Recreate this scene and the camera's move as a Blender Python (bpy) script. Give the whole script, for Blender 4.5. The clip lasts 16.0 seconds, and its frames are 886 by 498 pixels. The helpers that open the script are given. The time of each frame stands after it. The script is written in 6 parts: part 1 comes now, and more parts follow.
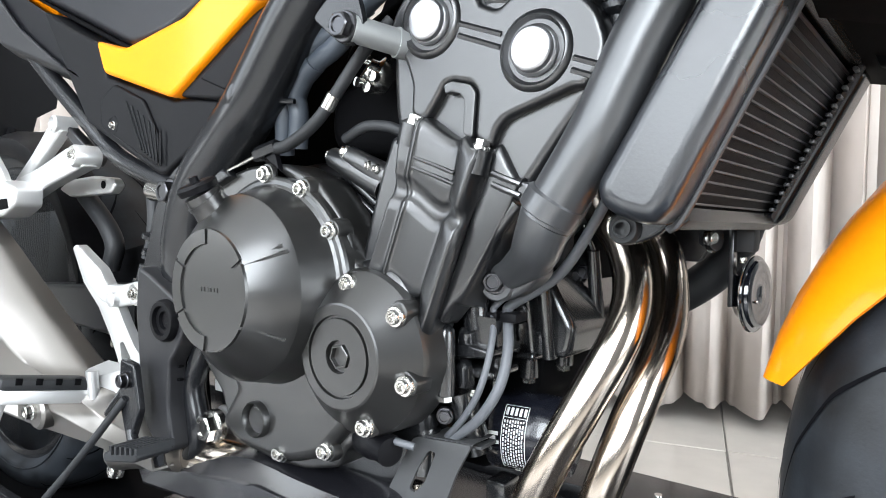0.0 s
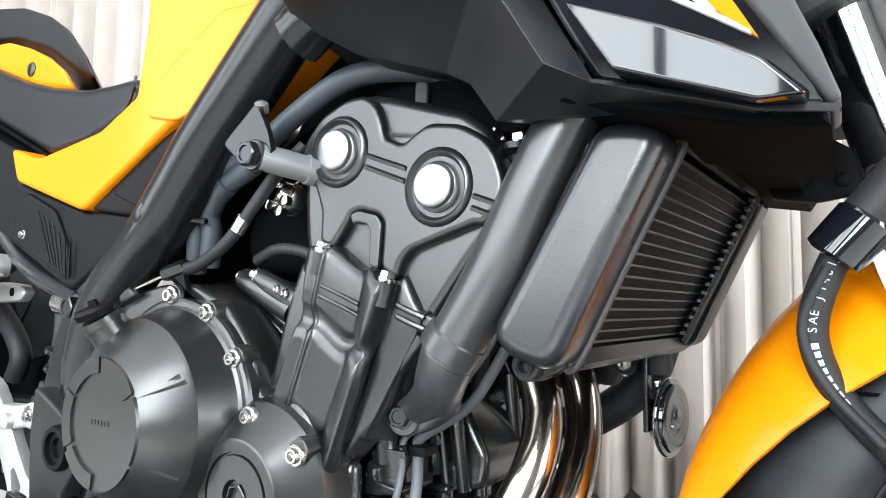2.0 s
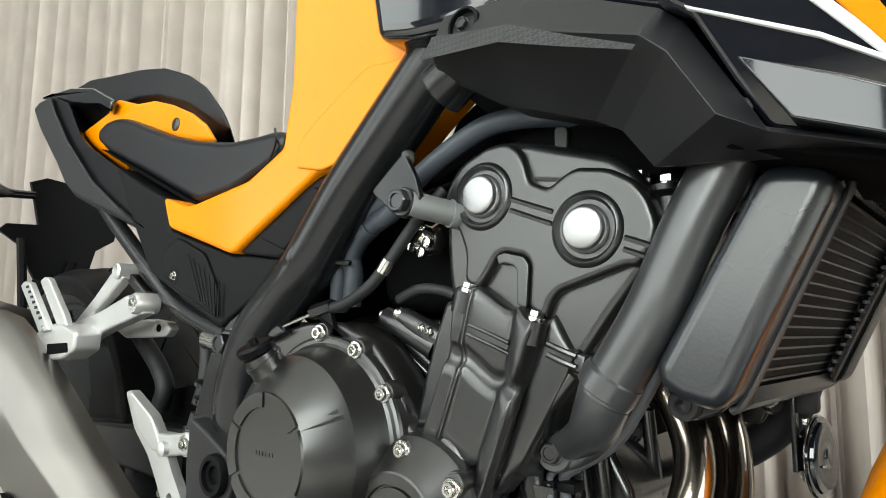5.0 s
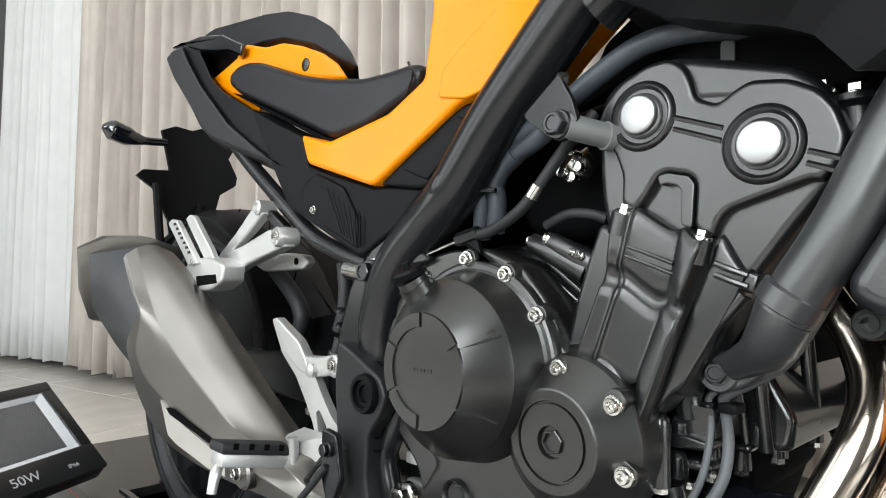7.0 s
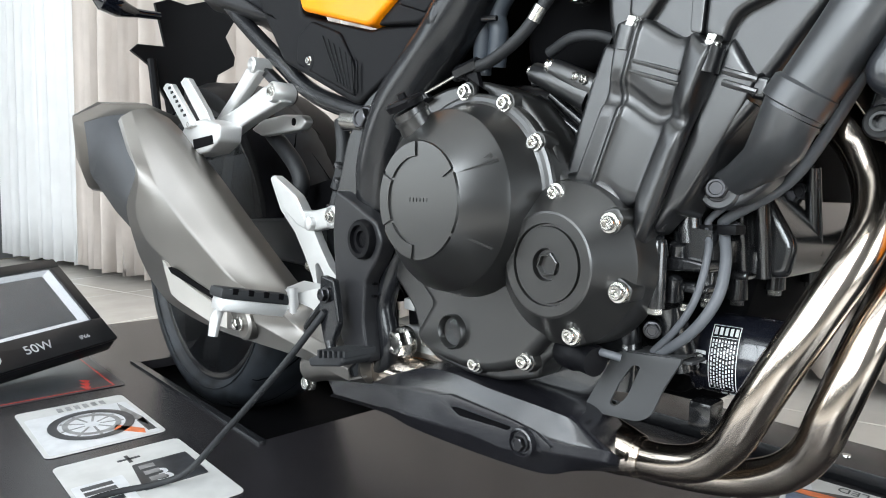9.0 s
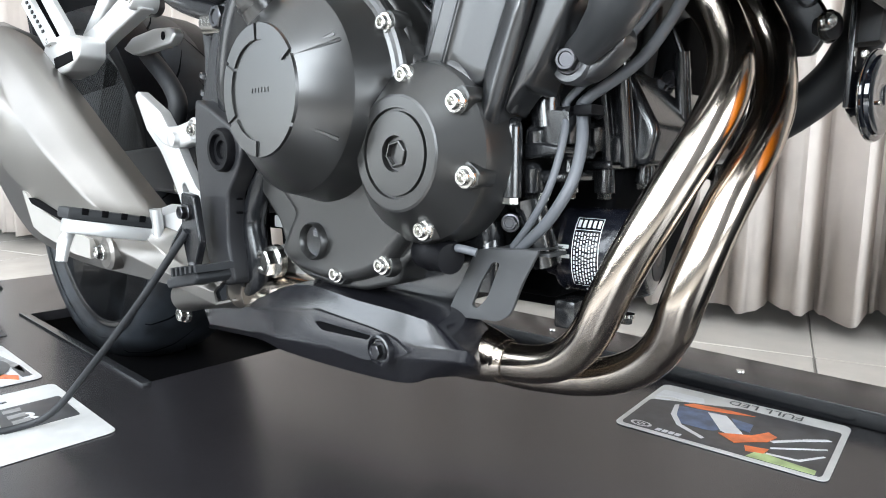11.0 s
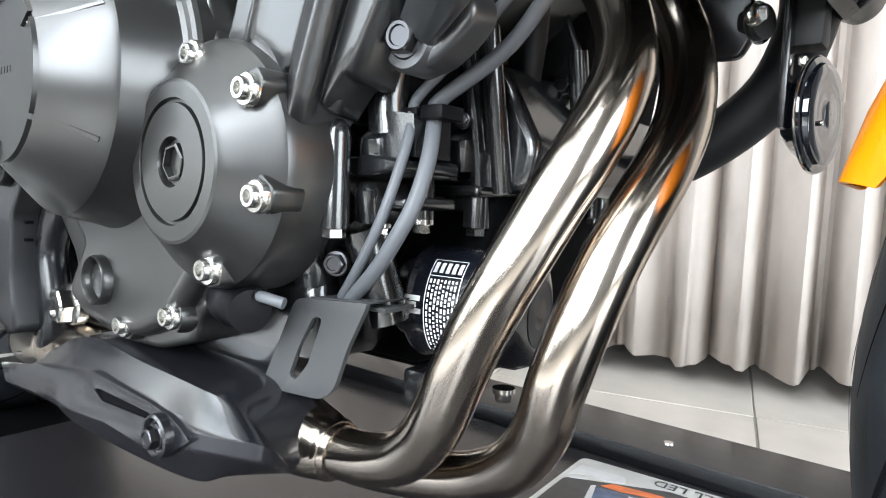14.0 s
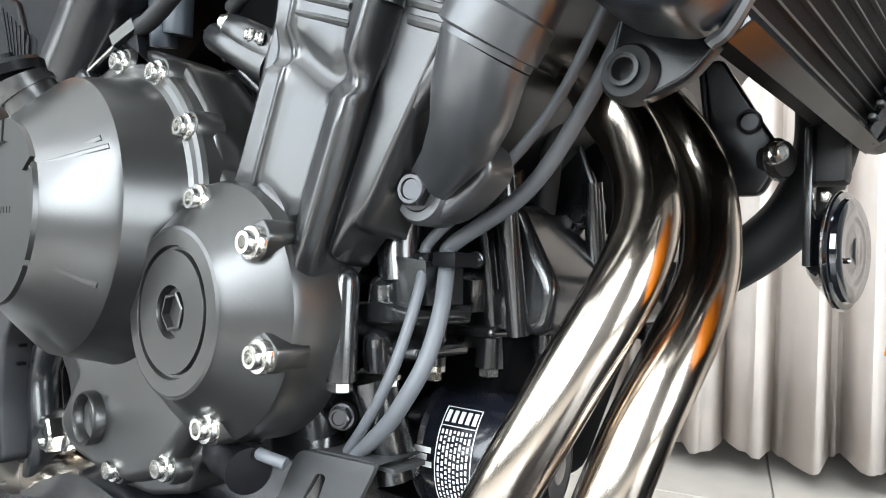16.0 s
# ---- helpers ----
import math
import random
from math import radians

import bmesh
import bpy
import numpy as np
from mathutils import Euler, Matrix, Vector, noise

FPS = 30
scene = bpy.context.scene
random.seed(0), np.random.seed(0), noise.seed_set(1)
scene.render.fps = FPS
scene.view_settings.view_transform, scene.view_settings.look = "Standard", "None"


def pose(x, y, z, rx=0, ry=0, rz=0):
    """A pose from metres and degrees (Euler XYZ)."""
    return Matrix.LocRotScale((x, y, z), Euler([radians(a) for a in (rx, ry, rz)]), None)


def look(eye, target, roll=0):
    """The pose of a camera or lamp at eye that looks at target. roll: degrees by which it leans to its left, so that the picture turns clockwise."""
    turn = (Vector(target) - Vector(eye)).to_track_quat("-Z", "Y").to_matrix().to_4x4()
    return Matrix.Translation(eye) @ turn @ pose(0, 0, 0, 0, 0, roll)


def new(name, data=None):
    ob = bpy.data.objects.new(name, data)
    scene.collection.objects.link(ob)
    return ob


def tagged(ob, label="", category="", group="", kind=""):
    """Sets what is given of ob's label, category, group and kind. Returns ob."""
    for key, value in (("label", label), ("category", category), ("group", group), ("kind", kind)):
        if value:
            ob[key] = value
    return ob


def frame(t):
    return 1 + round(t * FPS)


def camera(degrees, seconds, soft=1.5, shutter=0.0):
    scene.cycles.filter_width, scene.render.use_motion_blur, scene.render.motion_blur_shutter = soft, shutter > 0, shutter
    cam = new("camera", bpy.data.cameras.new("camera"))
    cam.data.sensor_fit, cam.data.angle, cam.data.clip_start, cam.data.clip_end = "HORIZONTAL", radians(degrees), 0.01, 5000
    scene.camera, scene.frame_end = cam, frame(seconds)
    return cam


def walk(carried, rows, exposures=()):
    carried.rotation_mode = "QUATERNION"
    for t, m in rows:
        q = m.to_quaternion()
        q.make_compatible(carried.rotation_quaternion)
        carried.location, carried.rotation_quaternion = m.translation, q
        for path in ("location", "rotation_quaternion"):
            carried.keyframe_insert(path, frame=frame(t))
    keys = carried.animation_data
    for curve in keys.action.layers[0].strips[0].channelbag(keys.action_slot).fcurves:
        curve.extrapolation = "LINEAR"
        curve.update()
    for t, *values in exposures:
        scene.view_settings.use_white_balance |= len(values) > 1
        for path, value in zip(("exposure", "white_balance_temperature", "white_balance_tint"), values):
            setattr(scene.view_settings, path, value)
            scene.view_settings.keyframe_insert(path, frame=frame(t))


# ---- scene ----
cam = camera(69.5, 16.0, soft=1.0)
PATH = [
    (0, (0.3323, -0.5449, 0.4046), (-0.8701, 1.1040, 0.3014), 0.6),
    (0.5, (0.3375, -0.5378, 0.4127), (-0.8357, 1.1349, 0.3760), 1.2),
    (1, (0.3449, -0.5309, 0.4219), (-0.7993, 1.1617, 0.4516), 0.8),
    (1.5, (0.3521, -0.5259, 0.4311), (-0.7620, 1.1854, 0.5241), 0.8),
    (2, (0.3563, -0.5199, 0.4403), (-0.7299, 1.2030, 0.5936), 0.7),
    (2.5, (0.3604, -0.5200, 0.4495), (-0.7114, 1.2088, 0.6467), 0.5),
    (3, (0.3614, -0.5220, 0.4516), (-0.7105, 1.2026, 0.6784), 0.2),
    (3.5, (0.3562, -0.5270, 0.4505), (-0.7468, 1.1779, 0.6774), 0.0),
    (4, (0.3488, -0.5371, 0.4505), (-0.7988, 1.1382, 0.6753), 0.2),
    (4.5, (0.3383, -0.5511, 0.4505), (-0.8769, 1.0756, 0.6845), 0.1),
    (5, (0.3257, -0.5652, 0.4485), (-0.9498, 1.0138, 0.6835), 0.3),
    (5.2, (0.3194, -0.5712, 0.4485), (-0.9810, 0.9880, 0.6763), 0.3),
    (7.3, (0.2859, -0.6072, 0.4189), (-1.1989, 0.7967, 0.4577), 0.3),
    (7.5, (0.2849, -0.6062, 0.4127), (-1.1947, 0.8027, 0.4240), 0.3),
    (8, (0.2860, -0.6021, 0.3964), (-1.1999, 0.7987, 0.3382), 0.1),
    (8.5, (0.2871, -0.5990, 0.3760), (-1.2000, 0.7967, 0.2472), 1.0),
    (9, (0.2873, -0.5919, 0.3555), (-1.1979, 0.7987, 0.1624), 1.0),
    (9.2, (0.2873, -0.5899, 0.3443), (-1.1843, 0.8127, 0.1308), 1.2),
    (11.3, (0.3251, -0.4998, 0.2973), (-1.0122, 1.0132, -0.0184), 0.4),
    (11.5, (0.3305, -0.4897, 0.2942), (-0.9870, 1.0392, -0.0225), 0.7),
    (12, (0.3382, -0.4653, 0.2881), (-0.9553, 1.0855, -0.0194), 1.0),
    (12.5, (0.3347, -0.4387, 0.2901), (-0.9586, 1.1203, 0.0245), 1.5),
    (13, (0.3229, -0.4149, 0.2881), (-0.9589, 1.1561, 0.0378), 2.0),
    (13.5, (0.3091, -0.3941, 0.2861), (-0.9612, 1.1899, 0.0593), 2.2),
    (14, (0.2953, -0.3734, 0.2901), (-0.9759, 1.2168, 0.1144), 2.4),
    (14.5, (0.2864, -0.3609, 0.3004), (-0.9888, 1.2314, 0.1819), 2.5),
    (15, (0.2824, -0.3557, 0.3096), (-1.0021, 1.2327, 0.2503), 2.4),
    (15.5, (0.2803, -0.3557, 0.3188), (-1.0104, 1.2278, 0.3065), 2.5),
    (16, (0.2791, -0.3638, 0.3300), (-1.0095, 1.2216, 0.3596), 2.3),
]
walk(cam, [(t, look(eye, target, roll)) for t, eye, target, roll in PATH], exposures=[(0, -0.13, 6350, 10), (3, -0.26, 6450, 6), (5, -0.92, 6900, 4), (7.5, -1.0, 6600, 8), (9, -0.6, 6350, 8), (11.5, -0.08, 6250, 9), (16, 0.11, 6350, 8)])

# ---- world and light ----
world = bpy.data.worlds.new("world")
scene.world = world
world.use_nodes = True
wn = world.node_tree
sky = wn.nodes.new("ShaderNodeTexSky")
sky.sky_type, sky.sun_disc, sky.sun_elevation, sky.sun_rotation = "NISHITA", False, radians(42), radians(200)
wn.links.new(sky.outputs[0], wn.nodes["Background"].inputs[0])
wn.nodes["Background"].inputs[1].default_value = 0.12
scene.view_settings.exposure = 0.0

ROOM = pose(0, 0, 0, 0, 0, 14.5)  # the room stands turned to the platform
FLOOR, CEIL = -0.16, 4.4


def window_light(x, y, z, w, h, power, turn):
    d = bpy.data.lights.new("window_light", "AREA")
    d.shape, d.size, d.size_y, d.energy, d.color = "RECTANGLE", w, h, power, (0.92, 0.97, 1.0)
    ob = new("window_light", d)
    ob.matrix_basis = ROOM @ pose(x, y, z, 90, 0, turn)
    return ob


# ---- materials ----
def mat(name, colour, rough=0.5, metal=0.0, vary=0.12, scale=8.0, bump=0.02, grain=300.0, coat=0.0, spec=0.5, second=None, coat_rough=0.03):
    """A surface with slow stains and fine grain, at real size."""
    m = bpy.data.materials.new(name)
    m.use_nodes = True
    n, l = m.node_tree.nodes, m.node_tree.links
    b = n["Principled BSDF"]
    co = n.new("ShaderNodeTexCoord")
    big, fine = n.new("ShaderNodeTexNoise"), n.new("ShaderNodeTexNoise")
    big.inputs["Scale"].default_value, big.inputs["Detail"].default_value = scale, 5
    fine.inputs["Scale"].default_value, fine.inputs["Detail"].default_value = grain, 3
    l.new(co.outputs["Object"], big.inputs["Vector"])
    l.new(co.outputs["Object"], fine.inputs["Vector"])
    mix = n.new("ShaderNodeMix")
    mix.data_type = "RGBA"
    c = (*colour, 1)
    mix.inputs["A"].default_value = tuple(v * (1 - vary) for v in colour) + (1,)
    mix.inputs["B"].default_value = (*second, 1) if second else tuple(min(1, v * (1 + vary)) for v in colour) + (1,)
    ramp = n.new("ShaderNodeMapRange")
    ramp.inputs[1].default_value, ramp.inputs[2].default_value = 0.35, 0.65
    l.new(big.outputs["Fac"], ramp.inputs[0])
    l.new(ramp.outputs[0], mix.inputs["Factor"])
    l.new(mix.outputs["Result"], b.inputs["Base Color"])
    rr = n.new("ShaderNodeMapRange")
    rr.inputs[3].default_value, rr.inputs[4].default_value = max(0.02, rough * 0.86), min(1, rough * 1.14)
    l.new(big.outputs["Fac"], rr.inputs[0])
    l.new(rr.outputs[0], b.inputs["Roughness"])
    b.inputs["Metallic"].default_value = metal
    b.inputs["Specular IOR Level"].default_value = spec
    b.inputs["Coat Weight"].default_value, b.inputs["Coat Roughness"].default_value = coat, coat_rough
    if bump:
        bp = n.new("ShaderNodeBump")
        bp.inputs["Strength"].default_value, bp.inputs["Distance"].default_value = bump, 0.00022
        l.new(fine.outputs["Fac"], bp.inputs["Height"])
        l.new(bp.outputs[0], b.inputs["Normal"])
    return m


M = dict(
    engine=mat("engine_black", (0.0065, 0.0068, 0.0076), 0.30, 0.0, vary=0.25, bump=0.2, grain=900, spec=0.85, coat=0.45, coat_rough=0.24),
    sleeve=mat("dull_alloy", (0.32, 0.33, 0.33), 0.5, 0.5, vary=0.1, bump=0.2, grain=900),
    cover=mat("cover_black", (0.012, 0.0118, 0.0114), 0.31, 0.0, vary=0.12, bump=0.15, grain=900, spec=0.75, coat=0.35, coat_rough=0.22),
    tube_grey=mat("cradle_paint", (0.060, 0.062, 0.066), 0.36, 0.5, vary=0.15, bump=0.15, grain=700, spec=1.0, coat=0.6, coat_rough=0.25),
    casting=mat("casting_black", (0.010, 0.0104, 0.0114), 0.21, 0.0, vary=0.25, bump=0.3, grain=800, spec=0.7, coat=0.6, coat_rough=0.14),
    frame=mat("frame_black", (0.009, 0.0095, 0.011), 0.26, 0.0, vary=0.12, bump=0.15, grain=700, spec=0.4, coat=0.2, coat_rough=0.16),
    # near-black base and almost no gloss put recess shade into the colour
    dark=mat("recess_shade", (0.003, 0.003, 0.0035), 0.7, bump=0.2, spec=0.05),
    plastic=mat("black_plastic", (0.0045, 0.0045, 0.0055), 0.42, bump=0.3, grain=1200, spec=0.12),
    shroud=mat("shroud_plastic", (0.016, 0.016, 0.018), 0.38, bump=0.3, grain=1200, spec=0.4),
    gloss=mat("gloss_black", (0.006, 0.007, 0.011), 0.06, bump=0, coat=1.0),
    orange=mat("orange_paint", (0.93, 0.275, 0.001), 0.36, vary=0.03, bump=0, coat=0.32, spec=0.12, coat_rough=0.10),
    seat=mat("seat_vinyl", (0.006, 0.006, 0.0085), 0.34, bump=0.4, grain=1500, spec=0.35),
    rubber=mat("rubber", (0.013, 0.014, 0.016), 0.6, vary=0.25, bump=0.4, grain=600),
    tyre=mat("tyre_rubber", (0.011, 0.013, 0.016), 0.5, vary=0.6, bump=0.6, grain=400, scale=24, spec=0.4),
    steel=mat("bright_steel", (0.62, 0.61, 0.58), 0.22, 1.0, bump=0.08, grain=900),
    chrome=mat("chrome", (0.8, 0.8, 0.8), 0.08, 1.0, vary=0.03, bump=0),
    plug=mat("satin_chrome", (0.38, 0.38, 0.39), 0.32, 1.0, vary=0.05, bump=0.05, grain=900),
    header=mat("header_steel", (0.58, 0.51, 0.445), 0.165, 1.0, vary=0.14, scale=16, bump=0.04, grain=500, second=(0.50, 0.435, 0.37)),
    alu=mat("cast_aluminium", (0.66, 0.66, 0.655), 0.38, 0.7, vary=0.06, bump=0.25, grain=900),
    muffler=mat("brushed_muffler", (0.225, 0.213, 0.200), 0.36, 0.95, vary=0.05, bump=0.08, grain=900),
    mufgrey=mat("muffler_grey", (0.040, 0.042, 0.047), 0.45, 0.3, bump=0.15),
    board=mat("platform_board", (0.018, 0.0165, 0.0185), 0.25, vary=0.2, scale=5, bump=0.1, grain=500, spec=0.8),
    sheet=mat("sticker_film", (0.55, 0.55, 0.54), 0.3, vary=0.08, scale=30, bump=0.03),
    curtain=mat("curtain_cloth", (0.53, 0.475, 0.435), 0.85, vary=0.06, bump=2.0, grain=900),
    sheer=mat("sheer_cloth", (0.66, 0.66, 0.66), 0.85, vary=0.03, bump=0.4, grain=900),
    tile=mat("floor_tile", (0.62, 0.58, 0.53), 0.16, vary=0.05, bump=0.02),
    grout=mat("grout", (0.3, 0.28, 0.26), 0.8),
    steel_dark=mat("dark_steel", (0.08, 0.08, 0.085), 0.3, 1.0, bump=0.1),
    white=mat("white_print", (0.78, 0.78, 0.78), 0.5, vary=0.05, bump=0),
    print=mat("grey_print", (0.55, 0.56, 0.58), 0.6, vary=0.1, bump=0),
    white_metal=mat("light_satin", (0.62, 0.6, 0.57), 0.32, 0.8, vary=0.05, bump=0.1),
    filter=mat("filter_enamel", (0.008, 0.009, 0.014), 0.22, bump=0.03, coat=0.4),
    hose_grey=mat("grey_hose", (0.10, 0.105, 0.115), 0.5, vary=0.12, bump=0.2),
    hose_blue=mat("blue_grey_hose", (0.05, 0.06, 0.075), 0.45, vary=0.12, bump=0.2),
    plate_grey=mat("grey_steel_plate", (0.055, 0.056, 0.058), 0.55, vary=0.08, bump=0.2),
    tank_black=mat("radiator_paint", (0.013, 0.015, 0.019), 0.28, 0.0, vary=0.2, bump=0.4, grain=500, spec=0.8, coat=0.5, coat_rough=0.2),
    core=mat("radiator_core", (0.006, 0.006, 0.007), 0.6, vary=0.3, scale=60, bump=0.8, grain=700, spec=0.1),
    fin=mat("radiator_fin", (0.075, 0.076, 0.08), 0.4, 0.6, bump=0.1),
    shield=mat("shield_plastic", (0.010, 0.010, 0.0125), 0.24, vary=0.1, bump=0.10, grain=1200, spec=0.8, coat=0.3, coat_rough=0.16),
    tail_black=mat("satin_black", (0.006, 0.006, 0.008), 0.3, bump=0.05, coat=0.05, spec=0.2),
    rim=mat("rim_black", (0.014, 0.014, 0.015), 0.25, bump=0.05, coat=0.4),
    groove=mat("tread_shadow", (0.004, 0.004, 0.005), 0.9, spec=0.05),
    lampblack=mat("lamp_enamel", (0.014, 0.014, 0.015), 0.3, vary=0.2, bump=0.15, coat=0.2),
    reflector=mat("reflector_white", (0.75, 0.76, 0.8), 0.25, 0.3, vary=0.04, bump=0),
    led=mat("led_yellow", (0.75, 0.68, 0.25), 0.5, vary=0.05, bump=0),
    inkdark=mat("print_dark", (0.03, 0.032, 0.036), 0.3, vary=0.4, scale=60, bump=0),
    inkwhite=mat("print_white", (0.62, 0.63, 0.65), 0.3, vary=0.08, scale=40, bump=0),
    inkgrey=mat("print_grey", (0.22, 0.22, 0.22), 0.3, vary=0.3, scale=60, bump=0),
    inkorange=mat("print_orange", (0.62, 0.14, 0.03), 0.3, vary=0.25, scale=60, bump=0),
    inkblue=mat("print_blue", (0.06, 0.10, 0.19), 0.3, vary=0.5, scale=50, bump=0),
    inkgreen=mat("print_green", (0.36, 0.46, 0.20), 0.3, vary=0.3, scale=50, bump=0),
    inkred=mat("print_red", (0.45, 0.03, 0.02), 0.35, vary=0.2, scale=60, bump=0),
    ceiling=mat("ceiling_paint", (0.82, 0.82, 0.81), 0.8, vary=0.03, bump=0.1),
    wall=mat("wall_paint", (0.14, 0.14, 0.14), 0.8, vary=0.03, bump=0.1),
)


def woven(name):
    """Black plastic moulded in a fine diagonal weave."""
    m = mat(name, (0.02, 0.02, 0.022), 0.42, bump=0)
    n, l = m.node_tree.nodes, m.node_tree.links
    co, ck, wv = n["Texture Coordinate"], n.new("ShaderNodeTexChecker"), n.new("ShaderNodeTexWave")
    mp = n.new("ShaderNodeMapping")
    mp.inputs["Rotation"].default_value = (0, radians(45), 0)
    l.new(co.outputs["Object"], mp.inputs["Vector"])
    ck.inputs["Scale"].default_value = 420
    wv.inputs["Scale"].default_value = 120
    l.new(mp.outputs[0], ck.inputs["Vector"])
    l.new(mp.outputs[0], wv.inputs["Vector"])
    bp_ = n.new("ShaderNodeBump")
    bp_.inputs["Strength"].default_value, bp_.inputs["Distance"].default_value = 0.5, 0.0015
    l.new(ck.outputs["Fac"], bp_.inputs["Height"])
    l.new(bp_.outputs[0], n["Principled BSDF"].inputs["Normal"])
    mx = n.new("ShaderNodeMix")
    mx.data_type = "RGBA"
    mx.inputs["A"].default_value, mx.inputs["B"].default_value = (0.014, 0.014, 0.016, 1), (0.045, 0.046, 0.05, 1)
    l.new(ck.outputs["Fac"], mx.inputs["Factor"])
    l.new(mx.outputs["Result"], n["Principled BSDF"].inputs["Base Color"])
    return m


def clear(name):
    m = bpy.data.materials.new(name)
    m.use_nodes = True
    b = m.node_tree.nodes["Principled BSDF"]
    b.inputs["Base Color"].default_value, b.inputs["Roughness"].default_value = (0.95, 0.97, 1, 1), 0.03
    b.inputs["Transmission Weight"].default_value, b.inputs["IOR"].default_value = 1.0, 1.35
    return m


def pane(name):
    """A thin clear sheet that only adds its gloss."""
    m = bpy.data.materials.new(name)
    m.use_nodes = True
    q = m.node_tree.nodes["Principled BSDF"]
    q.inputs["Base Color"].default_value, q.inputs["Roughness"].default_value, q.inputs["Alpha"].default_value = (0.9, 0.92, 0.95, 1), 0.04, 0.06
    return m


M["pane"] = pane("clear_pane")
M["carbon"], M["glass"] = woven("carbon_weave"), clear("clear_glass")


# ---- builders ----
def part(name, bm, material, parent=None, label="", smooth=38):
    me = bpy.data.meshes.new(name)
    bmesh.ops.recalc_face_normals(bm, faces=bm.faces)
    bm.to_mesh(me)
    bm.free()
    me.materials.append(material)
    if smooth:
        for p in me.polygons:
            p.use_smooth = True
        me.set_sharp_from_angle(angle=radians(smooth))
    ob = new(name, me)
    ob.parent = parent
    return tagged(ob, label)


def bevelled(bm, size, seg=2, angle=25):
    if size > 0:
        es = [e for e in bm.edges if len(e.link_faces) == 2 and e.calc_face_angle(0) > radians(angle)]
        bmesh.ops.bevel(bm, geom=es, offset=size, segments=seg, profile=0.6, affect="EDGES", clamp_overlap=True)
    return bm


def rounded(pts, r, n=4):
    """A polygon with its corners rounded."""
    out = []
    for i, p in enumerate(pts):
        p, a, b = Vector(p), Vector(pts[i - 1]), Vector(pts[(i + 1) % len(pts)])
        da, db = a - p, b - p
        k = min(r, da.length * 0.45, db.length * 0.45)
        s, e = p + da.normalized() * k, p + db.normalized() * k
        for j in range(n + 1):
            t = j / n
            out.append(tuple(s * (1 - t) ** 2 + p * 2 * t * (1 - t) + e * t * t))
    return out


def inset(pts, d):
    """The polygon drawn in by d, corner for corner."""
    n = len(pts)
    turn = 1 if sum(pts[k - 1][0] * pts[k][1] - pts[k][0] * pts[k - 1][1] for k in range(n)) > 0 else -1
    out = []
    for k in range(n):
        p, a, b = Vector(pts[k]), Vector(pts[k - 1]), Vector(pts[(k + 1) % n])
        u, v = (p - a).normalized(), (b - p).normalized()
        nu, nv = Vector((-u.y, u.x)) * turn, Vector((-v.y, v.x)) * turn
        s = nu + nv
        out.append(tuple(p + s * (d / max(0.35, 1 + nu.dot(nv)))))
    return out


def turned(pts, new_pts):
    """Whether drawing in has turned any edge over."""
    n = len(pts)
    return any((Vector(pts[(k + 1) % n]) - Vector(pts[k])).dot(Vector(new_pts[(k + 1) % n]) - Vector(new_pts[k])) <= 0 for k in range(n))


def prism(pts, y0, y1, bevel=0.0, seg=2, r=0.0, bm=None, holes=()):
    """A slab: the polygon pts in x and z, from y0 (near) to y1, its near edge rounded over."""
    bm2 = bmesh.new()
    if holes:
        pts = rounded(pts, r) if r else pts
        es = []
        for lp in [pts, *holes]:
            vs = [bm2.verts.new((x, y0, z)) for x, z in lp]
            es += [bm2.edges.new((vs[k], vs[(k + 1) % len(vs)])) for k in range(len(vs))]
        bmesh.ops.triangle_fill(bm2, use_beauty=True, edges=es, normal=(0, -1, 0))
        ret = bmesh.ops.extrude_face_region(bm2, geom=bm2.faces[:])
        bmesh.ops.translate(bm2, verts=[v for v in ret["geom"] if isinstance(v, bmesh.types.BMVert)], vec=(0, y1 - y0, 0))
        bmesh.ops.recalc_face_normals(bm2, faces=bm2.faces)
        return join(bm, bevelled(bm2, bevel, seg, 40))
    bevel = min(bevel, (y1 - y0) * 0.7)
    while bevel > 0.0002 and turned(pts, inset(pts, bevel + 0.0004)):
        bevel *= 0.75

    def ring(d, y):
        q = inset(pts, d) if d else pts
        q = rounded(q, max(0.0004, r - 0.6 * d)) if r else q
        return [(x, y, z) for x, z in q]

    rings = [ring(0, y1)]
    if bevel > 0.0002:
        seg = max(seg, 2 if bevel < 0.002 else 4)
        for k in range(seg + 1):
            w = math.pi / 2 * k / seg
            rings.append(ring(bevel * (1 - math.cos(w)), y0 + bevel * (1 - math.sin(w))))
        rings.append(ring(bevel + 0.0004, y0))
    else:
        rings.append(ring(0, y0))
    return join(bm, loft(rings))


def join(bm, other):
    if bm is None:
        return other
    me = bpy.data.meshes.new("tmp")
    other.to_mesh(me)
    other.free()
    bm.from_mesh(me)
    bpy.data.meshes.remove(me)
    return bm


def loft(rings, caps=True, closed=True, bm=None):
    bm = bm or bmesh.new()
    vs = [[bm.verts.new(p) for p in ring] for ring in rings]
    n = len(rings[0])
    for a, b in zip(vs, vs[1:]):
        for i in range(n if closed else n - 1):
            j = (i + 1) % n
            bm.faces.new((a[i], a[j], b[j], b[i]))
    if caps:
        bm.faces.new(vs[0][::-1])
        bm.faces.new(vs[-1])
    return bm


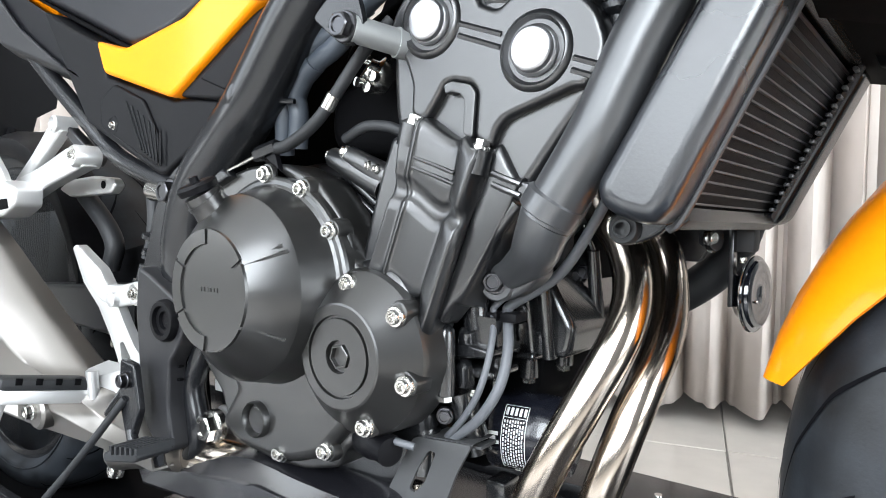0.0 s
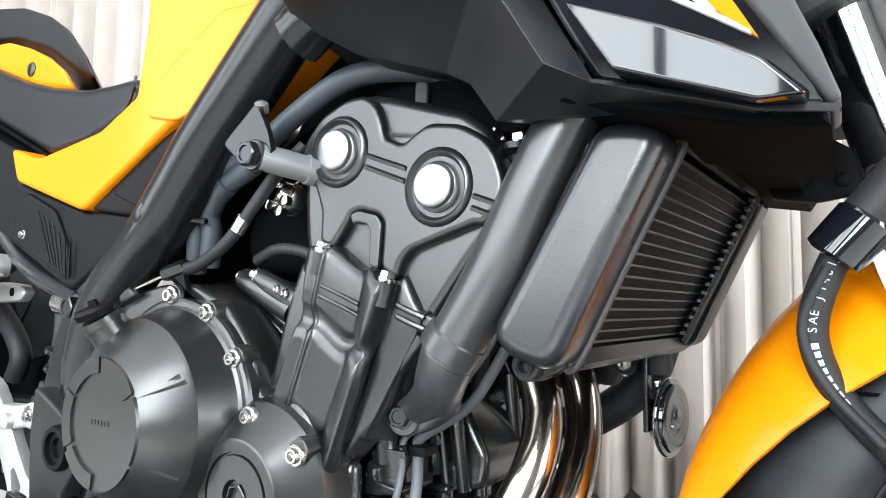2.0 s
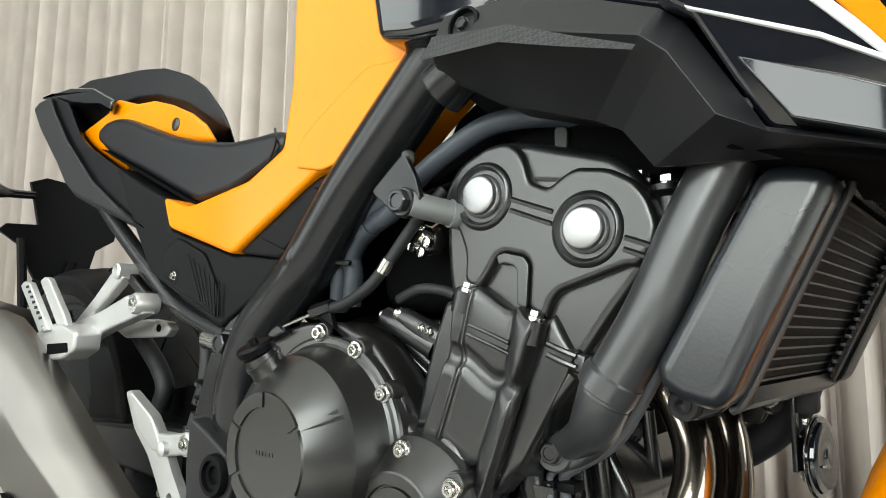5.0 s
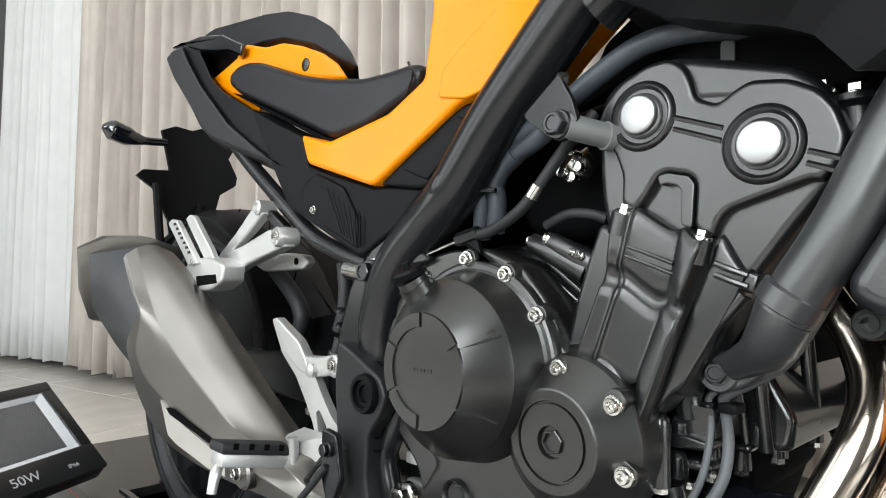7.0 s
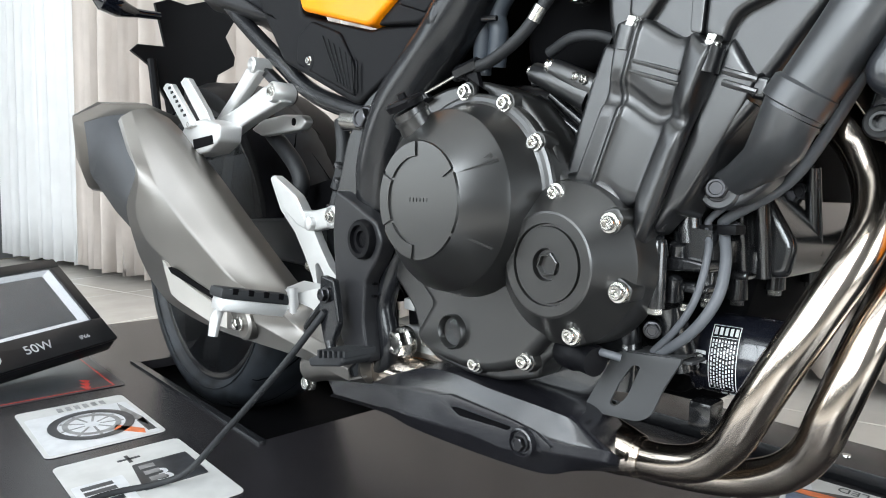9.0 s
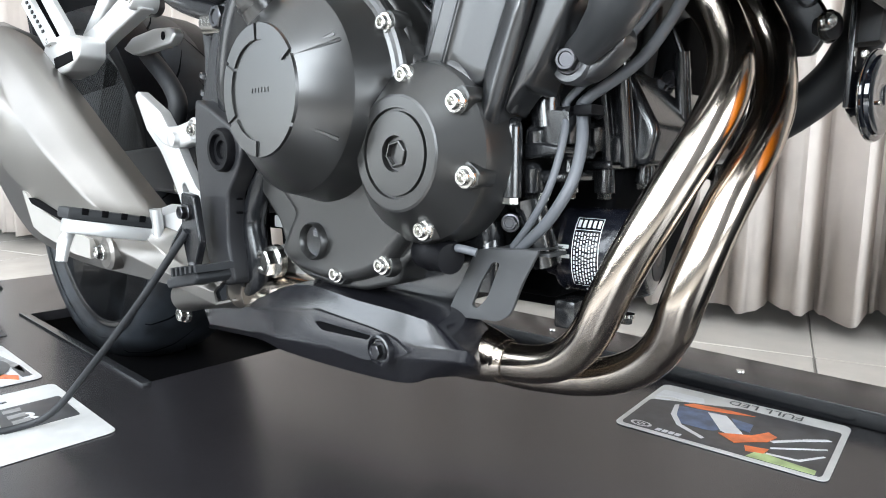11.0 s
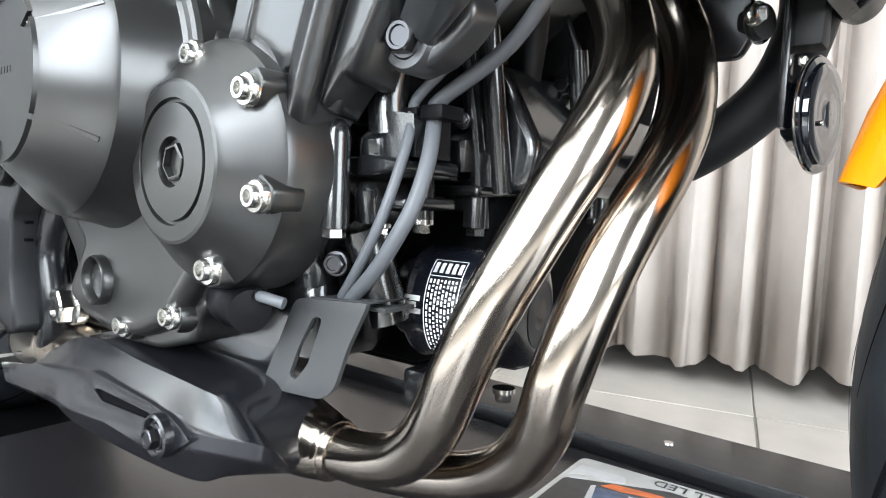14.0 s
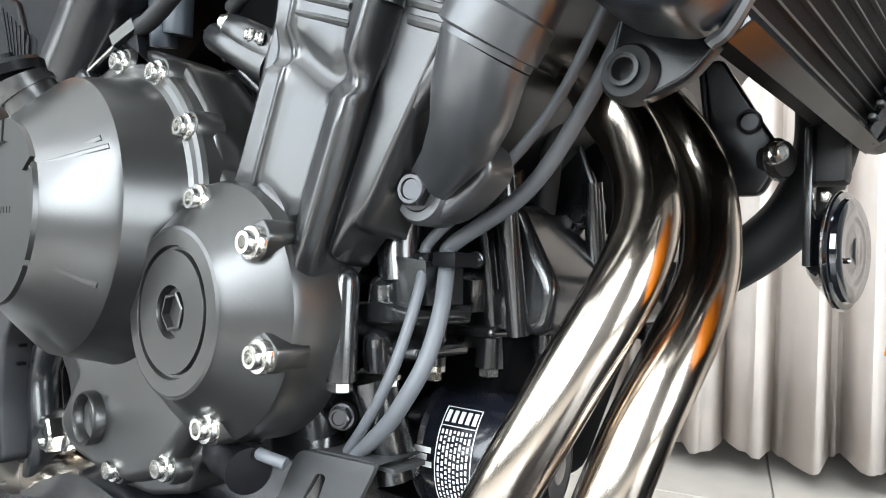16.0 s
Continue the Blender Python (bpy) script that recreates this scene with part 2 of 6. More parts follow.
def spline(pts, k=6):
    """Catmull-Rom through the points."""
    P = [Vector(p) for p in pts]
    P = [2 * P[0] - P[1], *P, 2 * P[-1] - P[-2]]
    out = []
    for i in range(1, len(P) - 2):
        for j in range(k):
            t = j / k
            a, b, c, d = P[i - 1 : i + 3]
            out.append(0.5 * (2 * b + (c - a) * t + (2 * a - 5 * b + 4 * c - d) * t * t + (3 * b - a - 3 * c + d) * t**3))
    return out + [P[-2]]


def tube(path, r, n=14, k=6, caps=True, bm=None, smooth=True):
    """A round tube; r is one radius or one for each point of the path."""
    pts = spline(path, k) if smooth else [Vector(p) for p in path]
    rs = r if isinstance(r, (list, tuple)) else [r] * len(path)
    rings, up = [], None
    for i, p in enumerate(pts):
        d = (pts[min(i + 1, len(pts) - 1)] - pts[max(i - 1, 0)]).normalized()
        if up is None:
            up = d.orthogonal().normalized()
        up = (up - d * up.dot(d)).normalized()
        side = d.cross(up)
        f = i / (len(pts) - 1) * (len(rs) - 1)
        a = min(int(f), len(rs) - 2) if len(rs) > 1 else 0
        rad = rs[a] + (rs[min(a + 1, len(rs) - 1)] - rs[a]) * (f - a)
        rings.append([p + (up * math.cos(w) + side * math.sin(w)) * rad for w in (2 * math.pi * q / n for q in range(n))])
    return loft(rings, caps, bm=bm)


def lathe(m, prof, n=40, bm=None):
    """Turns (height, radius) about the z axis of the pose m."""
    rings = [[m @ Vector((r * math.cos(w), r * math.sin(w), h)) for w in (2 * math.pi * q / n for q in range(n))] for h, r in prof]
    return loft(rings, True, bm=bm)


def facing(x, y, z, rz=0.0):
    """A pose whose z axis points to the bike's right side."""
    return pose(x, y, z, 90, 0, rz)


def box(x0, x1, y0, y1, z0, z1, bevel=0.0, m=None, bm=None, seg=2):
    b = bmesh.new()
    bmesh.ops.create_cube(b, size=1)
    bmesh.ops.transform(b, matrix=Matrix.LocRotScale(((x0 + x1) / 2, (y0 + y1) / 2, (z0 + z1) / 2), None, (abs(x1 - x0), abs(y1 - y0), abs(z1 - z0))), verts=b.verts)
    bevelled(b, bevel, seg)
    if m:
        bmesh.ops.transform(b, matrix=m, verts=b.verts)
    return join(bm, b)


def empty(name, label, category, parent=None, m=None, group="", kind=""):
    ob = new(name)
    ob.empty_display_size = 0.05
    if m:
        ob.matrix_basis = m
    return tagged(ob, label, category, group, kind)


def socket_mesh(name, r):
    """A flanged bolt with a six-sided socket, head along +z."""
    bm = bmesh.new()
    c = lambda rad, h, n=18: [(rad * math.cos(2 * math.pi * q / n), rad * math.sin(2 * math.pi * q / n), h) for q in range(n)]
    hx = lambda rad, h: [(rad * math.cos(2 * math.pi * (q // 3) / 6) , rad * math.sin(2 * math.pi * (q // 3) / 6), h) for q in range(18)]
    loft([c(r, -0.3 * r), c(r, 0.12 * r), c(r * 0.93, 0.22 * r), c(r * 0.70, 0.24 * r), c(r * 0.68, 0.62 * r), c(r * 0.62, 0.70 * r), c(r * 0.40, 0.70 * r), c(r * 0.36, 0.45 * r), c(r * 0.3, 0.25 * r)], bm=bm)
    me = bpy.data.meshes.new(name)
    bmesh.ops.recalc_face_normals(bm, faces=bm.faces)
    bm.to_mesh(me)
    bm.free()
    me.materials.append(M["steel"])
    for p in me.polygons:
        p.use_smooth = True
    me.set_sharp_from_angle(angle=radians(35))
    return me


def hex_mesh(name, r, material):
    bm = bmesh.new()
    c = lambda rad, h, n=24: [(rad * math.cos(2 * math.pi * q / n), rad * math.sin(2 * math.pi * q / n), h) for q in range(n)]

    def hx(rad, h):
        out = []
        for q in range(24):
            w = 2 * math.pi * q / 24
            k = math.cos(math.pi / 6) / math.cos((w % (math.pi / 3)) - math.pi / 6)
            out.append((rad * k * math.cos(w), rad * k * math.sin(w), h))
        return out

    loft([c(r, -0.3 * r), c(r, 0.12 * r), c(r * 0.92, 0.22 * r), hx(r * 0.82, 0.24 * r), hx(r * 0.82, 0.78 * r), c(r * 0.66, 0.86 * r), c(r * 0.5, 0.86 * r), c(r * 0.45, 0.76 * r)], bm=bm)
    me = bpy.data.meshes.new(name)
    bmesh.ops.recalc_face_normals(bm, faces=bm.faces)
    bm.to_mesh(me)
    bm.free()
    me.materials.append(material)
    for p in me.polygons:
        p.use_smooth = True
    me.set_sharp_from_angle(angle=radians(35))
    return me


BOLT, HEXBOLT, HEXDARK, HEXBIG = socket_mesh("bolt", 0.0078), hex_mesh("hex_bolt", 0.011, M["steel"]), hex_mesh("hex_bolt_dark", 0.011, M["steel_dark"]), hex_mesh("axle_bolt", 0.0155, M["steel"])


def bolt(parent, p, me=None, size=1.0, turn=(90, 0, 0), name="bolt"):
    ob = new(name, me or BOLT)
    ob.parent = parent
    ob.matrix_basis = pose(*p, *turn) @ Matrix.Scale(size, 4)
    return ob

# ---- the room ----
def room_box(name, x0, x1, y0, y1, z0, z1, material, kind="structure"):
    ob = part(name, box(x0, x1, y0, y1, z0, z1), material, smooth=0)
    ob.matrix_basis = ROOM
    return tagged(ob, kind=kind)


RX0, RX1, RY0, RY1 = -4.6, 3.4, -3.6, 1.75
floor = tagged(room_box("floor", RX0, RX1, RY0, RY1, FLOOR - 0.1, FLOOR - 0.006, M["grout"]), "glossy cream floor tiles with grey joints", "floor")
tagged(room_box("ceiling", RX0, RX1, RY0, RY1, CEIL, CEIL + 0.1, M["ceiling"]), "plain white ceiling", "ceiling")
tagged(room_box("wall_north", RX0, RX1, RY1, RY1 + 0.12, FLOOR, CEIL, M["wall"]), "pale wall behind the curtains", "wall")
# unseen west window, added to brighten what the cylinder head mirrors
bm = box(RX0 - 0.12, RX0, RY0, RY1, FLOOR, 0.2)
box(RX0 - 0.12, RX0, RY0, RY1, 4.2, CEIL, bm=bm)
box(RX0 - 0.12, RX0, RY0, -3.4, 0.2, 4.2, bm=bm)
box(RX0 - 0.12, RX0, -1.5, RY1, 0.2, 4.2, bm=bm)
ob = part("wall_west", bm, M["wall"], smooth=0)
ob.matrix_basis = ROOM
tagged(ob, "grey painted wall with a wide unseen window added for light", "wall", kind="structure")
window_light(RX0 - 0.1, -2.45, 2.2, 1.8, 3.9, 120, -90)
# unseen east window, added to light the right-hand curtain and its folds
bm = box(RX1, RX1 + 0.12, RY0, RY1, FLOOR, 0.1)
box(RX1, RX1 + 0.12, RY0, RY1, 2.4, CEIL, bm=bm)
box(RX1, RX1 + 0.12, RY0, -3.0, 0.1, 2.4, bm=bm)
box(RX1, RX1 + 0.12, 0.6, RY1, 0.1, 2.4, bm=bm)
ob = part("wall_east", bm, M["wall"], smooth=0)
ob.matrix_basis = ROOM
tagged(ob, "grey painted wall with a wide unseen opening added for light", "wall", kind="structure")
window_light(RX1 + 0.1, -1.2, 1.25, 3.5, 2.2, 260, 90)

# window wall behind the viewer: sill, lintel, piers between three openings
WIN = [(-4.4, -2.5), (-2.3, -0.8), (-0.6, 0.9)]
# lintel set at double height, out of view, to brighten upward reflections
SILL, LINTEL = 0.45, 4.2
bm = box(RX0, RX1, RY0 - 0.15, RY0, FLOOR, SILL)
box(RX0, RX1, RY0 - 0.15, RY0, LINTEL, CEIL, bm=bm)
xs = [RX0, *[v for w in WIN for v in w], RX1]
for a, b in zip(xs[::2], xs[1::2]):
    box(a, b, RY0 - 0.15, RY0, SILL, LINTEL, bm=bm)
ob = part("wall_south", bm, M["wall"], smooth=0)
ob.matrix_basis = ROOM
tagged(ob, "grey wall with three large window openings", "wall", kind="structure")
for n, (a, b) in enumerate(WIN):
    fr = bmesh.new()
    for u0, u1, v0, v1 in ((a, a + 0.06, SILL, LINTEL), (b - 0.06, b, SILL, LINTEL), (a + 0.06, b - 0.06, SILL, SILL + 0.06), (a + 0.06, b - 0.06, LINTEL - 0.06, LINTEL), ((a + b) / 2 - 0.03, (a + b) / 2 + 0.03, SILL + 0.06, LINTEL - 0.06)):
        box(u0, u1, RY0 - 0.1, RY0 - 0.05, v0, v1, 0.004, bm=fr)
    ob = part(f"window_{n + 1}", fr, M["wall"], smooth=0)
    ob.matrix_basis = ROOM
    tagged(ob, "large white-framed window letting daylight in", "window", kind="structure")
    window_light((a + b) / 2, RY0 - 0.14, (SILL + LINTEL) / 2, b - a - 0.1, LINTEL - SILL - 0.1, (170, 140, 330)[n], 0)


# floor tiles, 0.6 m, laid along the room
TILE = 0.6
tm = None
for i in range(-8, 7):
    for j in range(-6, 3):
        x, y = -0.33 + i * TILE, 0.47 + j * TILE
        if not (RX0 < x and x + TILE < RX1 and RY0 < y and y + TILE < RY1 + 0.1):
            continue
        if tm is None:
            t0 = part("tile", box(0.002, TILE - 0.002, 0.002, TILE - 0.002, -0.008, 0, 0.0015, seg=1), M["tile"], floor)
            tm = t0.data
        else:
            t0 = new("tile", tm)
            t0.parent = floor
        t0.matrix_basis = pose(x, y, FLOOR)


def curtain(name, x0, x1, y, z0, z1, material, label, folds, depth, seed, back=0.0):
    """A hanging cloth with uneven folds that widen towards the hem."""
    rnd = random.Random(seed)
    n = int((x1 - x0) / 0.012)
    ph, cols = [0.0], []
    for i in range(n):
        ph.append(ph[-1] + 2 * math.pi * folds * 0.012 * rnd.uniform(0.55, 1.5))
    amp = [depth * (0.6 + 0.7 * abs(math.sin(i * 0.021 + seed))) for i in range(n + 1)]
    bm = bmesh.new()
    zs = [z0 + (z1 - z0) * k / 14 for k in range(15)]
    grid = []
    for k, z in enumerate(zs):
        low = 1 - k / 14
        row = []
        for i in range(n + 1):
            w = math.tanh(2.2 * math.sin(ph[i])) + 0.3 * math.sin(2.3 * ph[i] + 1.1 + 0.6 * low)
            row.append(bm.verts.new((x0 + i * 0.012 + 0.006 * math.sin(ph[i] * 2) , y + amp[i] * w * (0.7 + 0.5 * low) + 0.01 * math.sin(3 * low + i * 0.05), z + (0.012 * math.sin(ph[i] * 0.5) if k == 0 else 0))))
        grid.append(row)
    for a, b in zip(grid, grid[1:]):
        for i in range(n):
            bm.faces.new((a[i], a[i + 1], b[i + 1], b[i]))
    ob = part(name, bm, material, smooth=80)
    sol = ob.modifiers.new("cloth", "SOLIDIFY")
    sol.thickness = 0.003
    ob.matrix_basis = ROOM
    return tagged(ob, label, "curtain", "curtains along the wall")


curtain("curtain", -4.55, -3.5, 1.36, FLOOR + 0.04, 4.1, M["sheer"], "white sheer curtain hanging in folds", 8.5, 0.03, 5)
curtain("curtain", -3.55, -0.75, 1.30, FLOOR + 0.05, 4.1, M["curtain"], "beige floor-length curtain in soft folds", 9.0, 0.06, 3)
curtain("curtain", -0.75, 1.9, 1.30, FLOOR + 0.05, 4.1, M["curtain"], "beige floor-length curtain in soft folds", 9.0, 0.06, 8)

# ---- the platform ----
SLOT = (-1.034, -0.512, -0.182, 0.106)
pf = empty("platform", "low black display platform with a raised lip along its edge", "platform")
bm = bmesh.new()
PX0, PX1, PY0, PY1 = -1.44, 0.95, -0.64, 0.392
FS = (0.30, 0.84, -0.12, 0.14)
for a in ((PX0, SLOT[0], PY0, PY1), (SLOT[1], FS[0], PY0, PY1), (FS[1], PX1, PY0, PY1), (FS[0], FS[1], PY0, FS[2]), (FS[0], FS[1], FS[3], PY1), (SLOT[0], SLOT[1], PY0, SLOT[2]), (SLOT[0], SLOT[1], SLOT[3], PY1)):
    box(*a, -0.018, 0, bm=bm)
bmesh.ops.remove_doubles(bm, verts=bm.verts, dist=1e-5)
part("deck", bm, M["board"], pf, smooth=0)
# pit floor in the near-black colour, its shade put into the material
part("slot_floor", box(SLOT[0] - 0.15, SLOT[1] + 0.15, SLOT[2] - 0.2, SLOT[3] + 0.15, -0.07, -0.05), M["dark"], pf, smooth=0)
part("skirt", box(PX0, PX1, PY1 - 0.012, PY1, FLOOR, -0.018, bm=box(PX0, PX1, PY0, PY0 + 0.012, FLOOR, -0.018)), M["board"], pf, smooth=0)
part("lip", box(PX0, PX1, 0.296, PY1 + 0.004, 0.0, 0.022, 0.003), M["frame"], pf)
part("slot_trim", box(SLOT[0] - 0.01, SLOT[1] + 0.01, SLOT[2] - 0.012, SLOT[2], -0.01, 0.004, 0.001), M["frame"], pf)


def flat(pts, z0, z1):
    bm = bmesh.new()
    f = bm.faces.new([bm.verts.new((x, y, z0)) for x, y in pts])
    q = bmesh.ops.extrude_face_region(bm, geom=[f])
    bmesh.ops.translate(bm, verts=[v for v in q["geom"] if isinstance(v, bmesh.types.BMVert)], vec=(0, 0, z1 - z0))
    return bm


def ring(x, y, rx, ry, k, n=40):
    """A flat printed ring, k its inner share."""
    bm = bmesh.new()
    a = [bm.verts.new((x + rx * math.cos(2 * math.pi * q / n), y + ry * math.sin(2 * math.pi * q / n), .0026)) for q in range(n)]
    b = [bm.verts.new((x + k * rx * math.cos(2 * math.pi * q / n), y + k * ry * math.sin(2 * math.pi * q / n), .0026)) for q in range(n)]
    for q in range(n):
        bm.faces.new((a[q], a[(q + 1) % n], b[(q + 1) % n], b[q]))
    return bm


def sticker(x0, y0, x1, y1, label):
    ob = empty("sticker", label, "sticker", group="stickers on the platform")
    part("film", flat(rounded([(x0, y0), (x1, y0), (x1, y1), (x0, y1)], .011), .0008, .0016), M["sheet"], ob, smooth=0)
    return ob


def ink(ob, key, pts, level=0, name="printed_shape", r=0):
    return part(name, flat(rounded(pts, r) if r else pts, .0016, .0020 + .0002 * level), M[key], ob, smooth=0)


s1 = sticker(-.002, .105, .208, .262, "laminated printed sheet showing a headlamp, stuck on platform")
ink(s1, "inkdark", [(.004, .112), (.202, .112), (.202, .236), (.165, .236), (.10, .238), (.004, .200)], 0, r=.006)
ink(s1, "inkwhite", [(.004, .212), (.006, .240), (.055, .240), (.060, .226), (.040, .218), (.022, .222)], 1)
ink(s1, "inkorange", [(.042, .205), (.050, .216), (.088, .222), (.118, .222), (.09, .212), (.06, .204)], 2)
ink(s1, "inkblue", [(.052, .150), (.038, .175), (.036, .198), (.060, .202), (.085, .205), (.100, .170), (.092, .150)], 1, r=.008)
ink(s1, "inkwhite", [(.072, .200), (.092, .203), (.122, .160), (.112, .150), (.098, .158)], 2)
ink(s1, "inkblue", [(.098, .200), (.122, .196), (.124, .172), (.110, .176)], 2)
ink(s1, "inkorange", [(.098, .150), (.128, .166), (.140, .186), (.150, .178), (.145, .160), (.132, .150), (.118, .136)], 3)
ink(s1, "inkorange", [(.128, .136), (.150, .142), (.148, .128), (.132, .124)], 3)
ink(s1, "inkwhite", [(.034, .198), (.038, .202), (.046, .170), (.060, .146), (.090, .128), (.088, .124), (.056, .142), (.040, .168)], 3)
ink(s1, "inkwhite", [(.146, .164), (.170, .188), (.176, .188), (.150, .162)], 3)
ink(s1, "inkwhite", [(.172, .190), (.192, .206), (.197, .204), (.176, .187)], 3)
ink(s1, "inkwhite", [(.150, .148), (.196, .180), (.197, .178), (.151, .145)], 3)
ink(s1, "inkwhite", [(.150, .132), (.178, .136), (.196, .160), (.198, .159), (.180, .133), (.150, .129)], 3)
ink(s1, "inkgreen", [(.135, .1125), (.196, .1125), (.196, .122), (.165, .126), (.142, .132)], 2)
ink(s1, "inkwhite", [(.006, .206), (.024, .212), (.022, .207), (.010, .202)], 2)
part("badge", ring(.024, .120, .012, .007, .72), M["inkwhite"], s1, smooth=0)
part("badge", ring(.024, .120, .005, .003, .5), M["inkwhite"], s1, smooth=0)
for k in range(4):
    ink(s1, "inkwhite", [(.042 + .007 * k, .114), (.047 + .007 * k, .114), (.048 + .007 * k, .120), (.043 + .007 * k, .120)], 3)

s2 = sticker(-.833, -.408, -.621, -.256, "laminated printed sheet showing a wheel, stuck on platform")
ink(s2, "inkwhite", [(-.792, -.402), (-.628, -.402), (-.628, -.262), (-.792, -.262)], 0, r=.006)
part("tyre_print", ring(-.716, -.330, .066, .056, .78), M["inkdark"], s2, smooth=0)
part("disc_print", ring(-.716, -.330, .046, .038, .80), M["inkgrey"], s2, smooth=0)
for k in range(9):
    w = 2 * math.pi * k / 9
    dx_, dy_ = math.cos(w), math.sin(w)
    ink(s2, "inkgrey", [(-.716 + .012 * dx_ - .0015 * dy_, -.330 + .010 * dy_ + .0015 * dx_), (-.716 + .050 * dx_ - .002 * dy_, -.330 + .042 * dy_ + .002 * dx_), (-.716 + .050 * dx_ + .002 * dy_, -.330 + .042 * dy_ - .002 * dx_), (-.716 + .012 * dx_ + .0015 * dy_, -.330 + .010 * dy_ - .0015 * dx_)], 2)
ink(s2, "inkorange", [(-.690, -.305), (-.650, -.278), (-.632, -.282), (-.645, -.292), (-.672, -.312)], 3)
ink(s2, "inkgrey", [(-.79, -.275), (-.70, -.264), (-.66, -.268), (-.70, -.276), (-.74, -.282)], 1)
ink(s2, "inkdark", [(-.700, -.264), (-.640, -.264), (-.640, -.276), (-.690, -.276)], 1)
for k in range(6):
    ink(s2, "inkgrey", [(-.818, -.355 + .012 * k), (-.800, -.355 + .012 * k), (-.800, -.348 + .012 * k), (-.818, -.348 + .012 * k)], 1, "unread_mark")

s3 = sticker(-.575, -.412, -.363, -.258, "laminated printed sheet with a large numeral, stuck on platform")
ink(s3, "inkdark", [(-.52, -.335), (-.44, -.345), (-.44, -.270), (-.52, -.268)], 1, r=.003)
ink(s3, "inkwhite", [(-.50, -.408), (-.41, -.408), (-.41, -.355), (-.50, -.352)], 1, r=.003)
ink(s3, "inkdark", [(-.545, -.345), (-.541, -.345), (-.541, -.318), (-.545, -.318)], 2)
ink(s3, "inkdark", [(-.555, -.334), (-.531, -.334), (-.531, -.330), (-.555, -.330)], 2)
for k in range(3):
    ink(s3, "inkgrey", [(-.512 + .02 * k, -.33), (-.500 + .02 * k, -.331), (-.500 + .02 * k, -.313), (-.512 + .02 * k, -.312)], 2, "unread_mark")
for k in range(5):
    ink(s3, "inkdark", [(-.492 + .015 * k, -.40), (-.482 + .015 * k, -.40), (-.482 + .015 * k, -.366), (-.492 + .015 * k, -.366)], 2, "unread_mark")

s4 = empty("poster", "black printed sheet with thin red lines, under the floodlight", "poster")
part("film", flat(rounded([(-1.14, -.44), (-.885, -.44), (-.885, -.23), (-1.14, -.23)], .006), .0008, .0014), M["inkdark"], s4, smooth=0)
for x0, x1, y0, y1 in ((-1.13, -.893, -.248, -.245), (-.896, -.893, -.43, -.248), (-1.13, -.893, -.433, -.430), (-1.13, -1.127, -.43, -.248)):
    part("red_line", flat([(x0, y0), (x1, y0), (x1, y1), (x0, y1)], .0014, .0018), M["inkred"], s4, smooth=0)
for k in range(3):
    x, y = -.96 + .02 * k, -.285 - .004 * k
    part("red_mark", flat([(x, y), (x + .03, y + .006), (x + .012, y + .014), (x + .004, y + .008)], .0014, .0018), M["inkred"], s4, smooth=0)
for x in (.066, -.22, .34):
    ob = part("lip_screw", lathe(pose(x, .332, .022), [(0, .006), (.002, .0055), (.0025, .003), (.0025, .001)], 16), M["steel"], pf)

# ---- the motorcycle: x forward, y to its left, z up ----
BIKE = empty("motorcycle", "orange and black naked motorcycle parked on the platform", "motorcycle", m=pose(0.0000, 0.0000, 0.0158, -0.55, -0.28, 0))


def bp(name, bm, key, label="", parent=None, smooth=38):
    return part(name, bm, M[key], parent or BIKE, label, smooth)


def rod(a, b, r, n=14, bm=None):
    return tube([a, b], r, n, k=1, bm=bm, smooth=False)


def bar(pts, w, h, bm=None):
    """A flat-topped ridge that runs along pts in x and z on a face at y: (x, y, z)."""
    for a, b in zip(pts, pts[1:]):
        bm = tube([a, b], [w, w], 6, k=1, bm=bm, smooth=False)
    return bm


# engine block
case = bp("crankcase", prism([(-.30, .36), (-.27, .41), (-.14, .425), (-.03, .385), (.0, .33), (.04, .315), (.05, .27), (.03, .2), (.0, .165), (-.16, .16), (-.21, .19), (-.27, .25)], -.158, .15, .008, r=.015), "casting", "black cast crankcase")
fore = bp("upper_crankcase", prism([(.0, .36), (.10, .345), (.125, .30), (.12, .275), (.02, .275)], -.085, .14, .006, r=.008), "casting")
# the pan takes the near-black recess colour in place of shade
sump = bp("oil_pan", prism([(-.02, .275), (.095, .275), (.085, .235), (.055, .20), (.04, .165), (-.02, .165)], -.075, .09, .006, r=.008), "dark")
cyl = bp("cylinder_block", prism([(.010, .450), (.125, .408), (.118, .395), (.089, .365), (.065, .335), (.050, .305), (.031, .317), (.020, .332), (-.001, .339), (-.025, .342), (-.012, .388), (-.002, .419)], -.1735, .10, .006, r=.006), "engine", "black cast cylinder block with ribs")
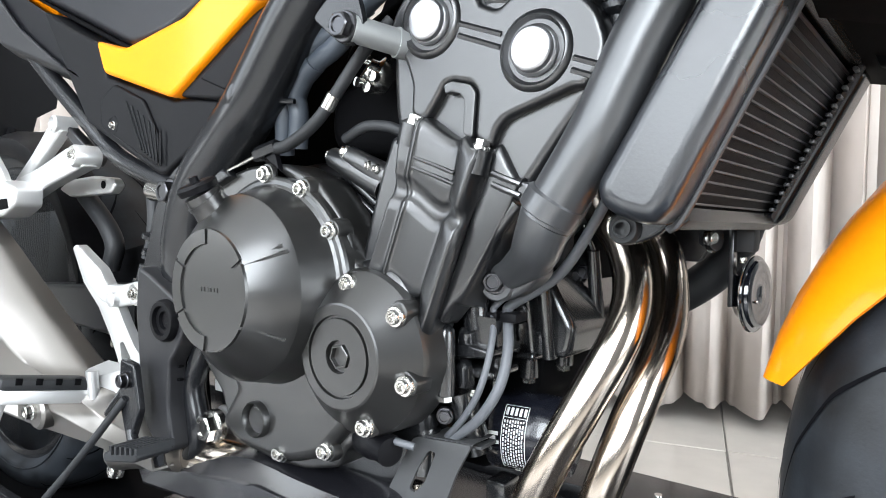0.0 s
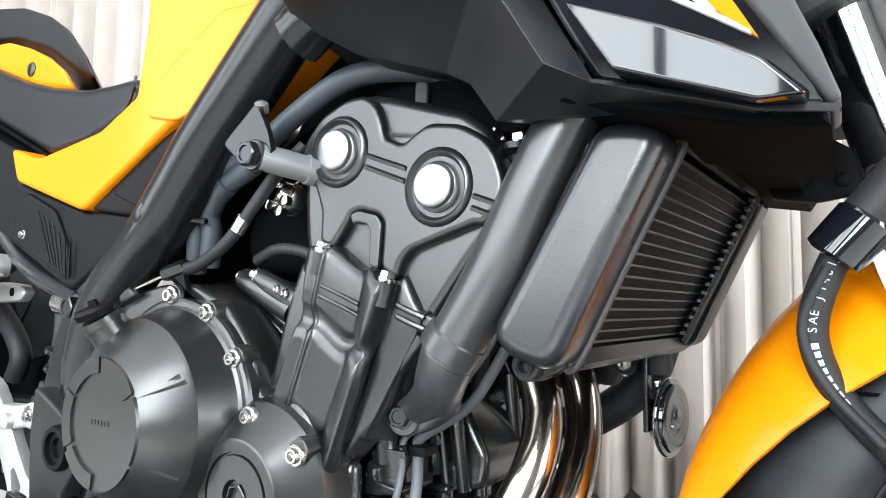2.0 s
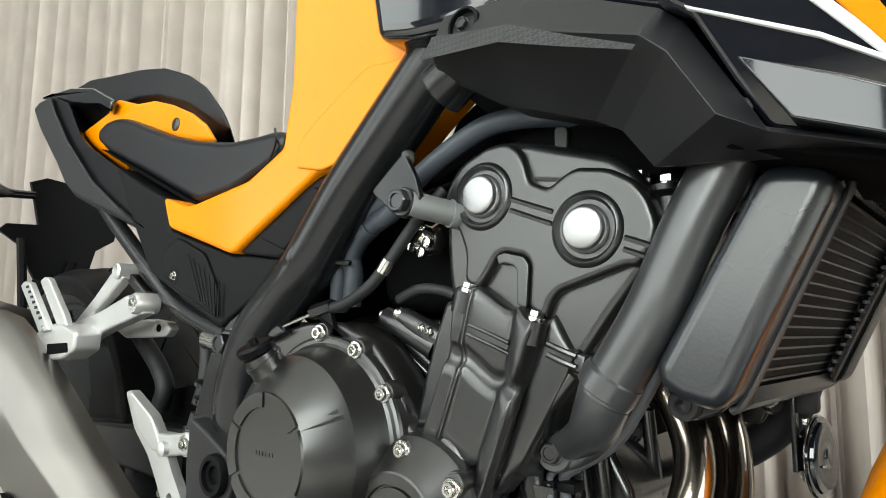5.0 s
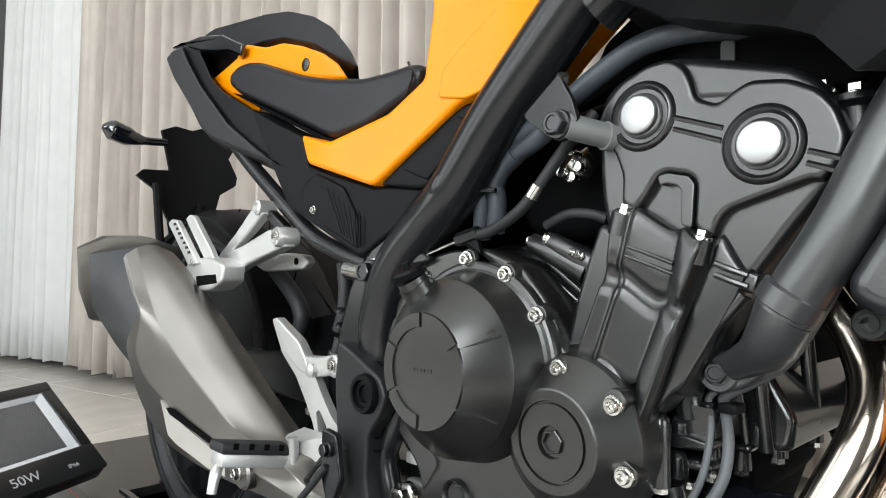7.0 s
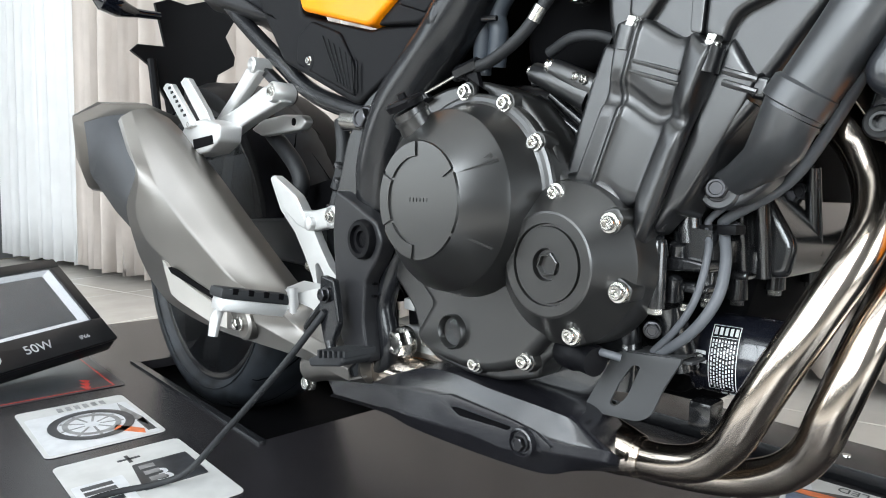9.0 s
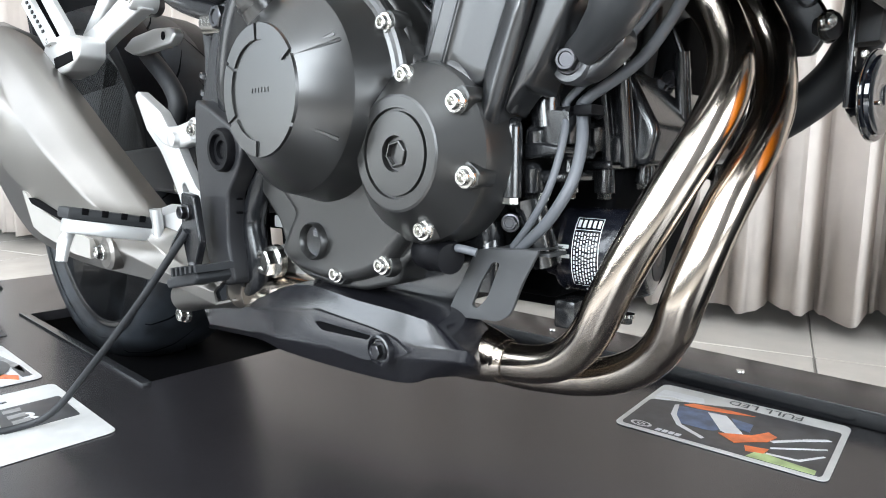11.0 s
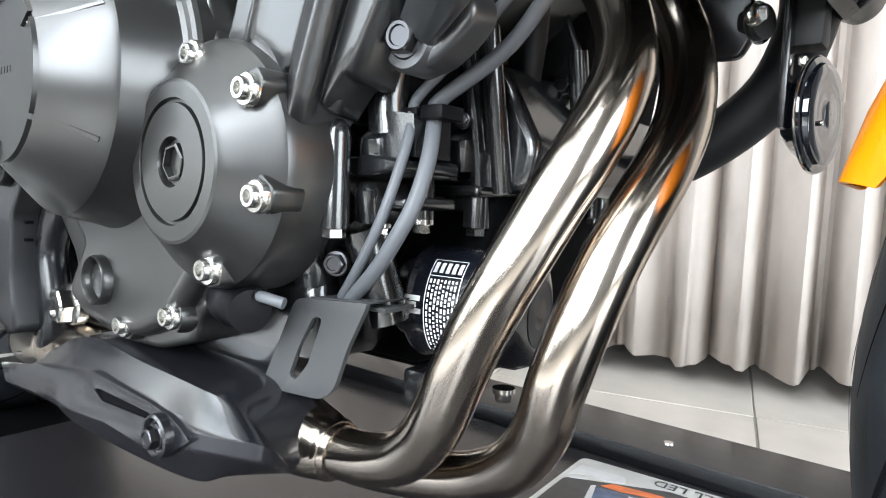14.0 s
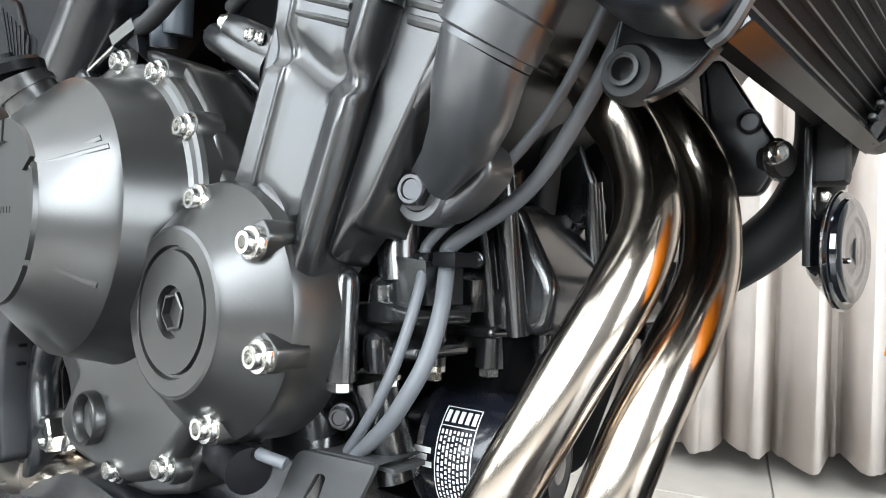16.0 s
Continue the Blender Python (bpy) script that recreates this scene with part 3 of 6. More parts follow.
# the near face as one casting: two ribs with a pocket between them, a set-back flank, a groove across
LINES = dict(a=((-.002, .343), (.021, .401), (.026, .417), (.031, .457)), b=((.015, .342), (.036, .399), (.037, .414), (.047, .455)), f=((.049, .330), (.0705, .385), (.074, .397), (.084, .440)), r=((.053, .303), (.081, .379), (.083, .392), (.097, .431)), t=((.0625, .313), (.091, .388), (.097, .402), (.109, .433)), e=((.0775, .326), (.117, .394), (.121, .403), (.125, .412)))
COLS = (("a", -.011, -.150, 0), ("a", -.0055, -.170, 0), ("a", -.003, -.182, .4), ("a", 0, -.1872, 1), ("a", .004, -.1872, 1), ("b", -.004, -.1862, 1), ("b", -.0015, -.1880, 1), ("b", .0012, -.1885, 1), ("b", .0045, -.1862, 1), ("f", -.010, -.1855, 1), ("f", -.001, -.1855, 1), ("f", .0025, -.1880, 1), ("r", -.001, -.1912, 1), ("r", .0025, -.1906, 1), ("r", .0055, -.1840, .6), ("t", -.003, -.1765, 0), ("t", 0, -.1772, 0), ("e", -.004, -.1762, 0), ("e", 0, -.1750, 0), ("e", .0035, -.168, 0), ("e", .007, -.150, 0))


def casting_row(i, w, down=0.0, back=0.0, deep=0.0):
    """One section across the near face, between the line ends i and i + 1."""
    row = []
    for key, dx, y, k in COLS:
        p, q = LINES[key][i], LINES[key][i + 1]
        row.append((p[0] + (q[0] - p[0]) * w + dx - down * .35, min(-.150, y + back + deep * k), p[1] + (q[1] - p[1]) * w - down))
    return [tuple(v) for v in spline([Vector(v) for v in row], 3)]


cf = loft([casting_row(0, 0, .006, .024), casting_row(0, 0, .004, .008), casting_row(0, 0, .0015, .002)] + [casting_row(0, w / 6) for w in range(6)] + [casting_row(0, .97), casting_row(0, 1, 0, 0, .002), casting_row(1, .25, 0, 0, .0048), casting_row(1, .6, 0, 0, .0048), casting_row(1, .95, 0, 0, .002)] + [casting_row(2, w / 4 + .06) for w in range(4)] + [casting_row(2, 1, 0, .001), casting_row(2, 1, -.002, .005), casting_row(2, 1, -.003, .022)], False, False)
bmesh.ops.recalc_face_normals(cf, faces=cf.faces)
bp("ribbed_face", cf, "engine", parent=cyl, smooth=70)
for z in (.000, -.0075):
    bp("joint_line", tube([(.040, -.1855, .4305 + z), (.060, -.1855, .4235 + z), (.079, -.1868, .4165 + z)], .0016, 8), "engine", parent=cyl)
    bp("joint_line", tube([(.104, -.1765, .4165 + z), (.114, -.1765, .4125 + z), (.124, -.174, .4085 + z)], .0024, 8), "engine", parent=cyl)
bp("foot_lip", tube([(-.020, -.172, .345), (.004, -.178, .347), (.022, -.181, .341), (.034, -.181, .330), (.043, -.180, .315)], .0065, 12), "engine", parent=cyl)
bp("corner_fillet", tube([(.120, -.169, .396), (.096, -.170, .368), (.074, -.170, .343), (.058, -.168, .312)], .006, 12), "engine", parent=cyl)

# cylinder head and its cover
head = bp("cylinder_head", prism([(.006, .535), (.016, .556), (.036, .566), (.070, .570), (.120, .556), (.156, .540), (.172, .526), (.184, .495), (.180, .472), (.150, .435), (.126, .402), (.075, .420), (.016, .440), (.010, .467), (.008, .493), (.008, .512)], -.171, .11, .008, r=.01, seg=4), "engine", "black cast cylinder head")
cov = bp("head_cover", prism([(.012, .528), (.018, .542), (.032, .556), (.055, .5655), (.073, .566), (.084, .558), (.0895, .544), (.092, .533), (.107, .526), (.117, .533), (.128, .538), (.152, .534), (.169, .524), (.179, .511), (.185, .492), (.181, .477), (.170, .466), (.163, .467), (.114, .4515), (.108, .445), (.104, .434), (.097, .4355), (.0895, .441), (.0915, .472), (.087, .478), (.071, .482), (.064, .480), (.054, .465), (.047, .457), (.040, .457), (.033, .463), (.034, .484), (.027, .503), (.016, .516)], -.1795, -.155, .0065, r=.007, seg=5), "engine", "black cover with two chrome plugs")
bp("cover_crown", prism([(.030, .5555), (.055, .5655), (.073, .566), (.086, .566), (.124, .554), (.152, .545), (.168, .532), (.178, .512), (.15, .52), (.09, .53), (.03, .54)], -.172, .10, .008, r=.008, seg=4), "engine", parent=cov)
for x, z in ((.0515, .5265), (.1365, .4935)):
    bp("plug_boss", lathe(facing(x, -.1765, z), [(0, .0272), (.003, .0265), (.0055, .0245), (.0062, .0225), (.0035, .0205), (.002, .019), (.002, 0.001)], 44), "engine", parent=cov)
    bp("plug", lathe(facing(x, -.1785, z), [(0, .0168), (.0025, .0170), (.0040, .0163), (.0048, .0150), (.0085, .0146), (.0093, .0138), (.0097, .0125), (.0091, .001)], 40), "plug", "polished chrome plug", parent=cov)
for a, b in (((.077, .521), (.111, .508)), ((.076, .513), (.110, .4995)), ((.163, .4855), (.185, .477)), ((.162, .478), (.182, .470))):
    bp("bead", bar([(a[0], -.1788, a[1]), (b[0], -.1788, b[1])], .0022, 0), "engine", parent=cov)
bp("bracket_rim", prism([(.064, .480), (.071, .482), (.087, .478), (.0915, .472), (.0895, .441), (.0815, .444), (.082, .468), (.079, .472), (.071, .4745), (.066, .473)], -.1806, -.17, .001, r=.002, seg=2), "engine", parent=cov)
for x, z in ((.0375, .4585), (.096, .4365)):
    bp("bolt_tower", tube([(x, -.180, z - .004), (x - .004, -.180, z - .020)], .0098, 18, 2), "engine", parent=head)
    bolt(head, (x + .001, -.180, z - .003), HEXBOLT, .62, (-8, 15, 0), "head_bolt")
bp("lug", prism([(.116, .414), (.132, .409), (.129, .396), (.112, .400)], -.174, -.15, .003), "engine", parent=head)

# clutch cover
cl = bp("clutch_cover", prism([(.004, .27), (.004, .338), (-.016, .350), (-.022, .374), (-.036, .393), (-.058, .416), (-.100, .432), (-.145, .431), (-.195, .420), (-.222, .385), (-.236, .30), (-.222, .252), (-.188, .220), (-.176, .190), (-.155, .176), (-.108, .171), (-.070, .173), (-.030, .184), (-.026, .198), (.002, .218)], -.187, -.15, .004, r=.008), "cover", "black cast clutch cover with bolted flange")
bp("lower_skirt", prism([(-.186, .262), (-.150, .232), (-.176, .196), (-.150, .182), (-.108, .178), (-.075, .180), (-.040, .192), (-.012, .222), (.010, .25), (.0, .30), (-.10, .30)], -.1985, -.18, .009, r=.01, seg=4), "cover", parent=cl)
fc = (-.106, .3274)
drum = bp("drum", lathe(facing(fc[0], -.175, fc[1]), [(0, .0935), (.0175, .0930), (.0200, .0918), (.0213, .0895), (.0218, .0862), (.0235, .0838), (.0280, .0822), (.0525, .0762), (.0552, .0742), (.0782, .0500), (.0797, .0480), (.0797, .001)], 128), "cover", parent=cl, smooth=14)



def on_drum(r):
    """How far out the drum's face lies at the radius r."""
    return -.2547 if r <= .049 else -.2547 + (r - .049) * .95


def arc_plate(a0, a1, r0, r1, y, h):
    k = max(3, int((a1 - a0) / 4))
    rings = []
    for q in range(k + 1):
        w = radians(a0 + (a1 - a0) * q / k)
        c, n = math.cos(w), math.sin(w)
        rings.append([(fc[0] + c * r0, y, fc[1] + n * r0), (fc[0] + c * r0, y - h, fc[1] + n * r0), (fc[0] + c * (r1 - .0006), y - h, fc[1] + n * (r1 - .0006)), (fc[0] + c * r1, y, fc[1] + n * r1)])
    return bevelled(loft(rings), .0004, 1, 40)


for a0, a1, r0 in ((32, 88, .0365), (93, 149, .0365), (153, 207, .0365), (212, 264, .0365), (268, 326, .0475), (330, 388, .0475)):
    bp("face_segment", arc_plate(a0, a1, r0, .0486, -.2543, .0022), "cover", parent=drum)
for ang, r0, r1, w in ((26.5, .047, .073, .0017), (31, .040, .071, .0019), (-29, .046, .072, .0019), (90.5, .038, .0500, .0012), (151, .038, .0500, .0012), (209.5, .038, .0500, .0012), (266, .038, .0500, .0012)):
    ca, sa = math.cos(radians(ang)), math.sin(radians(ang))
    bp("raised_mark", rod((fc[0] + ca * r0, on_drum(r0) + .0010, fc[1] + sa * r0), (fc[0] + ca * r1, on_drum(r1) + .0012, fc[1] + sa * r1), w, 6), "cover", parent=drum)
for k in range(6):
    bp("cast_letter", box(fc[0] - .012 + .0042 * k, fc[0] - .0092 + .0042 * k, -.2552, -.2543, fc[1] - .001, fc[1] + .0025), "cover", parent=drum)
for x, z, w in ((-.112, .422, 60), (-.066, .4085, 48), (-.033, .375, 28), (-.006, .336, 40), (-.037, .199, -40), (-.092, .1855, -80)):
    bp("bolt_boss", lathe(facing(x, -.18, z), [(0, .0105), (.0115, .0100), (.0148, .0088), (.015, .001)], 24), "cover", parent=cl)
    bolt(cl, (x, -.1965 if w != 40 else -.2030, z), None, .98)
bp("oil_filler", tube([(-.128, -.195, .345), (-.131, -.220, .376), (-.1345, -.235, .396), (-.1362, -.241, .405)], [.022, .0182, .0156, .0150], 24), "cover", parent=cl)
bp("filler_ring", tube([(-.1345, -.2365, .398), (-.1352, -.2385, .4005)], .0168, 24, 2), "cover", parent=cl)
bp("filler_cap", lathe(pose(-.1367, -.2425, .406, 25, -8, 0), [(0, .0160), (.005, .0168), (.0075, .0150), (.0075, .004), (.0125, .0035), (.013, .001)], 28), "plastic", "black oil filler cap", parent=cl)
bp("sight_rim", lathe(facing(-.1174, -.1965, .2104), [(0, .0160), (.007, .0158), (.0085, .0146), (.006, .0130), (.0015, .0125), (.0015, .001)], 30), "cover", parent=cl)
bp("sight_glass", lathe(facing(-.1174, -.1975, .2104), [(0, .0120), (.002, .0120), (.003, .010), (.003, .001)], 30), "glass", "round oil sight glass", parent=cl)


# crank end cover
KX, KZ = -.004, .2822
al = bp("crank_cover", lathe(facing(KX, -.163, KZ), [(0, .0660), (.026, .0645), (.0305, .0632), (.0330, .0608), (.0500, .0418), (.0518, .0402), (.0525, .0385), (.0525, .0312), (.0500, .0306), (.0500, .0292), (.0525, .0286), (.0525, .0125), (.0485, .0115), (.0485, .001)], 96), "cover", "round black crank end cover", smooth=20)
bp("hex_socket", lathe(facing(KX, -.2110, KZ) @ pose(0, 0, 0, 0, 0, 12), [(0, .0098), (.0035, .0098), (.0040, .0090), (.0040, .0080), (.0005, .0078), (.0, .001)], 6), "cover", parent=al, smooth=20)
for x, z in ((.0395, .3165), (.0485, .2685), (.0105, .2315)):
    d = Vector((x - KX, 0, z - KZ)).normalized()
    s_ = Vector((-d.z, 0, d.x))
    bp("bolt_pocket", lathe(facing(x, -.1875, z), [(0, .0105), (.0085, .0098), (.0105, .0092), (.0112, .0082), (.0112, .001)], 28), "cover", parent=al)
    lip = [Vector((x, 0, z)) + d * a + s_ * b for a, b in ((.0100, -.0050), (.0100, .0050), (-.002, .0095), (-.009, .004), (-.009, -.004), (-.002, -.0095))]
    bp("pocket_lip", prism([(p.x + .002, p.z) for p in lip], -.2025, -.185, .0012, r=.003), "cover", parent=al)
    bolt(al, (x + .003, -.2045, z - .001), None, 1.0)

# crankcase front: bolt pillars, flanges, plugs
def pillar(x, y, z0, z1, r=.0085, boss=True):
    t = lathe(pose(x, y, z1), [(z0 - z1, r * 1.05), (0, r), (.004, r * .9), (.0075, r * .45), (.008, .0005)], 18)
    o = bp("bolt_pillar", t, "casting", parent=case)
    bolt(case, (x, y, z0 + .001), HEXBOLT, .58 if r < .007 else .66, (180, 0, 0), "flange_bolt")
    return o


for x, y, z0, z1, r in ((.0567, -.163, .2535, .299, .0072), (.0755, -.118, .256, .29, .006), (.0803, -.0757, .2545, .303, .0080), (.0758, .002, .2505, .30, .0085), (.097, -.045, .262, .305, .008), (.10, .035, .262, .30, .0085), (.105, .09, .262, .30, .0085)):
    pillar(x, y, z0, z1, r)
for x0, x1, y0, y1, z0, z1 in ((.050, .086, -.143, -.10, .2795, .2895), (.056, .085, -.141, -.10, .2635, .2705), (.061, .086, -.083, -.05, .2795, .2935), (.064, .085, -.080, -.05, .263, .2745), (.091, .104, -.045, -.01, .284, .296), (.09, .115, .03, .08, .277, .288), (.030, .095, -.095, -.05, .272, .2785)):
    bp("flange", box(x0, x1, y0, y1, z0, z1, .0035, seg=3), "casting", parent=case)
bp("wing", bevelled(loft([[(.060, -.142, .301), (.062, -.142, .289), (.064, -.112, .289), (.062, -.112, .303)], [(.072, -.145, .3125), (.073, -.144, .289), (.074, -.112, .289), (.073, -.112, .314)], [(.086, -.140, .311), (.088, -.139, .290), (.088, -.112, .290), (.087, -.112, .311)]]), .003, 3), "casting", parent=case)
bp("spine", tube([(0.068, -0.134, 0.344), (0.065, -0.136, 0.32), (0.067, -0.136, 0.301)], .011, 14), "casting", parent=case)
bp("cast_rib", rod((.10, -.10, .36), (.104, -.085, .275), .006), "casting", parent=case)
bp("cast_rib", rod((.083, -.095, .35), (.089, -.085, .275), .005), "casting", parent=case)
bp("cast_rib", rod((.115, -.03, .36), (.118, -.02, .29), .006), "casting", parent=case)
bp("oil_gallery", tube([(0.066, -0.131, 0.204), (0.061, -0.136, 0.228), (0.056, -0.141, 0.252)], .012, 14), "casting", parent=case)
bp("drain_boss", lathe(pose(0.026, -0.146, 0.212), [(-.03, .012), (.02, .012), (.026, .009), (.0265, .001)], 20), "casting", parent=case)


sw = bp("oil_pressure_switch", lathe(pose(-0.0130, -.176, 0.2110, 0, 92, -18), [(-.001, .001), (-.001, .0085), (.001, .0120), (.004, .0132), (.018, .0132), (.020, .0125), (.024, .0110), (.040, .0110), (.041, .001)], 28), "plastic", "black oil pressure switch with white print")
bp("wire", tube([(0.021, -0.183, 0.217), (0.032, -0.184, 0.217), (0.041, -0.180, 0.215)], .0030, 10), "hose_grey", parent=sw)
bp("terminal", tube([(0.013, -0.184, 0.217), (0.026, -0.184, 0.217)], [.006, .0045], 12, 2), "plastic", parent=sw)
bp("print_mark", box(0.0048, 0.0072, -.1888, -.1880, 0.2105, 0.2195), "white", parent=sw)
bp("spacer_block", box(0.064, 0.082, -0.116, -0.091, 0.154, 0.176, .003), "casting", parent=case)
for x, y, z in ((.068, -.088, .148), (.095, -.06, .158), (-.07, -.12, .163), (-.005, -.12, .155)):
    bolt(case, (x, y, z), HEXBOLT, .62, (180, 0, 0), "sump_bolt")

# more of the castings at the front of the case: webs, bosses and a stepped ledge
for x0, z0, x1, z1, y, w in ((.085, .404, .083, .330, -.060, .0055), (.083, .330, .089, .284, -.060, .0055), (.02, .245, .05, .25, -.140, .007), (.0, .19, .045, .195, -.135, .008)):
    bp("cast_web", tube([(x0, y, z0), ((x0 + x1) / 2, y - .002, (z0 + z1) / 2), (x1, y, z1)], [w, w * .9, w], 12, 4), "casting", parent=case)
for x, y, z, r in ((.040, -.140, .304, .010), (.062, -.128, .296, .008), (.061, -.130, .270, .0075), (.080, -.078, .30, .009), (.098, -.072, .292, .008), (.03, -.14, .236, .011)):
    bp("cast_boss", lathe(pose(x, y - .014, z, 20, 10, 0), [(-.012, r * 1.1), (.0, r), (.005, r * .8), (.007, r * .4), (.0072, .0005)], 18), "casting", parent=case)
bolt(case, (0.052, -0.156, 0.235), HEXDARK, .62, (90, 0, 25), "plug_bolt")
bolt(case, (0.071, -0.144, 0.255), HEXBOLT, .45, (180, 0, 0), "flange_bolt")
bolt(case, (0.038, -0.140, 0.209), HEXBOLT, .55, (180, 0, 0), "flange_bolt")

for pts, y0, y1 in (([(0.049, 0.290), (0.069, 0.291), (0.088, 0.288), (0.088, 0.282), (0.066, 0.280), (0.052, 0.279)], -.150, -.105), ([(0.049, 0.270), (0.076, 0.272), (0.077, 0.265), (0.052, 0.262)], -.140, -.10), ([(0.065, 0.291), (0.094, 0.293), (0.095, 0.281), (0.067, 0.280)], -.085, -.04), ([(0.063, 0.274), (0.085, 0.276), (0.087, 0.264), (0.065, 0.262)], -.075, -.04)):
    bp("flange_block", prism(pts, y0, y1, .0025, r=.004, seg=3), "casting", parent=case)

# oil filter
FM = pose(.0595, -.089, .212, 0, 91, 10) @ pose(0, 0, 0, 0, 0, 27)
of = bp("oil_filter", lathe(FM, [(-.012, .023), (-.002, .025), (.0, .0315), (.003, .0330), (.0055, .0310), (.009, .0320), (.058, .0320), (.065, .0290), (.068, .020), (.0685, .001)], 48), "filter", "black oil filter with white printed label")
fm = FM


def on_filter(u0, u1, a0, a1, r, name, parent=of):
    """A thin patch on the filter's round side, from u0 to u1 along it and a0 to a1 degrees round it."""
    k = max(2, int(abs(a1 - a0) / 5))
    rings = []
    for h in (u0, u1):
        rings.append([fm @ Vector((r * math.cos(radians(a0 + (a1 - a0) * q / k)), r * math.sin(radians(a0 + (a1 - a0) * q / k)), h)) for q in range(k + 1)])
    return part(name, loft(rings, False, False), M["white"], parent)


for u0, u1, a0, a1 in ((.014, .0146, -168, -70), (.0335, .0341, -168, -70), (.014, .0341, -168.9, -168), (.014, .0341, -70, -69.2), (.014, .0341, -150, -149.2)):
    on_filter(u0, u1, a0, a1, .0325, "label_line")
rnd = random.Random(5)
for q in range(8):
    a, u = -146.0, .0155 + .0022 * q
    while a < -76:
        c = a + rnd.uniform(2.0, 5.5)
        on_filter(u, u + .0012, a, min(c, -73), .0325, "label_bar")
        a = c + rnd.uniform(1.4, 2.4)
for q in range(5):
    on_filter(.0155 + .0037 * q, .0178 + .0037 * q, -165, -153, .0325, "label_bar")
for q in range(3):
    on_filter(.022 + .006 * q, .0265 + .006 * q, -62, -54, .0325, "label_bar")
for a0, u0, u1 in ((-128, .001, .012), (-122, .004, .010), (-116, .000, .013)):
    on_filter(u0, u1, a0, a0 + 5, .0333, "paint_mark")
bp("end_dial", lathe(fm @ pose(0, 0, .0682), [(0, .0185), (.0004, .0185), (.0004, .0170), (0.0001, .0170), (0.0001, .001)], 40), "mufgrey", parent=of)

# radiator
def slewed(bm):
    """The core stands a little askew: its far end lies further forward."""
    bmesh.ops.transform(bm, matrix=Matrix(((1, .062, 0, .0104), (0, 1, 0, 0), (0, 0, 1, 0), (0, 0, 0, 1))), verts=bm.verts)
    return bm


rad = bp("radiator", prism([(.249, .5155), (.1865, .406), (.1885, .395), (.199, .387), (.219, .3815), (.229, .390), (.282, .496), (.284, .506), (.275, .513)], -.2015, -.1665, .0105, r=.010, seg=6), "tank_black", "black radiator side tank and finned core")
bp("rim_bead", tube([(.220, -.168, .3795), (.2295, -.169, .389), (.258, -.169, .446), (.2845, -.169, .498), (.2865, -.168, .508)], .0024, 8), "fin", parent=rad)
bp("core", slewed(prism([(.200, .398), (.256, .512), (.279, .504), (.222, .390)], -.168, .046)), "core", parent=rad)
for k in range(17):
    t = (k + .5) / 17
    x, z = .2235 + .0565 * t, .3925 + .113 * t
    bp("fin", slewed(box(x - .006, x + .0012, -.168, .046, z - .0007, z + .0007)), "fin", parent=rad, smooth=0)
bp("end_tank", slewed(prism([(.203, .394), (.258, .516), (.284, .513), (.291, .503), (.236, .388), (.226, .383)], .046, .078, .006, r=.007, seg=3)), "frame", parent=rad)
bp("base_rail", slewed(prism([(.219, .391), (.228, .393), (.232, .385), (.225, .380)], -.168, .05, .0015)), "frame", parent=rad)
bp("top_rail", slewed(prism([(.270, .5075), (.286, .507), (.288, .513), (.272, .514)], -.168, .05, .0015)), "frame", parent=rad)
bp("side_seam", slewed(tube([(.2265, .040, .385), (.2535, .042, .441), (.2865, .044, .508)], .0042, 8)), "frame", parent=rad)
for k in range(17):
    t = (k + .5) / 17
    bp("tab", slewed(box(.2275 + .0575 * t, .2310 + .0575 * t, .028, .040, .3915 + .1135 * t, .3945 + .1135 * t, .0009)), "fin", parent=rad)
mt = bp("mount_plate", prism([(0.184, 0.408), (0.178, 0.38), (0.183, 0.371), (0.194, 0.37), (0.209, 0.376), (0.221, 0.389), (0.21, 0.395), (0.194, 0.403)], -0.151, -0.145, .002, r=.005), "frame")
bp("grommet", lathe(facing(0.188, -0.145, 0.38), [(0, .0105), (.008, .0105), (.011, .009), (.011, .0055), (.004, .006), (.004, .001)], 32), "rubber", parent=mt)
bp("sleeve", lathe(facing(0.188, -0.147, 0.38), [(0, .0052), (.0115, .0058), (.0115, .0042), (0.003, .004), (.003, .001)], 24), "frame", parent=mt)

# exhaust
ex = bp("exhaust_header", tube([(.118, -.080, .428), (.135, -.082, .408), (.1505, -.0855, .386), (.1614, -.087, .371), (.1715, -.093, .350), (.1764, -.103, .330), (.1757, -.115, .310), (.1695, -.125, .290), (.1610, -.1325, .270), (.1523, -.1385, .250), (.1428, -.1430, .230), (.1331, -.1450, .210), (.1237, -.1450, .190), (.1130, -.1430, .168), (.1005, -.1395, .151), (.0835, -.1375, .137), (.0600, -.1365, .129), (.0300, -.1370, .126)], .0142, 32), "header", "heat-tinted steel exhaust header pipe")
bp("exhaust_header", tube([(.125, -.018, .430), (.143, -.025, .410), (.1600, -.031, .390), (.1715, -.035, .374), (.1800, -.038, .356), (.1862, -.047, .335), (.1908, -.064, .312), (.1915, -.086, .290), (.1880, -.103, .270), (.1828, -.115, .250), (.1772, -.122, .230), (.1713, -.126, .210), (.1650, -.127, .190), (.1578, -.123, .170), (.1480, -.118, .154), (.1340, -.114, .1395), (.1140, -.110, .1275), (.0920, -.108, .1195), (.0680, -.108, .1145), (.0300, -.116, .1130), (-.0200, -.130, .1200)], .0138, 32), "header", "heat-tinted steel exhaust header pipe")
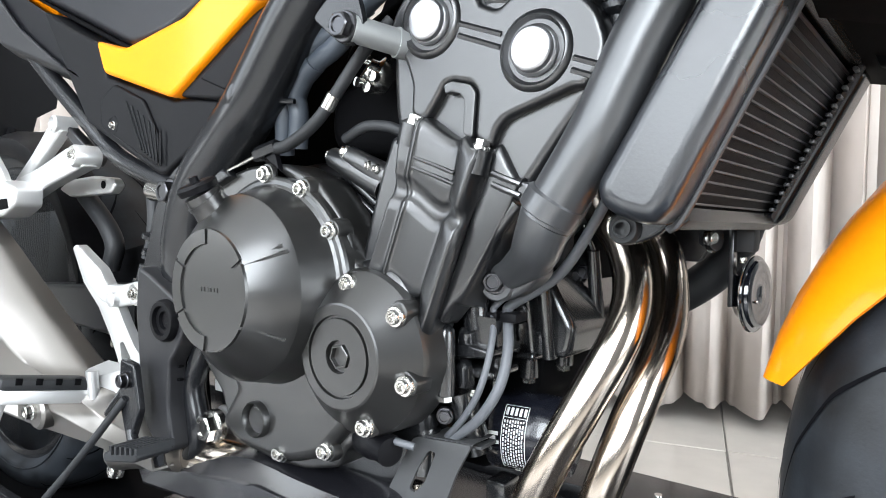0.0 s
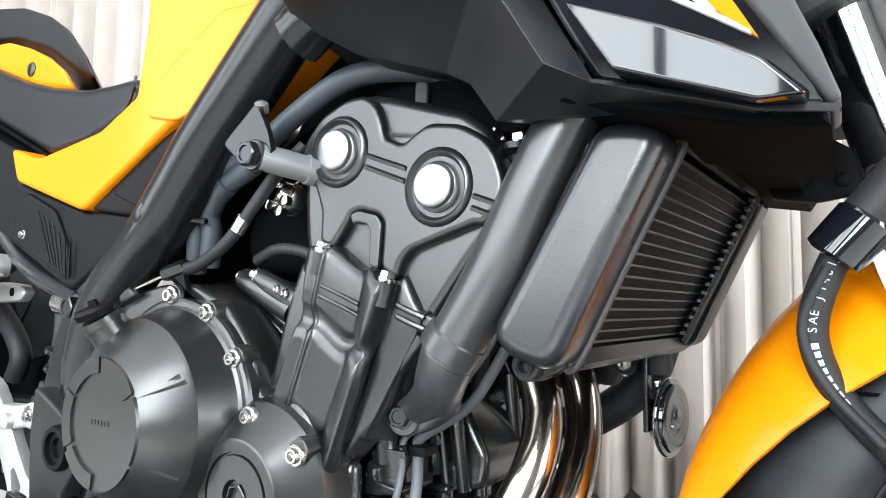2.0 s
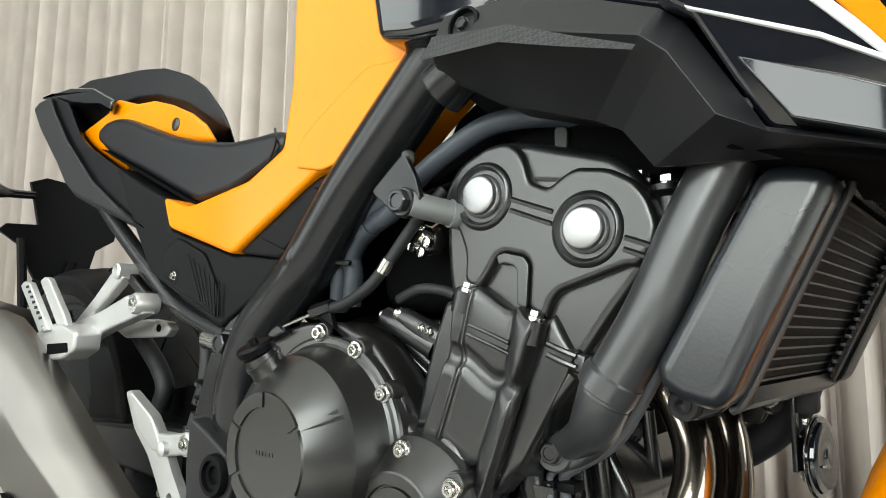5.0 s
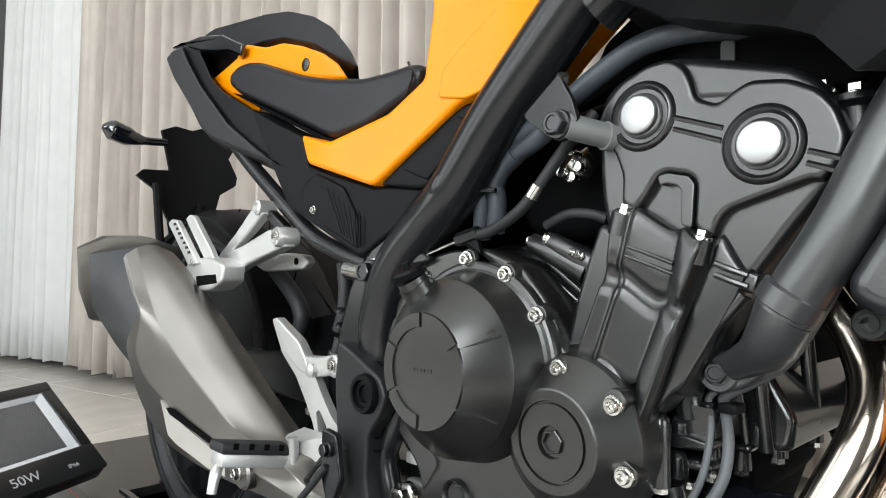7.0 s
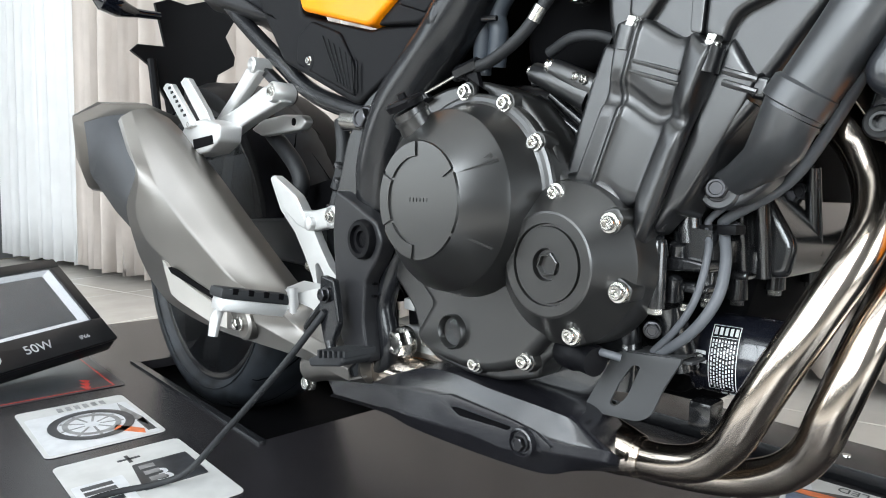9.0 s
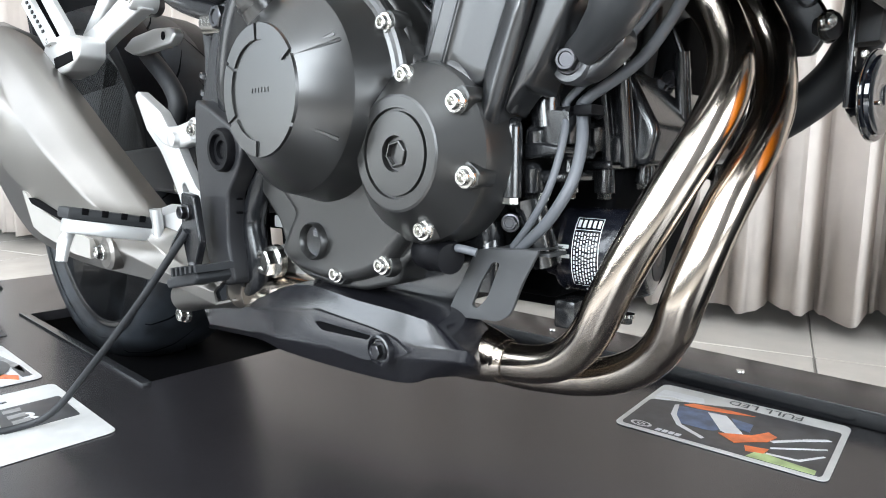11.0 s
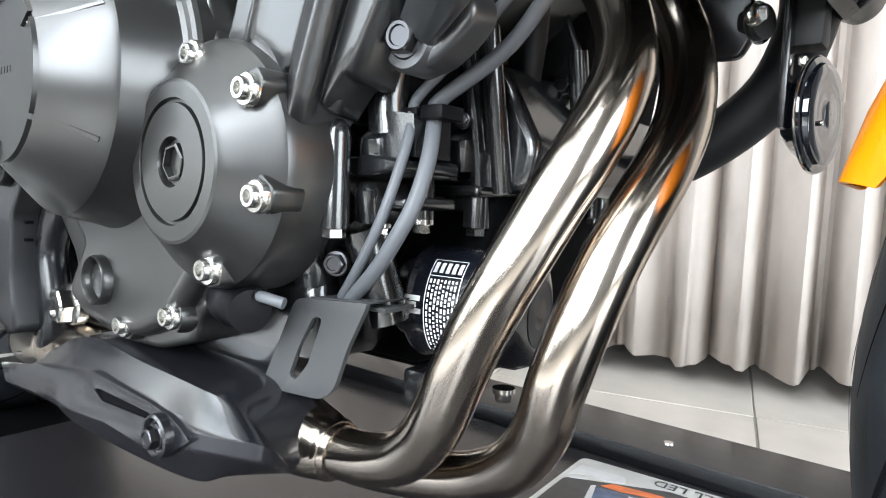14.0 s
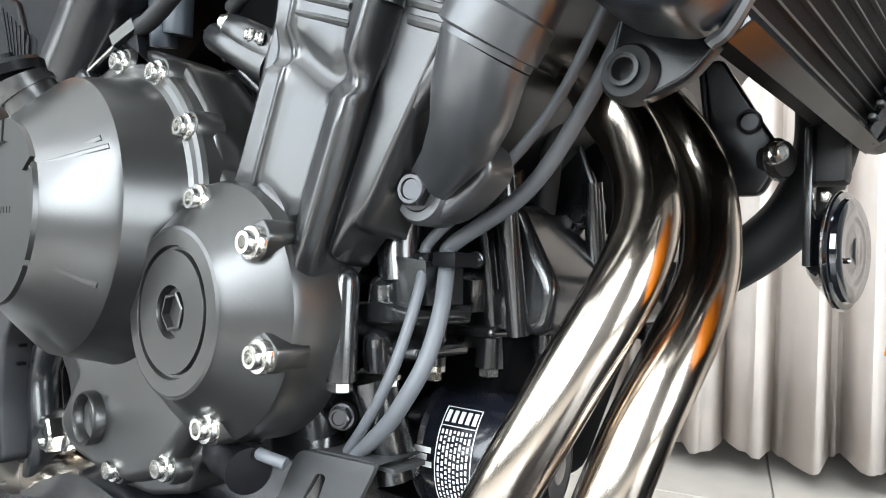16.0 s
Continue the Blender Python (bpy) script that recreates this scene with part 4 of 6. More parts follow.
for p, d in (((.13, -.06, .425), 40), ((.14, .03, .43), 40)):
    bp("port_flange", lathe(pose(*p, 0, 60, 0), [(-.01, .026), (.0, .026), (.002, .02), (.002, .001)], 28), "engine")
cc = bp("collector", tube([(.040, -.137, .1268), (.018, -.138, .128), (-.04, -.140, .133), (-.14, -.148, .138), (-.24, -.168, .142), (-.30, -.185, .150)], [.0152, .0215, .0290, .0310, .0250, .0160], 28), "header", "tinted steel exhaust collector")
bp("clamp_band", lathe(pose(.030, -.1372, .1270, 0, 93, 0), [(-.007, .0150), (-.007, .0172), (-.0055, .0180), (.0055, .0180), (.007, .0172), (.007, .0150)], 32), "header", parent=cc)
bp("weld_boss", lathe(pose(0.002, -0.15, 0.149, 20, 0, 0), [(0, .016), (.006, .0135), (.010, .012), (.011, .001)], 24), "header", parent=cc)
pl = bp("slotted_bracket", prism([(0.024, 0.214), (0.078, 0.218), (0.077, 0.215), (0.065, 0.193), (0.056, 0.170), (0.046, 0.163), (0.007, 0.160), (-0.003, 0.163)], -.1595, -.1565, .001, r=.006, holes=[rounded([(0.039, 0.206), (0.046, 0.206), (0.035, 0.179), (0.025, 0.169), (0.020, 0.171), (0.028, 0.189)], .0045)]), "plate_grey", "dark grey steel bracket with a slot")
bp("fold", prism([(0.024, 0.215), (0.078, 0.218), (0.077, 0.217), (0.024, 0.213)], -.156, -.128, .001), "plate_grey", parent=pl)
bp("fold", prism([(.022, .213), (.081, .215), (.081, .2125), (.022, .2105)], -.150, -.128, .001), "plate_grey", parent=pl)


# belly shield: stations from rear to front, each from the inner top edge over the two creases to the inner bottom edge
BELLY = [
    [(-0.360, -0.138, 0.123), (-0.358, -0.1820, 0.120), (-0.340, -0.1880, 0.117), (-0.327, -0.1880, 0.099), (-0.354, -0.1760, 0.087), (-0.354, -0.138, 0.089)],
    [(-0.256, -0.145, 0.137), (-0.254, -0.1890, 0.134), (-0.236, -0.1950, 0.134), (-0.217, -0.1950, 0.111), (-0.240, -0.1830, 0.099), (-0.240, -0.145, 0.101)],
    [(-0.154, -0.151, 0.171), (-0.152, -0.1945, 0.168), (-0.145, -0.2005, 0.148), (-0.173, -0.2005, 0.116), (-0.183, -0.1885, 0.099), (-0.183, -0.151, 0.101)],
    [(-0.069, -0.153, 0.170), (-0.067, -0.1965, 0.167), (-0.056, -0.2025, 0.151), (-0.075, -0.2025, 0.125), (-0.086, -0.1905, 0.103), (-0.086, -0.153, 0.105)],
    [(-0.006, -0.153, 0.168), (-0.004, -0.1965, 0.165), (-0.009, -0.2025, 0.144), (-0.013, -0.2025, 0.133), (-0.019, -0.1905, 0.109), (-0.019, -0.153, 0.111)],
    [(0.016, -0.146, 0.159), (0.018, -0.186, 0.156), (0.047, -0.196, 0.149), (0.044, -0.196, 0.14), (0.006, -0.186, 0.118), (0.006, -0.146, 0.12)],
    [(0.027, -0.126, 0.128), (0.029, -0.166, 0.125), (0.039, -0.171, 0.127), (0.039, -0.171, 0.125), (0.025, -0.166, 0.119), (0.025, -0.126, 0.121)],
]
rg = []
for A, B, C, D, E, F in ([Vector(p) for p in q] for q in BELLY):
    rg.append([A, A.lerp(B, .85), B, B.lerp(C, .14), B.lerp(C, .86), C, C.lerp(D, .12), C.lerp(D, .88), D, D.lerp(E, .12), D.lerp(E, .88), E, E.lerp(F, .2), F])
bm = loft([[tuple(v) for v in q] for q in zip(*[spline(list(line), 5) for line in zip(*rg)])])
bs = bp("belly_shield", bm, "shield", "black moulded exhaust shield with a slot", smooth=44)
bp("slot_frame", prism([(-0.133, 0.149), (-0.115, 0.154), (-0.043, 0.151), (-0.017, 0.148), (0.000, 0.140), (-0.021, 0.129), (-0.050, 0.124), (-0.144, 0.127)], -.2055, -.197, .0022, r=.004, seg=3, holes=[rounded([(-0.113, 0.143), (-0.105, 0.145), (-0.041, 0.145), (-0.045, 0.141), (-0.102, 0.138)], .0022)]), "shield", parent=bs)
# near-black sheet behind the slot, coloured as the shade inside it
bp("slot_shade", prism([(-0.117, 0.145), (-0.044, 0.145), (-0.044, 0.137), (-0.113, 0.136)], -.2032, -.199, 0), "dark", parent=bs)
bp("bolt_seat", lathe(facing(-0.0270, -.2025, 0.1370), [(0, .0125), (.008, .0120), (.0088, .0105), (.006, .0090), (.006, .001)], 28), "shield", parent=bs)
bolt(bs, (-0.0270, -.2090, 0.1370), HEXDARK, .68)
bolt(BIKE, (-0.366, -0.196, 0.105), HEXBOLT, .9, (90, 0, 0), "hex_bolt")

# muffler: rings of six points, front to rear: (x, y, z) of the top, crease, lower and bottom edges
def muff(rows, grow=0.0, inner=.075):
    out = []
    for T, C, E, B in rows:
        m = [sum(v) / 4 for v in zip(T, C, E, B)]
        ring = [T, C, E, B, (B[0], B[1] + inner, B[2] + .004), (T[0], T[1] + inner * .7, T[2] - .045)]
        out.append([(p[0], p[1] + (p[1] - m[1] - .03) * grow, p[2] + (p[2] - m[2]) * grow) for p in ring])
    return out


ROWS = [((-0.248, -0.185, 0.163), (-0.248, -0.212, 0.159), (-0.25, -0.22, 0.15), (-0.249, -0.218, 0.14)),
        ((-0.314, -0.197, 0.181), (-0.315, -0.226, 0.172), (-0.321, -0.238, 0.164), (-0.316, -0.232, 0.153)),
        ((-0.405, -0.209, 0.222), (-0.407, -0.24, 0.217), (-0.42, -0.258, 0.186), (-0.41, -0.248, 0.162)),
        ((-0.485, -0.22, 0.28), (-0.488, -0.251, 0.26), (-0.524, -0.271, 0.206), (-0.509, -0.26, 0.17)),
        ((-0.575, -0.232, 0.34), (-0.573, -0.263, 0.31), (-0.625, -0.284, 0.253), (-0.604, -0.27, 0.186)),
        ((-0.669, -0.245, 0.411), (-0.702, -0.281, 0.37), (-0.711, -0.297, 0.318), (-0.694, -0.283, 0.248)),
        ((-0.747, -0.256, 0.457), (-0.775, -0.304, 0.447), (-0.829, -0.313, 0.344), (-0.77, -0.295, 0.287)),
        ((-0.814, -0.268, 0.461), (-0.878, -0.318, 0.439), (-0.865, -0.316, 0.38), (-0.83, -0.305, 0.334))]
mf = bp("muffler", bevelled(loft(muff(ROWS, -.10)), .012, 4, 15), "mufgrey", "short slash-cut muffler in dark grey with a satin steel shield", smooth=60)
# heat shield: stations from the rear, each from the upper edge over two creases to the lower edge
SHIELD = [
    [(-0.707, -0.270, 0.450), (-0.701, -0.288, 0.444), (-0.703, -0.302, 0.434), (-0.708, -0.304, 0.428)],
    [(-0.643, -0.262, 0.413), (-0.658, -0.288, 0.389), (-0.667, -0.302, 0.387), (-0.675, -0.303, 0.385)],
    [(-0.561, -0.255, 0.360), (-0.612, -0.286, 0.339), (-0.636, -0.301, 0.350), (-0.644, -0.302, 0.354)],
    [(-0.512, -0.249, 0.322), (-0.567, -0.282, 0.309), (-0.661, -0.298, 0.300), (-0.699, -0.298, 0.306)],
    [(-0.463, -0.243, 0.285), (-0.518, -0.277, 0.280), (-0.641, -0.292, 0.264), (-0.696, -0.289, 0.256)],
    [(-0.423, -0.237, 0.254), (-0.478, -0.270, 0.254), (-0.600, -0.285, 0.242), (-0.696, -0.279, 0.225)],
    [(-0.395, -0.233, 0.234), (-0.451, -0.265, 0.237), (-0.572, -0.279, 0.225), (-0.664, -0.272, 0.193)],
    [(-0.369, -0.229, 0.217), (-0.422, -0.260, 0.224), (-0.523, -0.274, 0.213), (-0.612, -0.266, 0.171)],
    [(-0.332, -0.222, 0.203), (-0.359, -0.249, 0.204), (-0.441, -0.263, 0.192), (-0.499, -0.252, 0.154)],
    [(-0.314, -0.199, 0.183), (-0.318, -0.229, 0.176), (-0.324, -0.241, 0.166), (-0.320, -0.236, 0.151)],
    [(-0.246, -0.187, 0.165), (-0.246, -0.214, 0.161), (-0.250, -0.222, 0.151), (-0.250, -0.220, 0.138)],
]
rg = []
for T, C, E, B in SHIELD:
    T, C, E, B = Vector(T), Vector(C), Vector(E), Vector(B)
    rg.append([T + Vector((.010, .034, -.012)), T + Vector((.004, .012, -.001)), T, T.lerp(C, .5), T.lerp(C, .94), C, C.lerp(E, .06), C.lerp(E, .5), C.lerp(E, .95), E, E.lerp(B, .1), B, B + Vector((.006, .018, .002))])
sh = loft([[tuple(v) for v in q] for q in zip(*[spline(list(line), 4) for line in zip(*rg)])], False, False)
bmesh.ops.recalc_face_normals(sh, faces=sh.faces)
bmesh.ops.solidify(sh, geom=sh.faces[:], thickness=.0022)
bp("heat_shield", sh, "muffler", "satin warm grey heat shield", parent=mf, smooth=55)
PLATE = [(-0.593, -0.283, 0.237), (-0.584, -0.282, 0.234), (-0.573, -0.280, 0.224), (-0.477, -0.265, 0.194), (-0.440, -0.262, 0.189), (-0.440, -0.262, 0.167), (-0.478, -0.266, 0.169), (-0.549, -0.277, 0.186), (-0.571, -0.280, 0.194)]
SHIELD_SLOT = [(-0.576, -0.282, 0.229), (-0.562, -0.280, 0.228), (-0.466, -0.265, 0.204), (-0.468, -0.265, 0.198), (-0.567, -0.281, 0.222)]
bp("slot_plate", loft([[(x, y - .0035, z) for x, y, z in PLATE], [(x, y + .006, z) for x, y, z in PLATE]]), "white_metal", "bright plate under the slot", parent=mf)
# the slot is a near-black sheet on the shield, painted as shade
bp("shield_slot_shade", loft([[(x, y - .0032, z) for x, y, z in SHIELD_SLOT], [(x, y + .006, z) for x, y, z in SHIELD_SLOT]]), "dark", parent=mf)
bp("end_cap", bevelled(loft([[(-0.746, -0.252, 0.462), (-0.804, -0.3, 0.462), (-0.883, -0.322, 0.445), (-0.873, -0.32, 0.38), (-0.841, -0.312, 0.334), (-0.825, -0.22, 0.316), (-0.772, -0.19, 0.447)], [(-0.787, -0.255, 0.467), (-0.825, -0.3, 0.466), (-0.897, -0.318, 0.449), (-0.886, -0.315, 0.38), (-0.861, -0.3, 0.328), (-0.846, -0.22, 0.315), (-0.803, -0.19, 0.446)]]), .006, 3, 15), "muffler", parent=mf, smooth=60)
bp("mount_eye", lathe(facing(-0.41, -0.215, 0.176), [(0, .019), (.043, .019), (.046, .016), (.046, .001)], 28), "muffler", parent=mf)
bolt(mf, (-0.412, -0.263, 0.177), HEXBOLT, .8)
bp("link_pipe", tube([(-0.248, -0.19, 0.15), (-0.305, -0.197, 0.142), (-0.353, -0.2, 0.128)], [.02, .02, .018], 20), "muffler", parent=mf)

# filler block added to close the gap behind the frame
bp("gap_fill", prism([(-.437, .587), (-.20, .543), (-.19, .47), (-.25, .46), (-.428, .50)], -.05, .05, .006, r=.01), "plastic", "black filler block added behind the frame")

# frame
bp("main_tube", tube([(.105, -.188, .722), (.050, -.187, .676), (.0, -.187, .629), (-.078, -.188, .5535), (-.110, -.188, .518), (-.142, -.188, .482), (-.178, -.184, .456), (-.214, -.181, .428), (-.240, -.178, .395), (-.256, -.176, .355), (-.262, -.174, .305)], [.0262, .0262, .0262, .0262, .0262, .0262, .0264, .0275, .0285, .028, .024], 24), "frame", "thick black steel frame tube")
bp("cross_tube", tube([(0.025, -0.199, 0.61), (0.05, -0.197, 0.623), (0.079, -0.179, 0.627), (0.133, -0.129, 0.625)], [.021, .020, .019, .019], 20), "frame")
bp("weld_collar", lathe(pose(-.136, -.188, .489, 0, 128, 0), [(-.006, .0268), (-.002, .0282), (.004, .0268)], 28), "frame")
dt = bp("down_tube", tube([(.245, -.180, .552), (.229, -.183, .527), (.2085, -.185, .490), (.1955, -.186, .463), (.1800, -.187, .432), (.1500, -.187, .385)], .0178, 28), "tube_grey", "black engine cradle tube")
bp("tube_collar", lathe(pose(.1530, -.187, .3915, 0, 0, 0) @ Matrix.Rotation(radians(33), 4, "Y"), [(-.005, .0178), (-.004, .0196), (.008, .0196), (.010, .0178)], 28), "tube_grey", parent=dt)
FOOT = ((.150, -.187, .385, .0178, .0178), (.1425, -.184, .3685, .0170, .0165), (.1330, -.177, .3575, .0150, .0125), (.1170, -.167, .3495, .0125, .0085), (.1010, -.158, .343, .0115, .006))
bp("tube_foot", bevelled(loft([[(x + a * math.cos(w) * .82, y + b * math.sin(w), z - a * math.cos(w) * .57) for w in (2 * math.pi * q / 24 for q in range(24))] for x, y, z, a, b in FOOT]), .002, 2), "tube_grey", parent=dt)
bp("foot_plate", prism([(.118, .364), (.112, .358), (.106, .354), (.096, .3535), (.087, .345), (.087, .335), (.097, .327), (.110, .329), (.124, .338), (.134, .348), (.130, .360)], -.158, -.140, .004, r=.006, seg=3), "tube_grey", parent=dt)
bp("foot_eye", lathe(facing(.0975, -.142, .341), [(0, .0150), (.0155, .0150), (.0180, .0132), (.0180, .001)], 30), "tube_grey", parent=dt)
bolt(dt, (.0975, -.1590, .341), HEXDARK, .86, (90, 0, 8), "axle_bolt")
bp("lug_mark", rod((.110, -.1600, .350), (.117, -.1665, .364), .0018, 8), "tube_grey", parent=dt)
bp("lug_mark", rod((.116, -.1610, .346), (.124, -.1690, .360), .0018, 8), "tube_grey", parent=dt)

pv = bp("pivot_plate", prism([(-0.167, 0.469), (-0.183, 0.444), (-0.219, 0.404), (-0.241, 0.369), (-0.239, 0.329), (-0.228, 0.278), (-0.245, 0.227), (-0.237, 0.16), (-0.275, 0.129), (-0.326, 0.128), (-0.344, 0.195), (-0.351, 0.287), (-0.326, 0.343), (-0.308, 0.394), (-0.284, 0.424), (-0.243, 0.461)], -0.186, -0.162, .005, r=.012), "frame", "black frame plate at the swingarm pivot")
cvp = bp("pivot_guard", prism([(-0.291, 0.336), (-0.263, 0.325), (-0.217, 0.304), (-0.207, 0.286), (-0.216, 0.266), (-0.235, 0.244), (-0.238, 0.2), (-0.229, 0.16), (-0.25, 0.155), (-0.278, 0.175), (-0.289, 0.23), (-0.295, 0.29)], -0.212, -0.194, .003, r=.006), "shroud", "black moulded guard with fine diagonal ribs")
for k in range(14):
    z = .180 + .0095 * k
    bp("fine_rib", rod((-.290 + .03 * max(0, (.2 - z) / .03) if z < .2 else -.290, -.2022, z + .014), (-.262, -.2022, z - .006), .0011, 6), "plastic", parent=cvp)
bp("pivot_boss", lathe(facing(-0.238, -0.209, 0.286), [(0, .021), (.008, .020), (.010, .0185), (.010, .0145), (.006, .0135), (.006, .009), (.003, .008), (.003, .001)], 36), "plastic", parent=cvp)
# near-black strips drawn as the shade in two grooves
for z in (.235, .222):
    bp("groove", box(-.250, -.232, -.2028, -.198, z + .004, z + .0062), "dark", parent=cvp)
bp("lower_tube", tube([(-0.227, -0.172, 0.399), (-0.232, -0.176, 0.359), (-0.23, -0.178, 0.318), (-0.22, -0.18, 0.283), (-0.226, -0.183, 0.248), (-0.237, -0.184, 0.217), (-0.228, -0.184, 0.181), (-0.235, -0.183, 0.153), (-0.264, -0.178, 0.136), (-0.305, -0.17, 0.131)], .0115, 16), "frame")
bolt(pv, (-0.262, -0.192, 0.41), HEXDARK, 1.25, (90, 0, 0), "frame_bolt")
bp("bolt_ring", lathe(facing(-0.263, -0.184, 0.41), [(0, .0155), (.003, .0155), (.004, .013), (.004, .001)], 28), "steel", parent=pv)
bp("seat_rail", tube([(-0.683, -0.160, 0.633), (-0.627, -0.163, 0.592), (-0.550, -0.166, 0.542), (-0.481, -0.169, 0.500), (-0.412, -0.172, 0.459), (-0.350, -0.175, 0.436), (-0.280, -0.178, 0.418)], .0112, 18), "frame")
bp("rail_end", tube([(-0.32, -0.177, 0.414), (-0.277, -0.18, 0.409)], .012, 16), "steel", "bright rail end")
hg = bp("hanger_bracket", prism([(-0.015, 0.564), (-0.002, 0.542), (0.003, 0.525), (-0.003, 0.514), (-0.014, 0.511), (-0.024, 0.516), (-0.05, 0.537)], -0.212, -0.207, .001, r=.005), "frame", "black engine hanger plate with bolt")
bp("hanger_sleeve", rod((-0.009, -0.211, 0.523), (0.010, -0.172, 0.517), .0100, 20), "sleeve", "bright spacer sleeve", parent=hg)
bp("sleeve_rim", rod((0.006, -0.180, 0.518), (0.011, -0.170, 0.517), .0114, 20), "sleeve", parent=hg)
bolt(hg, (-0.013, -0.213, 0.524), HEXDARK, 1.05, (90, 0, 0), "hanger_bolt")
bp("hanger_plate_edge", rod((-0.014, -0.208, 0.564), (-0.017, -0.204, 0.559), .005, 10), "steel", parent=hg)
hg.matrix_basis = pose(.0145, -.001, -.0015)

# hoses and cables round the engine
bp("breather_hose", tube([(-0.105, -0.166, 0.447), (-0.1, -0.169, 0.475), (-0.1, -0.171, 0.493), (-0.08, -0.173, 0.513), (-0.048, -0.174, 0.527), (-0.024, -0.174, 0.549), (0.019, -0.171, 0.574), (0.052, -0.166, 0.587), (0.091, -0.156, 0.588), (0.129, -0.136, 0.583)], .0088, 14), "hose_blue", "blue-grey rubber hose")
bp("drain_hose", tube([(-0.122, -0.166, 0.442), (-0.117, -0.171, 0.472), (-0.113, -0.174, 0.498), (-0.081, -0.176, 0.525), (-0.046, -0.176, 0.54), (-0.017, -0.171, 0.554)], .0085, 14), "hose_blue", "blue-grey rubber hose")
bp("hose_joint", tube([(-0.086, -0.173, 0.509), (-0.074, -0.174, 0.516)], .0098, 14, 2), "hose_blue")
bp("hose_clip", tube([(-0.124, -0.182, 0.49), (-0.111, -0.186, 0.486), (-0.091, -0.182, 0.484)], .0025, 8), "frame")
ck = bp("clutch_cable", tube([(0.003, -0.166, 0.54), (-0.017, -0.178, 0.514), (-0.044, -0.186, 0.477), (-0.063, -0.189, 0.459), (-0.091, -0.19, 0.446), (-0.109, -0.19, 0.444)], .0052, 12), "rubber", "black clutch cable")
bp("cable_ferrule", rod((-0.047, -0.186, 0.473), (-0.04, -0.185, 0.483), .0062), "steel", parent=ck)
bp("cable_adjuster", rod((-0.129, -0.191, 0.44), (-0.103, -0.19, 0.446), .0065, 6), "frame", parent=ck)
bp("cable_wire", rod((-0.186, -0.192, 0.423), (-0.127, -0.191, 0.44), .0016, 8), "steel", parent=ck)
bp("release_arm", prism([(-0.191, 0.426), (-0.174, 0.43), (-0.162, 0.422), (-0.187, 0.413)], -0.196, -0.184, .003), "frame")
tb = bp("cable_bracket", prism([(-0.133, 0.447), (-0.107, 0.447), (-0.1, 0.428), (-0.098, 0.417), (-0.078, 0.403), (-0.07, 0.399), (-0.08, 0.412), (-0.097, 0.424), (-0.122, 0.435), (-0.134, 0.434)], -0.192, -0.187, .001, r=.003), "plastic", "black cable bracket")
inj = bp("coolant_union", tube([(-0.061, -0.165, 0.437), (-0.038, -0.166, 0.427), (-0.008, -0.16, 0.411)], [.0085, .010, .012], 16), "engine", "black coolant union on the block")
bp("union_branch", tube([(-0.039, -0.168, 0.437), (-0.023, -0.167, 0.429), (-0.003, -0.16, 0.417)], [.008, .009, .011], 16), "engine", parent=inj)
bolt(inj, (-0.063, -0.167, 0.438), None, .7, (70, 0, -50))
bolt(inj, (-0.041, -0.171, 0.439), None, .8, (70, 0, -50))
bolt(inj, (-0.015, -0.173, 0.427), None, .55, (80, 0, -30))
bolt(inj, (-0.007, -0.172, 0.424), None, .55, (80, 0, -30))
bp("small_hose", tube([(-0.047, -0.165, 0.451), (-0.022, -0.168, 0.459), (-0.002, -0.165, 0.458), (0.009, -0.16, 0.454)], .0045, 10), "rubber")
th = bp("throttle_link", lathe(pose(-0.02, -0.155, 0.501, 60, 0, -30), [(-.01, .012), (.0, .0165), (.004, .0165), (.006, .011), (.012, .009), (.0125, .001)], 22), "steel", "zinc throttle linkage")
for a in ((-.026, .494), (-.016, .489), (-.01, .497), (-.02, .512)):
    bp("link_screw", lathe(facing(a[0], -.168, a[1]), [(0, .0042), (.006, .0042), (.0065, .001)], 12), "steel", parent=th)
# near-black blocks added as filler behind the engine; their colour stands for shade
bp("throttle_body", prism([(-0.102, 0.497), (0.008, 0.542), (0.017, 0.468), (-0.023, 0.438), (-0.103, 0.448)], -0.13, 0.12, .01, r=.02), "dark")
bp("under_tank_fill", prism([(-0.324, 0.455), (-0.121, 0.579), (0.048, 0.653), (0.215, 0.624), (0.215, 0.546), (0.057, 0.55), (0.027, 0.486), (-0.053, 0.446), (-0.254, 0.415)], -0.075, 0.14, .01, r=.02), "dark")
bp("inner_fill", prism([(-0.031, 0.552), (-0.001, 0.605), (0.049, 0.637), (0.137, 0.627), (0.167, 0.586), (0.098, 0.569), (0.029, 0.574)], -0.145, -0.135, .003, r=.004), "dark")
bp("rear_fill", prism([(-0.264, 0.434), (-0.203, 0.494), (-0.062, 0.554), (-0.002, 0.545), (0.027, 0.476), (-0.004, 0.396), (-0.255, 0.394)], -0.05, 0.1, .01, r=.02), "dark")
bp("lower_fill", prism([(-0.004, 0.415), (0.116, 0.396), (0.106, 0.326), (0.08, 0.245), (0.045, 0.143), (-0.209, 0.14), (-0.31, 0.191), (-0.305, 0.413)], -0.02, 0.11, .01, r=.02), "dark")
bp("gap_fill", prism([(-0.101, 0.556), (0.156, 0.595), (0.216, 0.542), (0.186, 0.527), (0.058, 0.576), (-0.022, 0.517), (-0.122, 0.477)], -0.11, 0.12, .01, r=.02), "dark")
